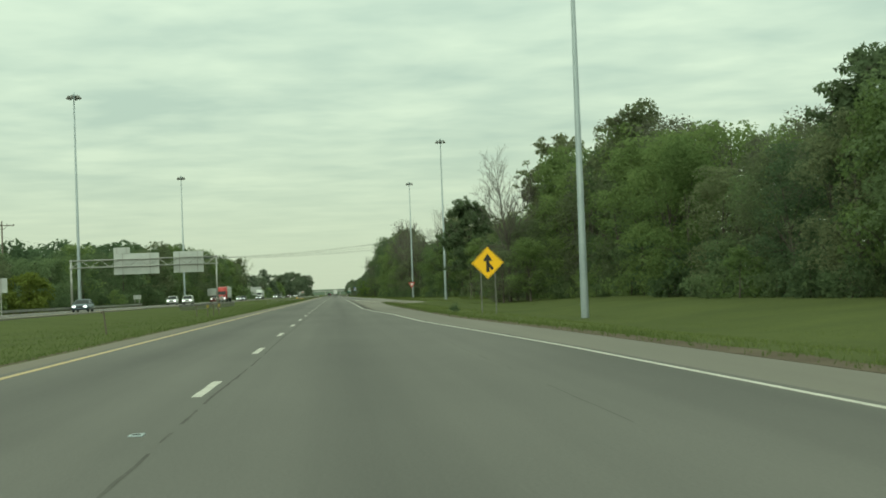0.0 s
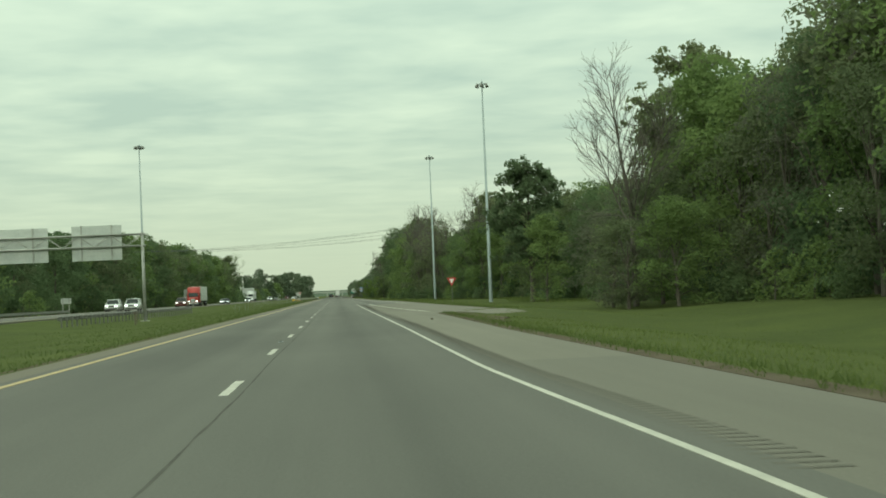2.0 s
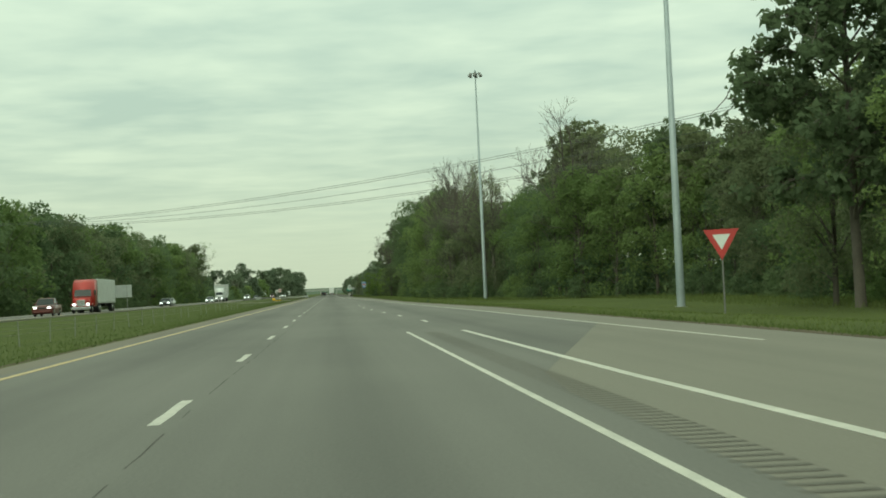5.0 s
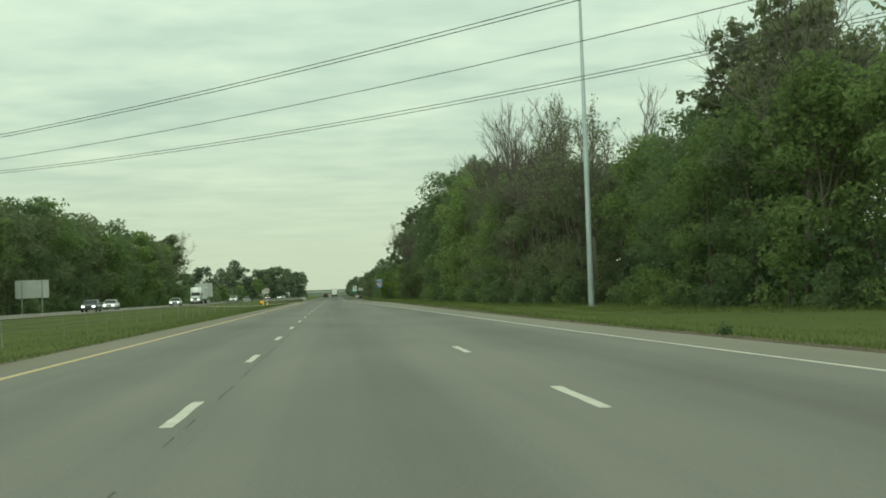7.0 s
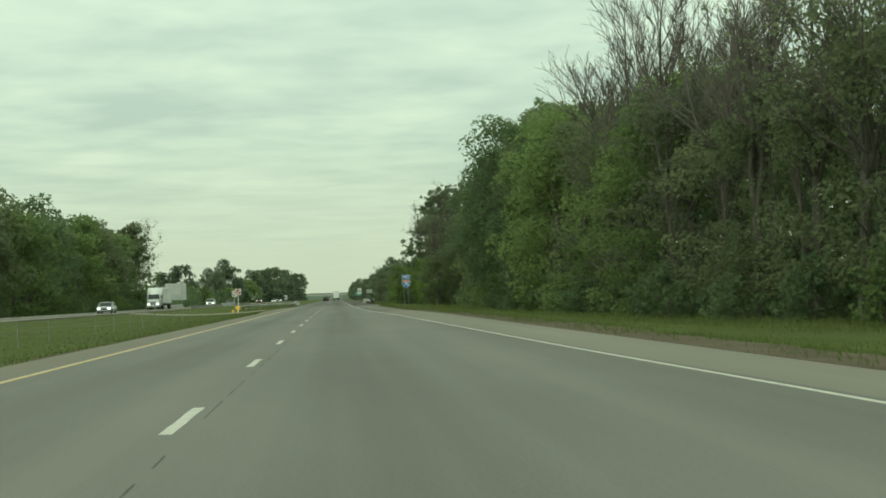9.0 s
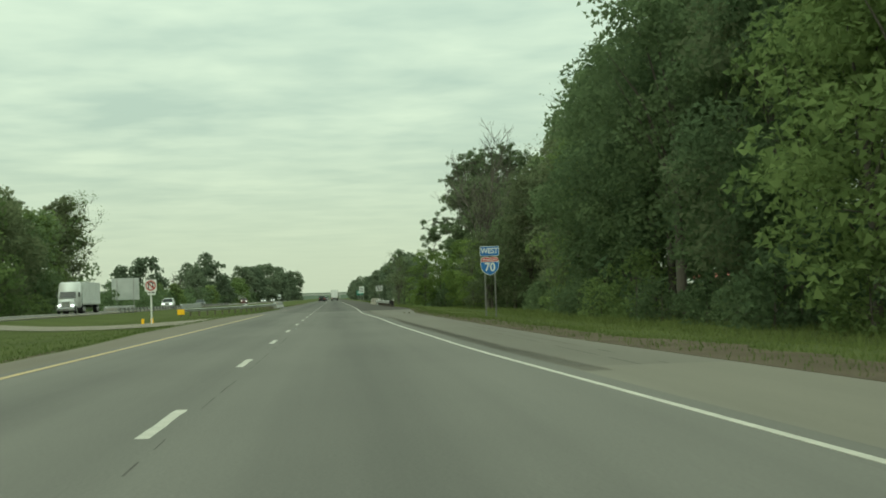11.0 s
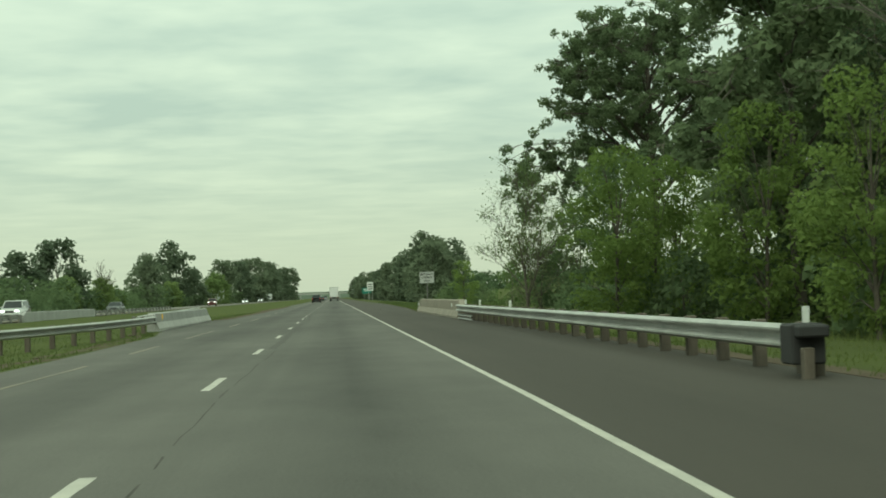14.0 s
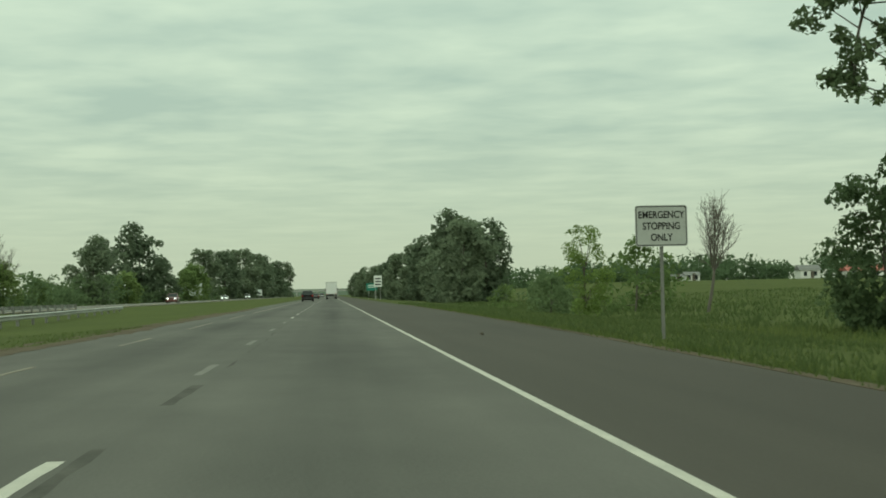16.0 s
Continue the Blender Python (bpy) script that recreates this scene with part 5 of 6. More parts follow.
def make_spreading_tree(seed, label, height, envelope, first, count, trunk_r, leaf, material, own_limbs=(), clump=(0.30, 0.70), per=88, twigs=2):
    """A great open tree: leaves in clumps on side twigs along long bent limbs, with sky between them. envelope: (height, radius) of the crown."""
    rng = np.random.default_rng(seed)
    t = thing("tree", label, "tree")
    bm = bmesh.new()
    lean = rng.normal(size=2) * height * 0.012
    spine = bend([(0, 0, -0.4), (0, 0, 0.5), (lean[0], lean[1], height * 0.25), (lean[0] * 0.2, lean[1] * 1.4, height * 0.5), (lean[0] * 1.2, lean[1], height * 0.75), (lean[0], 0, height * 0.95)], 3)
    tube(bm, spine, [max(trunk_r * (1.45 if i == 0 else 1.12) * (1 - i / len(spine)) ** 0.8, 0.05) for i in range(len(spine))], 9)
    clumps = []

    def along(z):
        for p, q in zip(spine, spine[1:]):
            if p.z <= z <= q.z:
                return p.lerp(q, (z - p.z) / max(q.z - p.z, 1e-6))
        return spine[-1].copy()

    def limb(pts, r, start=0.34, leafy=11):
        path = bend(pts, 4)
        k = len(path)
        tube(bm, path, [r + (0.025 - r) * (i / (k - 1)) ** 0.8 for i in range(k)], 6, False)
        for f in np.linspace(start, 1.0, leafy):
            i = min(int(f * (k - 1)), k - 2)
            s = path[i].lerp(path[i + 1], f * (k - 1) - i)
            for j in range(twigs):
                e = s + Vector(rng.normal(size=3) * np.array([0.85, 0.85, 0.62])) * height / 22 + Vector((0, 0, -0.1))
                tube(bm, [s, e], [0.032, 0.013], 3, False)
                clumps.append((e, rng.uniform(*clump)))

    for k in range(count):
        f = (k + rng.random()) / count
        z0 = height * (first + (0.86 - first) * f)
        az = k * 2.4 + rng.normal() * 0.35
        z1 = min(z0 + height * rng.uniform(0.05, 0.2), height * 0.98)
        far = line(envelope, z1 / height) * rng.uniform(0.66, 1.04)
        d = Vector((math.cos(az), math.sin(az), 0))
        a, c = along(z0), along(z0) + d * far
        c.z = z1
        side = Vector((-d.y, d.x, 0)) * far * rng.normal() * 0.09
        limb([a, a.lerp(c, 0.38) + side + Vector((0, 0, height * 0.045)), a.lerp(c, 0.72) + side * 0.4 + Vector((0, 0, height * 0.03)), c], trunk_r * (0.36 - 0.2 * f))
    for pts, r, start, leafy in own_limbs:
        limb(pts, r, start, leafy)
    part("trunk", bm, BARK, t, smooth=True)
    pos, outw = [], []
    for c, r in clumps:
        m = int(per * (r / 0.6) ** 2)
        d = rng.normal(size=(m, 3))
        d /= np.linalg.norm(d, axis=1, keepdims=True)
        pos.append(np.array(c) + d * (r * rng.random((m, 1)) ** 0.45) * np.array([1, 1, 0.85]))
        outw.append(d)
    part("crown", quads_mesh("crown", np.vstack(pos), leaf, rng, material, np.vstack(outw), k=3), None, t)
    return t


KINDS = {
    "deep": make_tree(1, 17, 4.6, 0.08, 64, 102, 1.55, 0.262, LEAF_DEEP, "tall deep green leafy tree in the roadside wood", 0.22),
    "deep_fine": make_tree(15, 17, 4.4, 0.2, 64, 170, 1.5, 0.235, LEAF_DEEP, "tall deep green tree close beside the road", 0.22),
    "deep2": make_tree(2, 18, 4.2, 0.14, 58, 122, 1.5, 0.235, LEAF_DARK, "tall dark green leafy tree in the roadside wood", 0.24),
    "fresh": make_tree(3, 15, 4.4, 0.05, 62, 104, 1.45, 0.26, LEAF_FRESH, "fresh light green leafy tree at the wood's edge", 0.17),
    "olive": make_tree(4, 16.5, 4.2, 0.10, 62, 95, 1.35, 0.25, LEAF_OLIVE, "olive green half-leafed spring tree in the wood", 0.19, 14),
    "deep_back": make_tree(61, 17, 4.6, 0.42, 38, 96, 1.6, 0.30, LEAF_DEEP, "tall deep green tree rising behind the wood's edge", 0.22),
    "fresh_back": make_tree(62, 15, 4.4, 0.42, 38, 92, 1.5, 0.30, LEAF_FRESH, "fresh green tree rising behind the wood's edge", 0.19),
    "olive_back": make_tree(63, 16.5, 4.2, 0.42, 38, 78, 1.4, 0.29, LEAF_OLIVE, "olive half-leafed tree rising behind the wood's edge", 0.19, 14),
    "twiggy": make_tree(13, 16, 4.2, 0.06, 62, 92, 1.4, 0.215, LEAF_BROWN, "brown-grey budding tree with dense twigs in the wood", 0.18, 14),
    "shrub": make_tree(6, 4.2, 2.3, 0.02, 36, 42, 0.85, 0.24, LEAF_FRESH, "leafy green shrub at the edge of the wood", 0.06, 5, 1.0, "shrub", "shrub"),
    "shrub2": make_tree(7, 3.2, 2.2, 0.02, 32, 44, 0.8, 0.235, LEAF_DEEP, "dense dark green shrub at the edge of the wood", 0.06, 5, 1.0, "shrub", "shrub"),
    "mid": make_tree(5, 15, 4.8, 0.03, 60, 54, 1.6, 0.44, LEAF_DEEP, "broad green leafy tree beyond the other carriageway", 0.2, 5),
    "mid2": make_tree(11, 16, 4.4, 0.05, 56, 54, 1.55, 0.44, LEAF_DEEP, "dark green leafy tree beyond the other carriageway", 0.2, 5),
    "mid4": make_tree(14, 15, 4.4, 0.03, 58, 50, 1.55, 0.42, LEAF_OLIVE, "olive half-leafed tree beyond the other carriageway", 0.2, 6),
    "mid3": make_tree(12, 13, 4.6, 0.02, 56, 50, 1.5, 0.42, LEAF_FRESH, "fresh green leafy tree beyond the other carriageway", 0.2, 5),
    # the next two wear the leaf colour paled to stand for haze
    "far": make_tree(8, 15, 5.2, 0.0, 84, 48, 1.8, 0.67, LEAF_FAR_HAZE, "distant round leafy green tree beside the road", 0.22, 4, 0.85),
    "far2": make_tree(9, 15, 4.8, 0.0, 80, 48, 1.7, 0.67, LEAF_FAR_HAZE, "distant dark green leafy tree", 0.22, 4, 0.85),
    "far3": make_tree(10, 12, 5.0, 0.0, 80, 46, 1.6, 0.61, LEAF_FRESH, "distant fresh green leafy tree", 0.2, 4, 0.85),
    "fan": make_fan_tree(25, 20, "tall leafless grey tree with fine fanning branches"),
    "airy": make_fan_tree(27, 17, "tall fine-branched tree with scattered young leaves", leaves=1500),
    "bare2": make_bare_tree(22, 17, "leafless branching tree with brown bark", 0.17, 0.42, levels=3, stems=5, bole=0.3),
    "sparse": make_bare_tree(23, 17, "thin tree with sparse young leaves", 0.19, 0.5, BARK, 4, 3000, LEAF_OLIVE),
    "sparse2": make_bare_tree(24, 14, "slender tree with scattered fresh leaves", 0.15, 0.5, BARK, 4, 3000, LEAF_FRESH),
    "dark_young": make_tree(34, 5.8, 2.0, 0.0, 100, 66, 0.5, 0.18, LEAF_DEEP, "small dense dark green tree in the field by the bridge", 0.07, 12, 0.72, fine=True),
    "young": make_tree(32, 9.5, 2.6, 0.10, 62, 100, 0.70, 0.17, LEAF_BRIGHT, "young bright green tree near the bridge", 0.10, 16, 1.0),
    "young_deep": make_tree(35, 9.5, 3.0, 0.0, 115, 60, 0.8, 0.22, LEAF_DEEP, "young dense dark green tree near the bridge", 0.10, 14, 0.9, fine=True),
    "young2": make_tree(33, 8.5, 2.4, 0.12, 46, 30, 0.75, 0.22, LEAF_OLIVE, "slender young tree with thin foliage near the bridge", 0.08, 16, 1.0, fine=True),
    "cottonwood": make_spreading_tree(31, "large dark green cottonwood with open hanging crown", 23.0, [(0.2, 8.0), (0.4, 9.0), (0.6, 9.6), (0.8, 8.8), (0.93, 6.6), (1.0, 3.5)], 0.34, 50, 0.46, 0.19, LEAF_MID, (
        # the long low limb that hangs out over the verge
        ([(0, 0, 5.2), (-2.5, 0.3, 7.4), (-4.7, 0.6, 9.1), (-6.8, 0.8, 10.7), (-9.2, 0.6, 11.0), (-10.8, 0.4, 9.9)], 0.17, 0.3, 20),
        ([(-8.3, 0.7, 10.9), (-9.2, 0.4, 9.8), (-9.7, 0.2, 8.4), (-9.8, 0.1, 7.2)], 0.07, 0.25, 10),
        ([(-7.0, 0.8, 10.8), (-8.6, 0.4, 12.2), (-10.0, 0.2, 12.7)], 0.08, 0.3, 10),
        ([(-5.8, 0.7, 9.8), (-6.8, 0.2, 9.2), (-7.2, -0.1, 7.2)], 0.07, 0.4, 8),
        ([(-2.5, 0.3, 7.4), (-3.0, 0, 7.9), (-3.4, -0.3, 7.2)], 0.06, 0.5, 5),
        ([(0, 0, 10.2), (-2.6, 0.2, 12.5), (-4.4, 0.4, 14.5), (-5.6, 0.5, 16.8), (-6.6, 0.6, 18.6)], 0.19, 0.4, 15),
        ([(0, 0, 12.4), (-3.6, 0, 16.4), (-6.0, 0, 18.4), (-7.2, 0, 19.0)], 0.16, 0.4, 13),
        ([(0, 0, 12.1), (3.4, 0, 15.6), (5.0, 0, 17.4), (7.4, 0, 18.2), (9.4, 0, 18.5)], 0.18, 0.4, 13)), (0.27, 0.62), 118),
    "spreading": make_spreading_tree(36, "tall green tree with long leafy limbs beside the verge", 19, [(0.2, 5.0), (0.45, 6.0), (0.7, 5.6), (0.9, 3.4), (1.0, 1.6)], 0.2, 27, 0.30, 0.34, LEAF_MID, (), (0.32, 0.80), 27),
    "open_crown": make_spreading_tree(37, "tall olive tree with open crown of young leaves", 18, [(0.3, 4.2), (0.5, 5.2), (0.75, 4.6), (1.0, 1.6)], 0.34, 22, 0.24, 0.29, LEAF_OLIVE, (), (0.25, 0.6), 36),
    "lime_bush": make_tree(38, 5.4, 2.9, 0.0, 70, 60, 0.85, 0.28, LEAF_LIME, "round yellow-green bush beyond the other carriageway", 0.08, 5, 0.9, "shrub", "shrub"),
    "small_bare": make_fan_tree(26, 7.0, "small leafless tree standing alone in the field", 0.10, 0.5, spread=0.8),
}


def reach(ob):
    """The height of a tree's crown over its foot."""
    top = 0.0
    for c in ob.children:
        z = np.empty(len(c.data.vertices) * 3)
        c.data.vertices.foreach_get("co", z)
        top = max(top, float(np.percentile(z[2::3], 99.3)))
    return top


TALLNESS = {k: reach(v) for k, v in KINDS.items()}
USED, FIRST = set(), []


def plant(kind, x, y, s=1.0, sz=None, rnd=random.Random(5), turn=None):
    turn = rnd.random() * math.tau if turn is None else turn
    m = Matrix.Translation((x, y, ground_z(x, y) - 0.05)) @ Matrix.Rotation(turn, 4, "Z") @ Matrix.Diagonal((s, s, s if sz is None else sz, 1))
    proto = KINDS[kind]
    if kind in USED:
        return copy_thing(proto, m)
    USED.add(kind)
    FIRST.append((proto, m))
    return proto


WOOD_EDGE = [(60, 29.0), (100, 28.6), (130, 28.2), (160, 28.0), (185, 28.0), (200, 28.3), (230, 28.0), (262, 28.0), (285, 30.0), (300, 31.5), (322, 31.0), (331, 25.5), (345, 23.0), (355, 22.3), (371, 23.3), (385, 20.5), (400, 18.6), (420, 17.5), (450, 17.0), (490, 16.5), (510, 17.2), (540, 19.0), (560, 18.0), (640, 19.0)]
WOOD_TOP = [(60, 13.6), (82, 14.0), (92, 14.0), (100, 13.0), (112, 11.8), (122, 13.2), (135, 15.2), (148, 16.2), (158, 17.6), (165, 19.2), (172, 19.6), (180, 18.4), (190, 19.6), (206, 19.6), (213, 15.0), (218, 12.0), (232, 12.0), (238, 14.0), (262, 14.8), (274, 14.2), (284, 13.6), (300, 12.6), (310, 13.0), (322, 14.4), (332, 16.5), (345, 15.0), (352, 13.8), (366, 14.2), (378, 13.8), (392, 13.2), (405, 13.2), (415, 14.2), (426, 15.5), (440, 17.0), (455, 18.2), (475, 19.4), (488, 19.6), (497, 19.2), (503, 17.8), (520, 16.8), (533, 17.0), (545, 14.5)]
rnd = random.Random(77)


def fit_plant(kind, x, y, top):
    """A tree scaled to reach the wood's height there."""
    s = top / TALLNESS[kind]
    return plant(kind, x, y, max(min(s * rnd.uniform(0.95, 1.05), 1.3), 0.7), top * rnd.uniform(0.93, 1.04) / TALLNESS[kind])


def tall_plant(kind, x, y, top):
    return plant(kind, x, y, top / TALLNESS[kind])


y = 66.0
while y < 540:
    x = line(WOOD_EDGE, y)
    fit_plant(rnd.choice(["deep", "olive", "deep", "fresh", "olive", "deep2"] if y < 135 else ["fresh", "olive", "fresh", "twiggy" if 150 < y < 184 else "fresh", "olive", "deep"] if y < 250 else ["deep_fine", "deep_fine", "olive"] if 462 < y < 512 else ["fresh", "fresh", "olive", "deep", "twiggy" if 385 < y < 440 else "fresh", "olive"] if y < 520 else ["open_crown", "olive", "open_crown"]), x + rnd.uniform(1.5, 3.5), y, line(WOOD_TOP, y) * rnd.uniform(0.72, 0.95))
    y += rnd.uniform(4.6, 6.4)
y = 68.0
while y < 536:
    x = line(WOOD_EDGE, y)
    fit_plant(rnd.choice(["deep_back", "twiggy", "olive_back", "fresh_back", "sparse" if y > 215 else "fresh_back", "olive_back"] if y < 508 else ["airy", "open_crown", "sparse"]), x + rnd.uniform(6.0, 8.5), y, line(WOOD_TOP, y) * rnd.uniform(0.92, 1.04))
    y += rnd.uniform(5.2, 7.4)
y = 66.0
while y < 585:
    x = line(WOOD_EDGE, y)
    plant(rnd.choice(["shrub", "shrub2", "shrub2"]), x + rnd.uniform(-0.4, 1.2), y, rnd.uniform(0.5, 0.95))
    y += rnd.uniform(4.5, 9.0)
# trees that stand out over the wood
for kind, x, y, top in (("olive", 30.0, 343, 15.5), ("open_crown", 31.0, 351, 19.0), ("olive", 31.0, 354, 16.0), ("fresh", 31.5, 362, 16.5), ("open_crown", 30.5, 361, 18.8), ("fan", 26.2, 337, 19.6), ("open_crown", 28.5, 346, 17.4), ("bare2", 27.4, 384, 17.3), ("airy", 22.6, 382, 16.4), ("airy", 22.0, 391, 17.4), ("airy", 22.0, 397, 18.2), ("bare2", 21.0, 403, 19.0), ("fan", 21.4, 410, 20.0), ("bare2", 21.8, 419, 20.4), ("fan", 21.0, 428, 21.2), ("bare2", 21.6, 436, 21.2)):
    tall_plant(kind, x, y, top)
tall_plant("fan", 21.8, 180.5, 17.8)
for kind, x, y, top in (("olive", 20.6, 177, 6.0), ("fresh", 23.4, 174.5, 7.0), ("twiggy", 20.8, 184, 7.0), ("olive", 24.0, 182, 9.0), ("twiggy", 23.8, 190, 9.5)):
    fit_plant(kind, x, y, top)
# the thinner end of the wood by the guardrail
for kind, x, y, s in (("olive", 20.5, 558, 0.62), ("deep2", 24.5, 574, 0.62), ("sparse", 22.0, 535, 0.9), ("sparse", 19.5, 548, 0.62), ("deep2", 22.5, 556, 0.6), ("sparse2", 18.0, 553, 0.5), ("sparse2", 19.5, 564, 0.5), ("olive", 25.0, 548, 0.75), ("olive", 26.0, 562, 0.8), ("deep2", 28.0, 578, 0.75), ("olive", 27.0, 592, 0.7), ("olive", 19.0, 542, 0.74), ("deep2", 20.0, 554, 0.6), ("deep2", 20.5, 563, 0.6), ("deep", 21.5, 572, 0.6)):
    plant(kind, x, y, s)
for kind, x, y, s in (("young", 14.8, 553, 0.74), ("young", 14.6, 562, 0.76), ("young", 14.6, 573, 0.74), ("young", 10.9, 567, 0.66), ("young", 12.8, 569.5, 0.68), ("sparse2", 8.2, 569.2, 0.31), ("young2", 8.4, 570.4, 0.46), ("sparse2", 8.9, 571.2, 0.29), ("young2", 15.6, 602, 0.8), ("young_deep", 17.2, 600, 1.0), ("young2", 20.0, 606, 1.0), ("shrub2", 13.0, 566, 0.8), ("shrub2", 16.5, 556, 1.1), ("shrub", 17.0, 562, 1.2), ("shrub2", 17.2, 568, 1.2), ("shrub2", 16.8, 574, 1.2), ("shrub", 17.8, 580, 1.2), ("shrub2", 18.6, 587, 1.2), ("shrub2", 20.6, 594, 1.2), ("shrub2", 21.0, 575, 1.3), ("shrub2", 22.0, 583, 1.3), ("shrub2", 13.5, 578, 0.9), ("shrub2", 13.0, 590, 0.9), ("shrub2", 16.0, 596, 0.9), ("shrub2", 19.5, 604, 1.0)):
    plant(kind, x, y, s)
tall_plant("fan", 15.8, 550, 17.4)
fit_plant("olive", 15.6, 544, 7.0)
fit_plant("deep", 17.6, 543, 9.0)
for kind, x, y, top in (("open_crown", 25.4, 552, 19.0), ("spreading", 22.3, 579, 15.5), ("spreading", 17.0, 566, 13.5), ("spreading", 27.5, 586, 18.0), ("olive", 21.5, 570, 12.5), ("olive", 17.5, 574, 7.2), ("olive", 18.2, 580, 7.0), ("olive", 20.5, 541, 13.5), ("spreading", 23.2, 526, 18.6), ("spreading", 23.2, 247, 15.8), ("fresh", 24.0, 241, 9.5), ("olive", 24.2, 253, 10.5), ("open_crown", 33.0, 290, 14.4), ("open_crown", 34.5, 302, 13.6), ("open_crown", 34.0, 314, 14.4), ("spreading", 35.0, 326, 15.8), ("open_crown", 30.7, 199, 21.0), ("spreading", 33.0, 88, 14.4), ("open_crown", 33.5, 163, 20.0), ("spreading", 25.5, 500, 21.6), ("spreading", 24.8, 490, 20.6)):
    tall_plant(kind, x, y, top)
plant("cottonwood", 26.0, 630.0, 1.0, turn=0.0)
# the field beyond the bridge
for kind, x, y, s in (("shrub", 21.8, 689, 1.2), ("shrub2", 13.6, 672, 0.8), ("dark_young", 19.2, 636, 1.02), ("shrub2", 20, 712, 0.55), ("shrub", 16, 716, 0.5), ("shrub2", 24, 745, 1.0), ("young", 14.2, 664, 0.50)):
    plant(kind, x, y, s)
tall_plant("small_bare", 25.0, 680.6, 7.2)
for x, y, s, k in ((19.8, 800, 0.80, "far"), (20.2, 818, 0.92, "far2"), (23, 832, 0.94, "far"), (24.6, 812, 0.80, "far2"), (22, 850, 0.85, "far"), (19.5, 872, 0.8, "far2"), (19, 900, 0.8, "far"), (18, 935, 0.75, "far"), (17, 975, 0.75, "far2"), (17, 1020, 0.7, "far"), (17, 1075, 0.72, "far"), (16.5, 1130, 0.75, "far2"), (15.6, 1207, 0.82, "far2"), (15, 1280, 0.8, "far"), (15, 1380, 0.8, "far")):
    plant(k, x, y, s)

# woods beyond the other carriageway
FAR_WOOD_TOP = [(130, 7.5), (219, 8.8), (264, 11.5), (314, 13.0), (390, 15.8), (640, 16.5)]
y = 132.0
while y < 640:
    fit_plant(rnd.choice(["mid", "mid3", "mid2", "mid4", "mid4"]), -40 + rnd.uniform(-2, 1.5), y, line(FAR_WOOD_TOP, y) * rnd.uniform(0.84, 1.04))
    if rnd.random() < 0.35:
        plant(rnd.choice(["shrub", "shrub2"]), -35.5 + rnd.uniform(-1, 1), y + 2, rnd.uniform(0.7, 1.1))
    y += rnd.uniform(6.2, 8.6)
plant("lime_bush", -35.5, 190, 1.0)
tall_plant("fan", -34.5, 760, 8.4)
for kind, x, y, s in (("sparse2", -37, 633, 0.95), ("open_crown", -38.5, 634, 0.95), ("mid3", -40, 622, 1.15), ("sparse", -41, 500, 0.7), ("bare2", -42, 330, 0.62), ("bare2", -42, 420, 0.62)):
    plant(kind, x, y, s)
for x, y, s, k in ((-40, 752, 0.83, "far"), (-45, 744, 0.69, "far"), (-37, 738, 0.47, "far3"), (-50, 706, 0.50, "far3"), (-57, 700, 0.56, "far"), (-45, 700, 0.40, "far3"), (-40, 708, 0.36, "far3"), (-35, 760, 0.47, "far3"), (-38, 800, 0.36, "far3"), (-38.5, 850, 0.81, "far2"), (-35.5, 872, 0.52, "far3"), (-39.6, 922, 1.18, "far2"), (-45, 910, 0.95, "far2"), (-36, 935, 0.69, "far"), (-34, 970, 0.67, "far3"), (-36, 1015, 0.87, "far3"), (-38, 1060, 1.12, "far"), (-34, 1110, 1.18, "far"), (-32, 1176, 1.34, "far"), (-31, 1235, 1.32, "far"), (-29, 1300, 1.29, "far2"), (-26, 1370, 1.29, "far"), (-24, 1440, 1.29, "far2")):
    plant(k, x, y, s)
for proto, m in FIRST:
    proto.matrix_basis = m


def woods(name, label, places, seed, leaf, material, per=23, blobs=34):
    """Deep or distant woodland whose trees nobody could count, as one sheet of foliage."""
    rng = np.random.default_rng(seed)
    every, out = [], []
    for x, y, h, r in places:
        _, pos, outw = crown_points(rng, h, r, 0.0, blobs, per, r * 0.36)
        every.append(pos + np.array([x, y, ground_z(x, y)]))
        out.append(outw)
    me = quads_mesh(name, np.vstack(every), leaf, rng, material, np.vstack(out), k=3)
    return solid(name, me, None, label, "woodland", kind="stuff")


back = []
y = 66.0
while y < 512:
    back.append((line(WOOD_EDGE, y) + rnd.uniform(13, 16), y, line(WOOD_TOP, y) * rnd.uniform(0.8, 0.98), 5.0))
    y += rnd.uniform(6.5, 8.5)
woods("inner_wood", "dim green depth of the roadside wood behind its edge", back, 51, 0.70, LEAF_OLIVE)
back = []
y = 130.0
while y < 640:
    back.append((-50 + rnd.uniform(-2, 2), y, line(FAR_WOOD_TOP, y) * rnd.uniform(0.92, 1.12), 5.0))
    y += rnd.uniform(7.0, 9.0)
woods("inner_wood", "dark green depth of the wood beyond the motorway", back, 52, 0.78, LEAF_DARK)
woods("distant_wood", "low dark line of trees across the far fields", [(48 + i * 5.5 + rnd.uniform(-3, 3), 1060 + rnd.uniform(-30, 30) - i * 1.5, rnd.uniform(5, 8.0), 7.5) for i in range(80)], 53, 1.1, LEAF_DARK, 17, 34)
woods("distant_wood", "distant line of green trees beyond the left fields", [(-62 - i * 8, 780 + rnd.uniform(-40, 60), rnd.uniform(6, 11), 5.0) for i in range(26)], 54, 0.9, LEAF_DEEP, 20, 24)
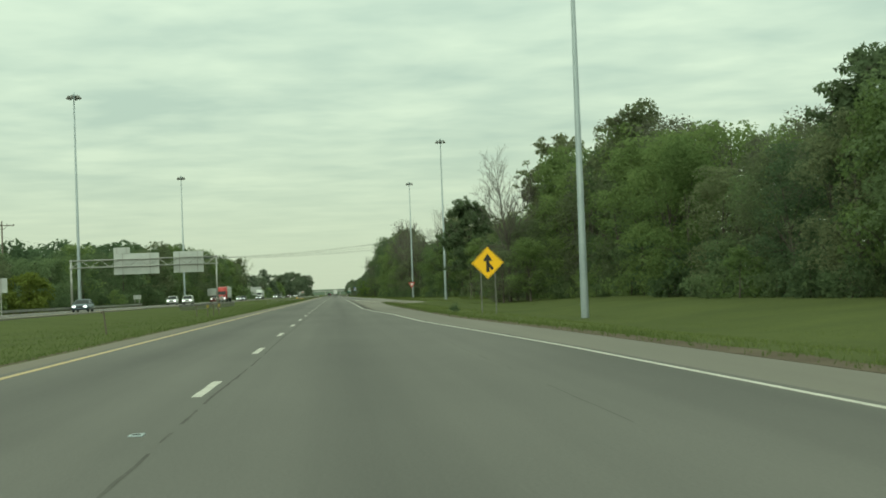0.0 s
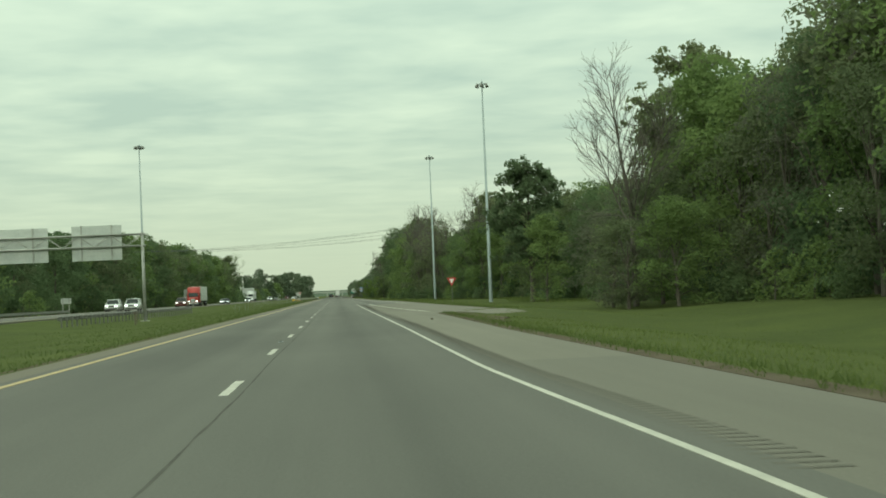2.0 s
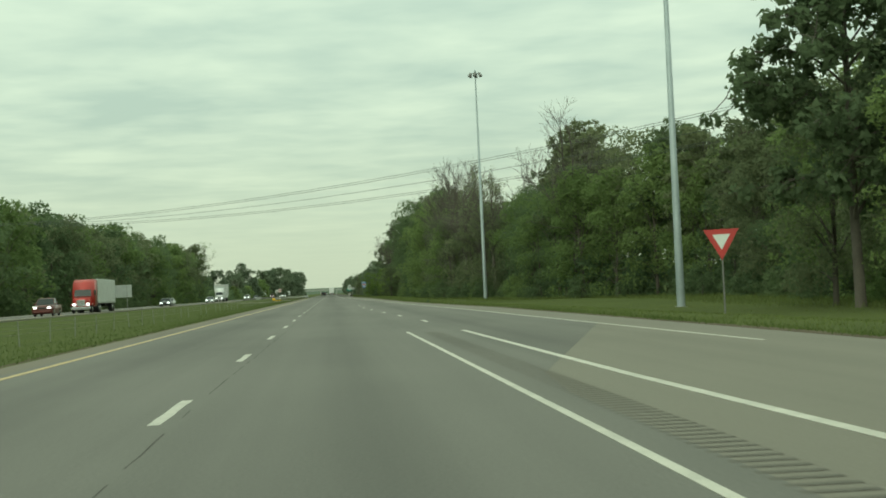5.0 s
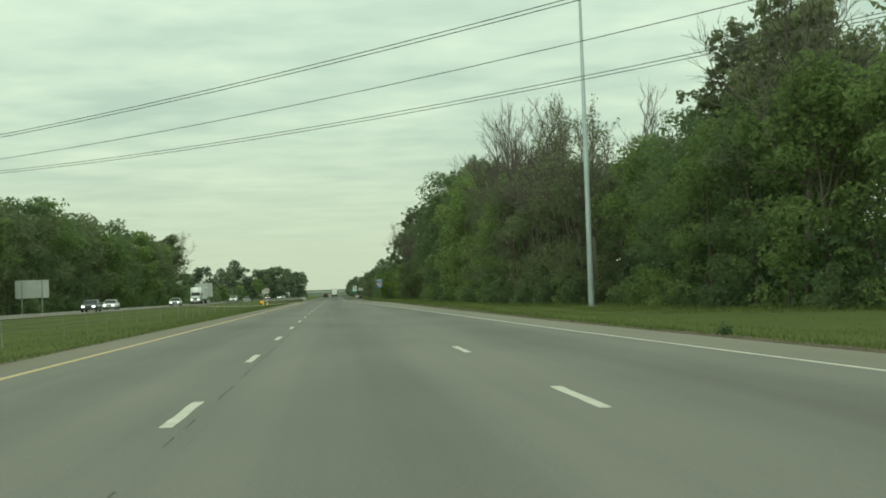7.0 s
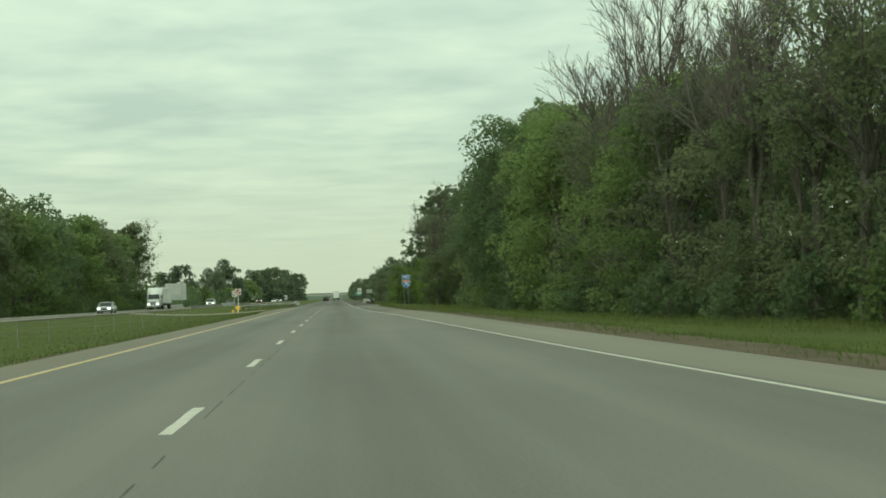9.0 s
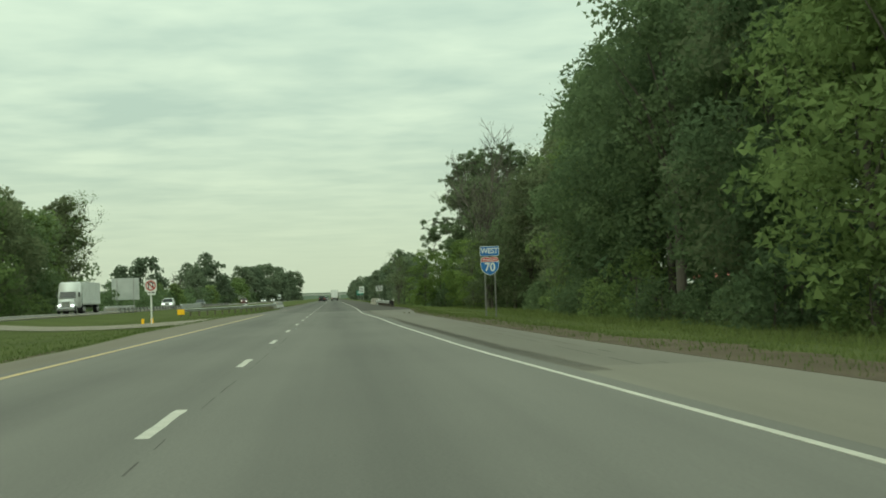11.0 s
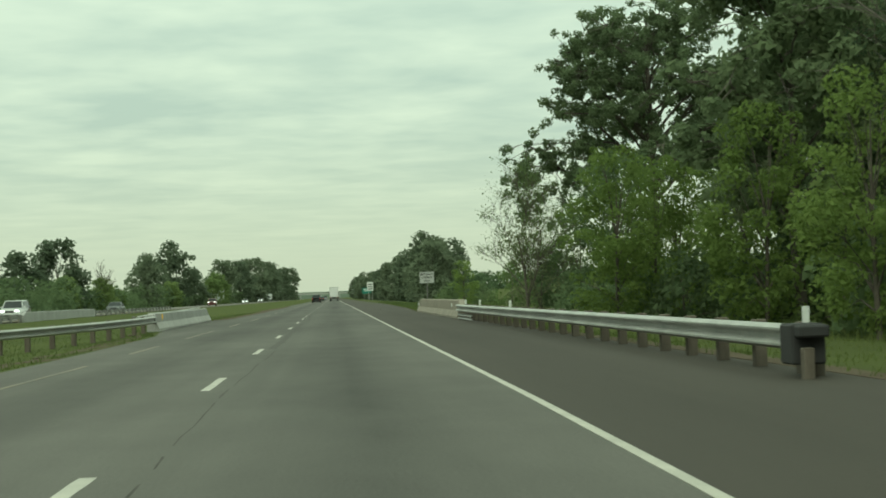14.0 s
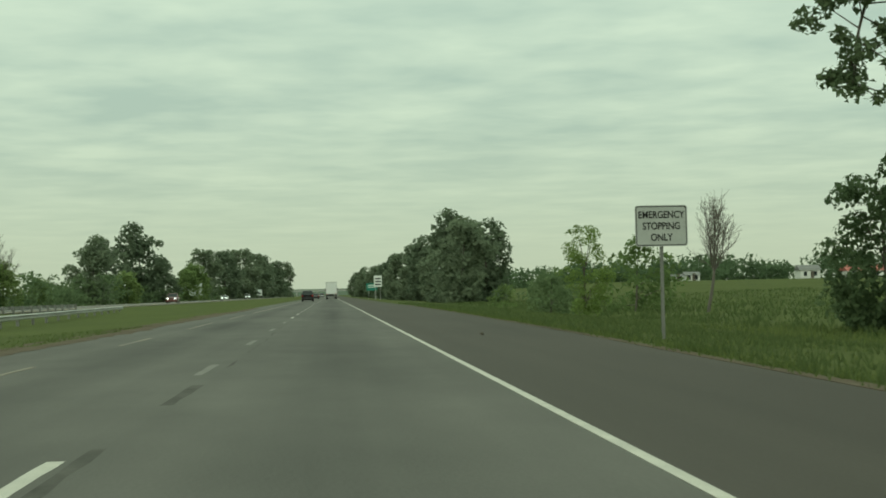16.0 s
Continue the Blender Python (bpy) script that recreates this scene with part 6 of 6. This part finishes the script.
woods("roadside_scrub", "low green scrub along the far side of the road", [(-35 - rnd.uniform(0, 9), 652 + i * 5.5, rnd.uniform(2.8, 5.8), 3.6) for i in range(110)], 55, 0.5, LEAF_DEEP, 22, 16)
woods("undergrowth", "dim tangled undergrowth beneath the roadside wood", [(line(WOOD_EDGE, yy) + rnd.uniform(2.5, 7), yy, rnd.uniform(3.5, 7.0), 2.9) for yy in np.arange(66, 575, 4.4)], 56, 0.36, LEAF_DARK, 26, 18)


# ---- vehicles ----
def loft(bm, low, high):
    """A closed body between two outlines with the same number of points."""
    u = [bm.verts.new(p) for p in low]
    v = [bm.verts.new(p) for p in high]
    k = len(u)
    for i in range(k):
        bm.faces.new((u[i], u[(i + 1) % k], v[(i + 1) % k], v[i]))
    bm.faces.new(u[::-1])
    bm.faces.new(v)
    bmesh.ops.recalc_face_normals(bm, faces=bm.faces)
    return bm


def wheel(parent, x, y, r, w, name="wheel"):
    bm = bmesh.new()
    tube(bm, [(x - w / 2, y, r), (x - w * 0.4, y, r), (x + w * 0.4, y, r), (x + w / 2, y, r)], [r * 0.86, r, r, r * 0.86], 18)
    ob = part(name, bm, RUBBER, parent)
    s = 1 if x > 0 else -1
    part("rim", tube(bmesh.new(), [(x + s * w * 0.3, y, r), (x + s * w * 0.53, y, r)], [r * 0.62, r * 0.55], 14), CHROME, ob)
    return ob


PROFILES = {
    "sedan": dict(L=4.15, W=1.58, belt=0.78, roof=1.24, cabin=(-0.75, -0.25, 0.95, 1.55), hood=0.74, tail=0.80, wheel=0.285, axles=(-1.30, 1.25)),
    "suv": dict(L=4.15, W=1.65, belt=0.93, roof=1.52, cabin=(-0.95, -0.45, 1.75, 2.0), hood=0.90, tail=0.93, wheel=0.325, axles=(-1.25, 1.25)),
    "pickup": dict(L=4.85, W=1.70, belt=0.96, roof=1.55, cabin=(-1.0, -0.5, 0.70, 0.85), hood=0.93, tail=0.93, wheel=0.34, axles=(-1.5, 1.45)),
}


def car(kind, x, y, z, body_paint, label, toward=True, lit=True):
    """A road car; toward: it drives down towards -y."""
    p = PROFILES[kind]
    t = thing("car" if kind == "sedan" else "pickup_truck" if kind == "pickup" else "sport_utility_car", label, "car", (x, y, z), 0 if toward else 180)
    L, W = p["L"], p["W"]
    f, r = -L / 2, L / 2
    side = [(f + 0.02, 0.24), (f, 0.48), (f + 0.10, p["hood"] - 0.10), (f + 0.35, p["hood"] - 0.02), (p["cabin"][0], p["belt"]), (p["cabin"][3], p["belt"]), (r - 0.12, p["tail"]), (r, 0.52), (r - 0.03, 0.26), (r - 0.3, 0.18), (f + 0.3, 0.18)]
    bm = prism(bmesh.new(), side, -W / 2, W / 2, True)
    bmesh.ops.bevel(bm, geom=[e for e in bm.edges], offset=0.055, segments=2, affect="EDGES")
    part("body", bm, body_paint, t, smooth=True)
    a, b, c, d = p["cabin"]
    z0, z1, w0, w1 = p["belt"] - 0.03, p["roof"] - 0.05, W / 2 - 0.05, W / 2 - 0.20
    bm = loft(bmesh.new(), [(-w0, a, z0), (w0, a, z0), (w0, d, z0), (-w0, d, z0)], [(-w1, b, z1), (w1, b, z1), (w1, c, z1), (-w1, c, z1)])
    part("windows", bm, CAR_GLASS, t, "dark glass cabin windows").name = "glazing"
    bm = loft(bmesh.new(), [(-w1 - 0.02, b - 0.02, z1 - 0.005), (w1 + 0.02, b - 0.02, z1 - 0.005), (w1 + 0.02, c + 0.02, z1 - 0.005), (-w1 - 0.02, c + 0.02, z1 - 0.005)], [(-w1 + 0.1, b + 0.12, p["roof"]), (w1 - 0.1, b + 0.12, p["roof"]), (w1 - 0.1, c - 0.1, p["roof"]), (-w1 + 0.1, c - 0.1, p["roof"])])
    part("roof", bm, body_paint, t)
    for s in (-1, 1):
        for q0, q1 in (((w0 + 0.005, a), (w1 + 0.012, b)), ((w0 + 0.005, d), (w1 + 0.012, c))):
            part("pillar", tube(bmesh.new(), [(s * q0[0], q0[1], z0), (s * q1[0], q1[1], z1)], [0.035, 0.03], 6), body_paint, t)
        for ya in p["axles"]:
            wheel(t, s * (W / 2 - 0.09), ya, p["wheel"], 0.2)
        part("headlight", boxes(((s * (W / 2 - 0.26), f + 0.035, p["hood"] - 0.20), (0.32, 0.09, 0.13)), bevel=0.02), HEADLIGHT if lit and toward else CHROME, t)
        part("tail_light", boxes(((s * (W / 2 - 0.16), r - 0.03, p["tail"] - 0.16), (0.2, 0.08, 0.2)), bevel=0.02), TAILLIGHT, t)
        part("mirror", boxes(((s * (W / 2 + 0.06), a + 0.25, p["belt"] + 0.08), (0.16, 0.08, 0.12)), bevel=0.02), body_paint, t)
    part("grille", boxes(((0, f + 0.02, p["hood"] - 0.24), (W * 0.42, 0.06, 0.16)), bevel=0.02), RUBBER, t)
    part("bumper", boxes(((0, f + 0.01, 0.36), (W * 0.86, 0.10, 0.13)), bevel=0.03), RUBBER if kind == "suv" else body_paint, t)
    part("rear_bumper", boxes(((0, r - 0.01, 0.38), (W * 0.86, 0.10, 0.13)), bevel=0.03), RUBBER, t)
    if kind == "pickup":
        part("bed", boxes(((0, 1.6, p["belt"] - 0.02), (W - 0.28, 1.4, 0.03))), RUBBER, t)
    return t


def semi_truck(x, y, z, cab_paint, label, toward=True, box_paint=None):
    """A tractor with a long box trailer; its nose is at y."""
    t = thing("semi_truck", label, "truck", (x, y, z), 0 if toward else 180)
    W = 2.1
    hood = [(0.0, 0.55), (0.0, 1.15), (0.12, 1.45), (1.35, 1.62), (1.35, 0.55)]
    bm = prism(bmesh.new(), hood, -0.78, 0.78, True)
    bmesh.ops.bevel(bm, geom=[e for e in bm.edges], offset=0.08, segments=2, affect="EDGES")
    part("hood", bm, cab_paint, t, smooth=True)
    cab = [(1.3, 0.6), (1.3, 1.6), (1.6, 2.35), (1.95, 2.95), (2.6, 3.35), (4.0, 3.35), (4.0, 0.6)]
    bm = prism(bmesh.new(), cab, -W / 2 + 0.02, W / 2 - 0.02, True)
    bmesh.ops.bevel(bm, geom=[e for e in bm.edges], offset=0.10, segments=2, affect="EDGES")
    part("cab", bm, cab_paint, t, smooth=True)
    bm = bmesh.new()
    q = [bm.verts.new(v) for v in ((-0.86, 1.255, 1.66), (0.86, 1.255, 1.66), (0.80, 1.545, 2.33), (-0.80, 1.545, 2.33))]
    bm.faces.new(q)
    part("windshield", bm, CAR_GLASS, t)
    for s in (-1, 1):
        part("side_window", boxes(((s * (W / 2 - 0.015), 1.95, 1.98), (0.02, 0.6, 0.55))), CAR_GLASS, t)
        part("headlight", boxes(((s * 0.66, 0.05, 0.86), (0.3, 0.14, 0.22)), bevel=0.03), HEADLIGHT if toward else CHROME, t)
        part("mirror", boxes(((s * 1.22, 1.5, 2.0), (0.1, 0.12, 0.5)), bevel=0.02), RUBBER, t)
        part("fender", boxes(((s * 0.86, 0.75, 0.85), (0.34, 1.0, 0.2)), bevel=0.06), cab_paint, t)
        part("exhaust_stack", tube(bmesh.new(), [(s * 0.95, 4.12, 0.9), (s * 0.95, 4.12, 3.3)], [0.06, 0.06], 8), CHROME, t)
        for ya in (0.8, 4.6, 5.6, 14.2, 15.2):
            wheel(t, s * 0.86, ya, 0.43, 0.28 if ya < 1 else 0.45)
    part("grille", boxes(((0, 0.0, 1.0), (0.82, 0.08, 0.62)), bevel=0.03), CHROME, t, "bright chrome grille")
    part("bumper", boxes(((0, 0.02, 0.48), (1.9, 0.22, 0.3)), bevel=0.04), CHROME, t)
    part("chassis", boxes(((0, 4.6, 0.72), (0.8, 5.0, 0.22))), RUBBER, t)
    part("bogie", boxes(((0, 14.5, 0.75), (0.9, 3.0, 0.3))), RUBBER, t)
    trailer = part("trailer", boxes(((0, 10.35, 2.18), (2.18, 12.1, 2.4)), bevel=0.03), box_paint or TRAILER_WHITE, t, "long white box trailer")
    for s in (-1, 1):
        part("side_rail", boxes(((s * 1.095, 10.35, 0.98), (0.03, 12.1, 0.14))), GALV, trailer)
        part("rear_door", boxes(((s * 0.53, 16.42, 2.18), (1.0, 0.04, 2.25)), bevel=0.01), box_paint or TRAILER_WHITE, trailer)
        part("tail_light", boxes(((s * 0.85, 16.43, 0.95), (0.3, 0.05, 0.1))), TAILLIGHT, trailer)
    part("rear_frame", boxes(((-1.06, 16.41, 2.18), (0.07, 0.06, 2.4)), ((1.06, 16.41, 2.18), (0.07, 0.06, 2.4)), ((0, 16.41, 3.35), (2.18, 0.06, 0.07))), GALV, trailer)
    part("underride_guard", boxes(((0, 16.3, 0.5), (1.8, 0.08, 0.1)), ((-0.5, 16.3, 0.72), (0.08, 0.08, 0.5)), ((0.5, 16.3, 0.72), (0.08, 0.08, 0.5))), GALV, trailer)
    for k in range(12):
        for s in (-1, 1):
            part("seam", boxes(((s * 1.092, 4.8 + k * 1.0, 2.2), (0.012, 0.03, 2.2))), GALV, trailer)
    return t


P_WHITE, P_RED, P_SILVER = paint("white_car_paint", (0.58, 0.59, 0.57)), paint("red_paint", (0.36, 0.03, 0.025)), paint("silver_paint", (0.33, 0.35, 0.35))
P_DARK, P_BLACK, P_MAROON, P_BLUE = paint("dark_grey_paint", (0.06, 0.065, 0.065)), paint("black_paint", (0.015, 0.015, 0.017)), paint("maroon_paint", (0.11, 0.03, 0.025)), paint("slate_blue_paint", (0.09, 0.12, 0.15))
IN_LANE, OUT_LANE = -23.3, -26.5
car("sedan", IN_LANE, 155, OPP_Z, P_BLUE, "dark slate blue sedan on the other carriageway")
car("suv", IN_LANE, 262, OPP_Z, P_WHITE, "white sport utility car with lit headlights")
car("suv", OUT_LANE, 268, OPP_Z, P_WHITE, "white sport utility car in the outer lane")
car("pickup", IN_LANE, 320, OPP_Z, P_MAROON, "dark red pickup truck with lit headlights")
semi_truck(IN_LANE, 338, OPP_Z, P_RED, "red semi truck with long white box trailer")
car("sedan", IN_LANE, 416, OPP_Z, P_DARK, "dark grey sedan with lit headlights")
car("sedan", OUT_LANE, 452, OPP_Z, P_WHITE, "white sedan on the other carriageway")
car("sedan", IN_LANE, 499, OPP_Z, P_SILVER, "silver sedan with lit headlights")
semi_truck(OUT_LANE, 568, OPP_Z, P_WHITE, "white semi truck with a grey-white box trailer")
car("suv", IN_LANE, 637, OPP_Z, P_WHITE, "white sport utility car near the bridge")
car("sedan", IN_LANE, 692, OPP_Z, P_DARK, "dark grey unlit sedan beyond the bridge", lit=False)
car("pickup", IN_LANE, 832, OPP_Z, P_MAROON, "dark red pickup truck beyond the median")
car("sedan", IN_LANE, 950, OPP_Z, P_WHITE, "distant white sedan with lit headlights")
car("suv", OUT_LANE, 1110, OPP_Z, P_WHITE, "distant white sport utility car")
semi_truck(OUT_LANE, 1180, OPP_Z, P_WHITE, "distant white semi truck coming along the road")
car("suv", -1.6, 800, 0, P_BLACK, "black sport utility car driving ahead", toward=False)
car("sedan", -1.6, 905, 0, P_DARK, "dark sedan far ahead in the passing lane", toward=False)
semi_truck(1.75, 905, 0, P_WHITE, "semi truck far ahead with a white box trailer", toward=False)
car("pickup", -1.6, 1150, 0, P_SILVER, "distant silver pickup truck ahead", toward=False)

# ---- far away ----
FOREST = mat("far_hill_woods", (0.045, 0.065, 0.045), (0.07, 0.095, 0.06), 0.01, 0.06, 0.95)
OV = thing("overpass", "distant grey concrete road bridge over the motorway", "bridge", (0, 2300, 0))
part("deck", boxes(((0, 0, 5.3), (150, 9, 1.0))), CONCRETE_GREY, OV)
part("parapet", boxes(((0, -4.4, 6.1), (150, 0.3, 0.7))), CONCRETE_GREY, OV)
for x in (-36, -12.5, 9.5):
    part("pier", boxes(((x, 0, 2.4), (1.2, 7, 5.0)), bevel=0.1), CONCRETE_GREY, OV)
bm = bmesh.new()
for s in (-1, 1):
    loft(bm, [(s * 75, -12, -1), (s * 75, 12, -1), (s * 420, 12, -1), (s * 420, -12, -1)], [(s * 62, -5, 5.6), (s * 62, 5, 5.6), (s * 400, 5, 0.4), (s * 400, -5, 0.4)])
part("embankment", bm, FOREST, OV, "grassy embankments at both ends")

bm = bmesh.new()
last = None
for i in range(121):
    x = -3000 + i * 50
    h = 13 + 7 * noise.noise(Vector((x * 0.0016, 0, 5))) + 3 * noise.noise(Vector((x * 0.011, 2, 5)))
    now = [bm.verts.new((x, 3700, -2)), bm.verts.new((x, 3760, h)), bm.verts.new((x, 4100, -2))]
    if last:
        for k in range(2):
            bm.faces.new((last[k], now[k], now[k + 1], last[k + 1]))
    last = now
solid("hills", bm, FOREST, "low wooded hills on the horizon", "hills", kind="structure")


def house(x, y, w, d, h, roof_h, wall, roof, label, rz=0, name="farmhouse"):
    z = ground_z(x, y)
    t = thing(name, label, "building", (x, y, z), rz)
    part("wall", boxes(((0, 0, h / 2 - 0.3), (w, d, h + 0.6))), wall, t)
    bm = prism(bmesh.new(), [(-d / 2 - 0.3, h - 0.05), (d / 2 + 0.3, h - 0.05), (0, h + roof_h)], -w / 2 - 0.3, w / 2 + 0.3, True)
    part("roof", bm, roof, t)
    k = max(2, int(w / 3))
    for i in range(k):
        px = -w / 2 + w * (i + 0.5) / k
        p = part("window", boxes(((px, -d / 2 - 0.02, h * 0.55), (0.9, 0.06, 1.2))), CAR_GLASS, t)
        part("sill", boxes(((px, -d / 2 - 0.06, h * 0.55 - 0.65), (1.1, 0.14, 0.08))), SIGN_WHITE, p)
    part("door", boxes(((w * 0.1, -d / 2 - 0.02, 1.0), (0.95, 0.06, 2.0))), WOOD_POST, t)


SIDING = mat("white_siding", (0.62, 0.62, 0.59), (0.52, 0.52, 0.5), 0.5, 5, 0.7, stretch_by=(0.2, 0.2, 8))
ROOF_RED = mat("red_metal_roof", (0.30, 0.075, 0.05), (0.24, 0.06, 0.045), 0.5, 5, 0.6)
ROOF_GREY = mat("grey_shingle_roof", (0.17, 0.17, 0.16), (0.12, 0.12, 0.115), 1, 8, 0.9)
house(133, 1000, 5.6, 5, 2.3, 1.4, SIDING, ROOF_GREY, "distant white farmhouse with a grey roof")
house(149, 985, 22, 7, 1.7, 1.5, SIDING, ROOF_RED, "distant white barn with a red roof", name="barn")
house(96, 1000, 3.4, 4, 1.2, 0.6, SIDING, ROOF_GREY, "small white farm building far across the field", name="shed")
house(101, 1003, 4, 4, 1.6, 0.9, SIDING, ROOF_GREY, "small white outbuilding far across the field", name="shed")
house(-62, 812, 9, 7, 3.0, 2.2, SIDING, ROOF_GREY, "white farmhouse half hidden behind trees")

# ---- grass and weeds ----


def blades(name, label, places, seed, low, high, width=0.012, material=BLADE):
    rng = np.random.default_rng(seed)
    base = np.array(places)
    n = len(base)
    h = rng.uniform(low, high, (n, 1))
    a = rng.random(n) * math.tau
    side = np.stack([np.cos(a), np.sin(a), np.zeros(n)], 1) * width * rng.uniform(0.7, 1.6, (n, 1))
    tip = base + np.concatenate([rng.normal(size=(n, 2)) * h * 0.35, h], 1)
    v = np.stack([base - side, base + side, tip], 1).reshape(-1)
    me = bpy.data.meshes.new(name)
    me.vertices.add(n * 3)
    me.vertices.foreach_set("co", v)
    me.loops.add(n * 3)
    me.loops.foreach_set("vertex_index", np.arange(n * 3, dtype=np.int32))
    me.polygons.add(n)
    me.polygons.foreach_set("loop_start", np.arange(0, n * 3, 3, dtype=np.int32))
    me.update(calc_edges=True)
    me.materials.append(material)
    return solid(name, me, None, label, "grass", kind="stuff")


rnd = random.Random(99)


def scatter(n, y0, y1, near, far, power=1.5, clump=0.5):
    out = []
    while len(out) < n:
        y = rnd.uniform(y0, y1)
        a, b = near(y), far(y)
        x = a + (b - a) * rnd.random() ** power
        if noise.noise(Vector((x * 0.5, y * 0.5, 1))) + 0.5 < clump * rnd.random():
            continue
        out.append((x, y, ground_z(x, y) - 0.01))
    return out


blades("verge_grass", "fresh green grass blades on the verge", scatter(105000, 10, 690, lambda y: line(PAVED, y) + 0.15 + line(DIRT_W, y) * 0.85, lambda y: line(PAVED, y) + 14, 2.0, 0.3), 61, 0.04, 0.11, 0.011)
blades("median_grass", "green grass blades in the median", scatter(66000, 20, 640, lambda y: line(LEFT_PAVED, y) - 0.25, lambda y: line(LEFT_PAVED, y) - 10, 1.8, 0.3), 62, 0.04, 0.10, 0.011)
blades("tall_grass", "tall rank grass at the foot of the wood", scatter(46000, 225, 640, lambda y: line(WOOD_EDGE, y) + 1.5, lambda y: max(line(WOOD_EDGE, y) - 5.5, line(PAVED, y) + 2.6), 1.6, 0.3), 63, 0.12, 0.38, 0.016)

blades("edge_tufts", "ragged grass tufts creeping over the dirt beside the paving", scatter(26000, 10, 690, lambda y: line(PAVED, y) + 0.01, lambda y: line(PAVED, y) + line(DIRT_W, y) + 0.35, 0.8, 1.5), 64, 0.05, 0.15, 0.012)

blades("rough_grass", "rank dark green grass on the verge beyond the bridge", scatter(26000, 594, 720, lambda y: line(PAVED, y) + 0.35, lambda y: line(PAVED, y) + 12, 1.5, 0.4), 65, 0.06, 0.19, 0.018, RANK_BLADE)
blades("field_growth", "tall uneven growth in the field beyond the bridge", scatter(16000, 625, 800, lambda y: line(PAVED, y) + 10, lambda y: line(PAVED, y) + 60, 1.3, 0.9), 66, 0.12, 0.42, 0.05, RANK_BLADE)


def weed(x, y, s):
    z = ground_z(x, y)
    rng = np.random.default_rng(int(x * 10 + y))
    pos = rng.normal(size=(160, 3)) * np.array([0.16, 0.16, 0.14]) * s + np.array([0, 0, 0.22 * s])
    t = thing("weed", "dark bushy weed in the mown verge", "plant", (x, y, z), group="weeds in the verge")
    part("foliage", quads_mesh("foliage", pos, 0.11 * s, rng, LEAF_DARK), None, t)
    part("stem", tube(bmesh.new(), [(0, 0, -0.05), (0.02, 0, 0.3 * s)], [0.012, 0.006], 5), BARK, t)


for x, y, s in ((6.9, 74.8, 0.72), (7.6, 284, 0.4)):
    weed(x, y, s)
for x, y in ((4.35, 128.0), (5.2, 486.0), (5.0, 487.0), (4.6, 620)):
    solid("stone", boxes(((0, 0, 0.02), (0.09, 0.07, 0.06)), bevel=0.02), WOOD_POST, "small dark stone lying on the shoulder", "stone", at=(x, y, 0), rz=rnd.uniform(0, 90))
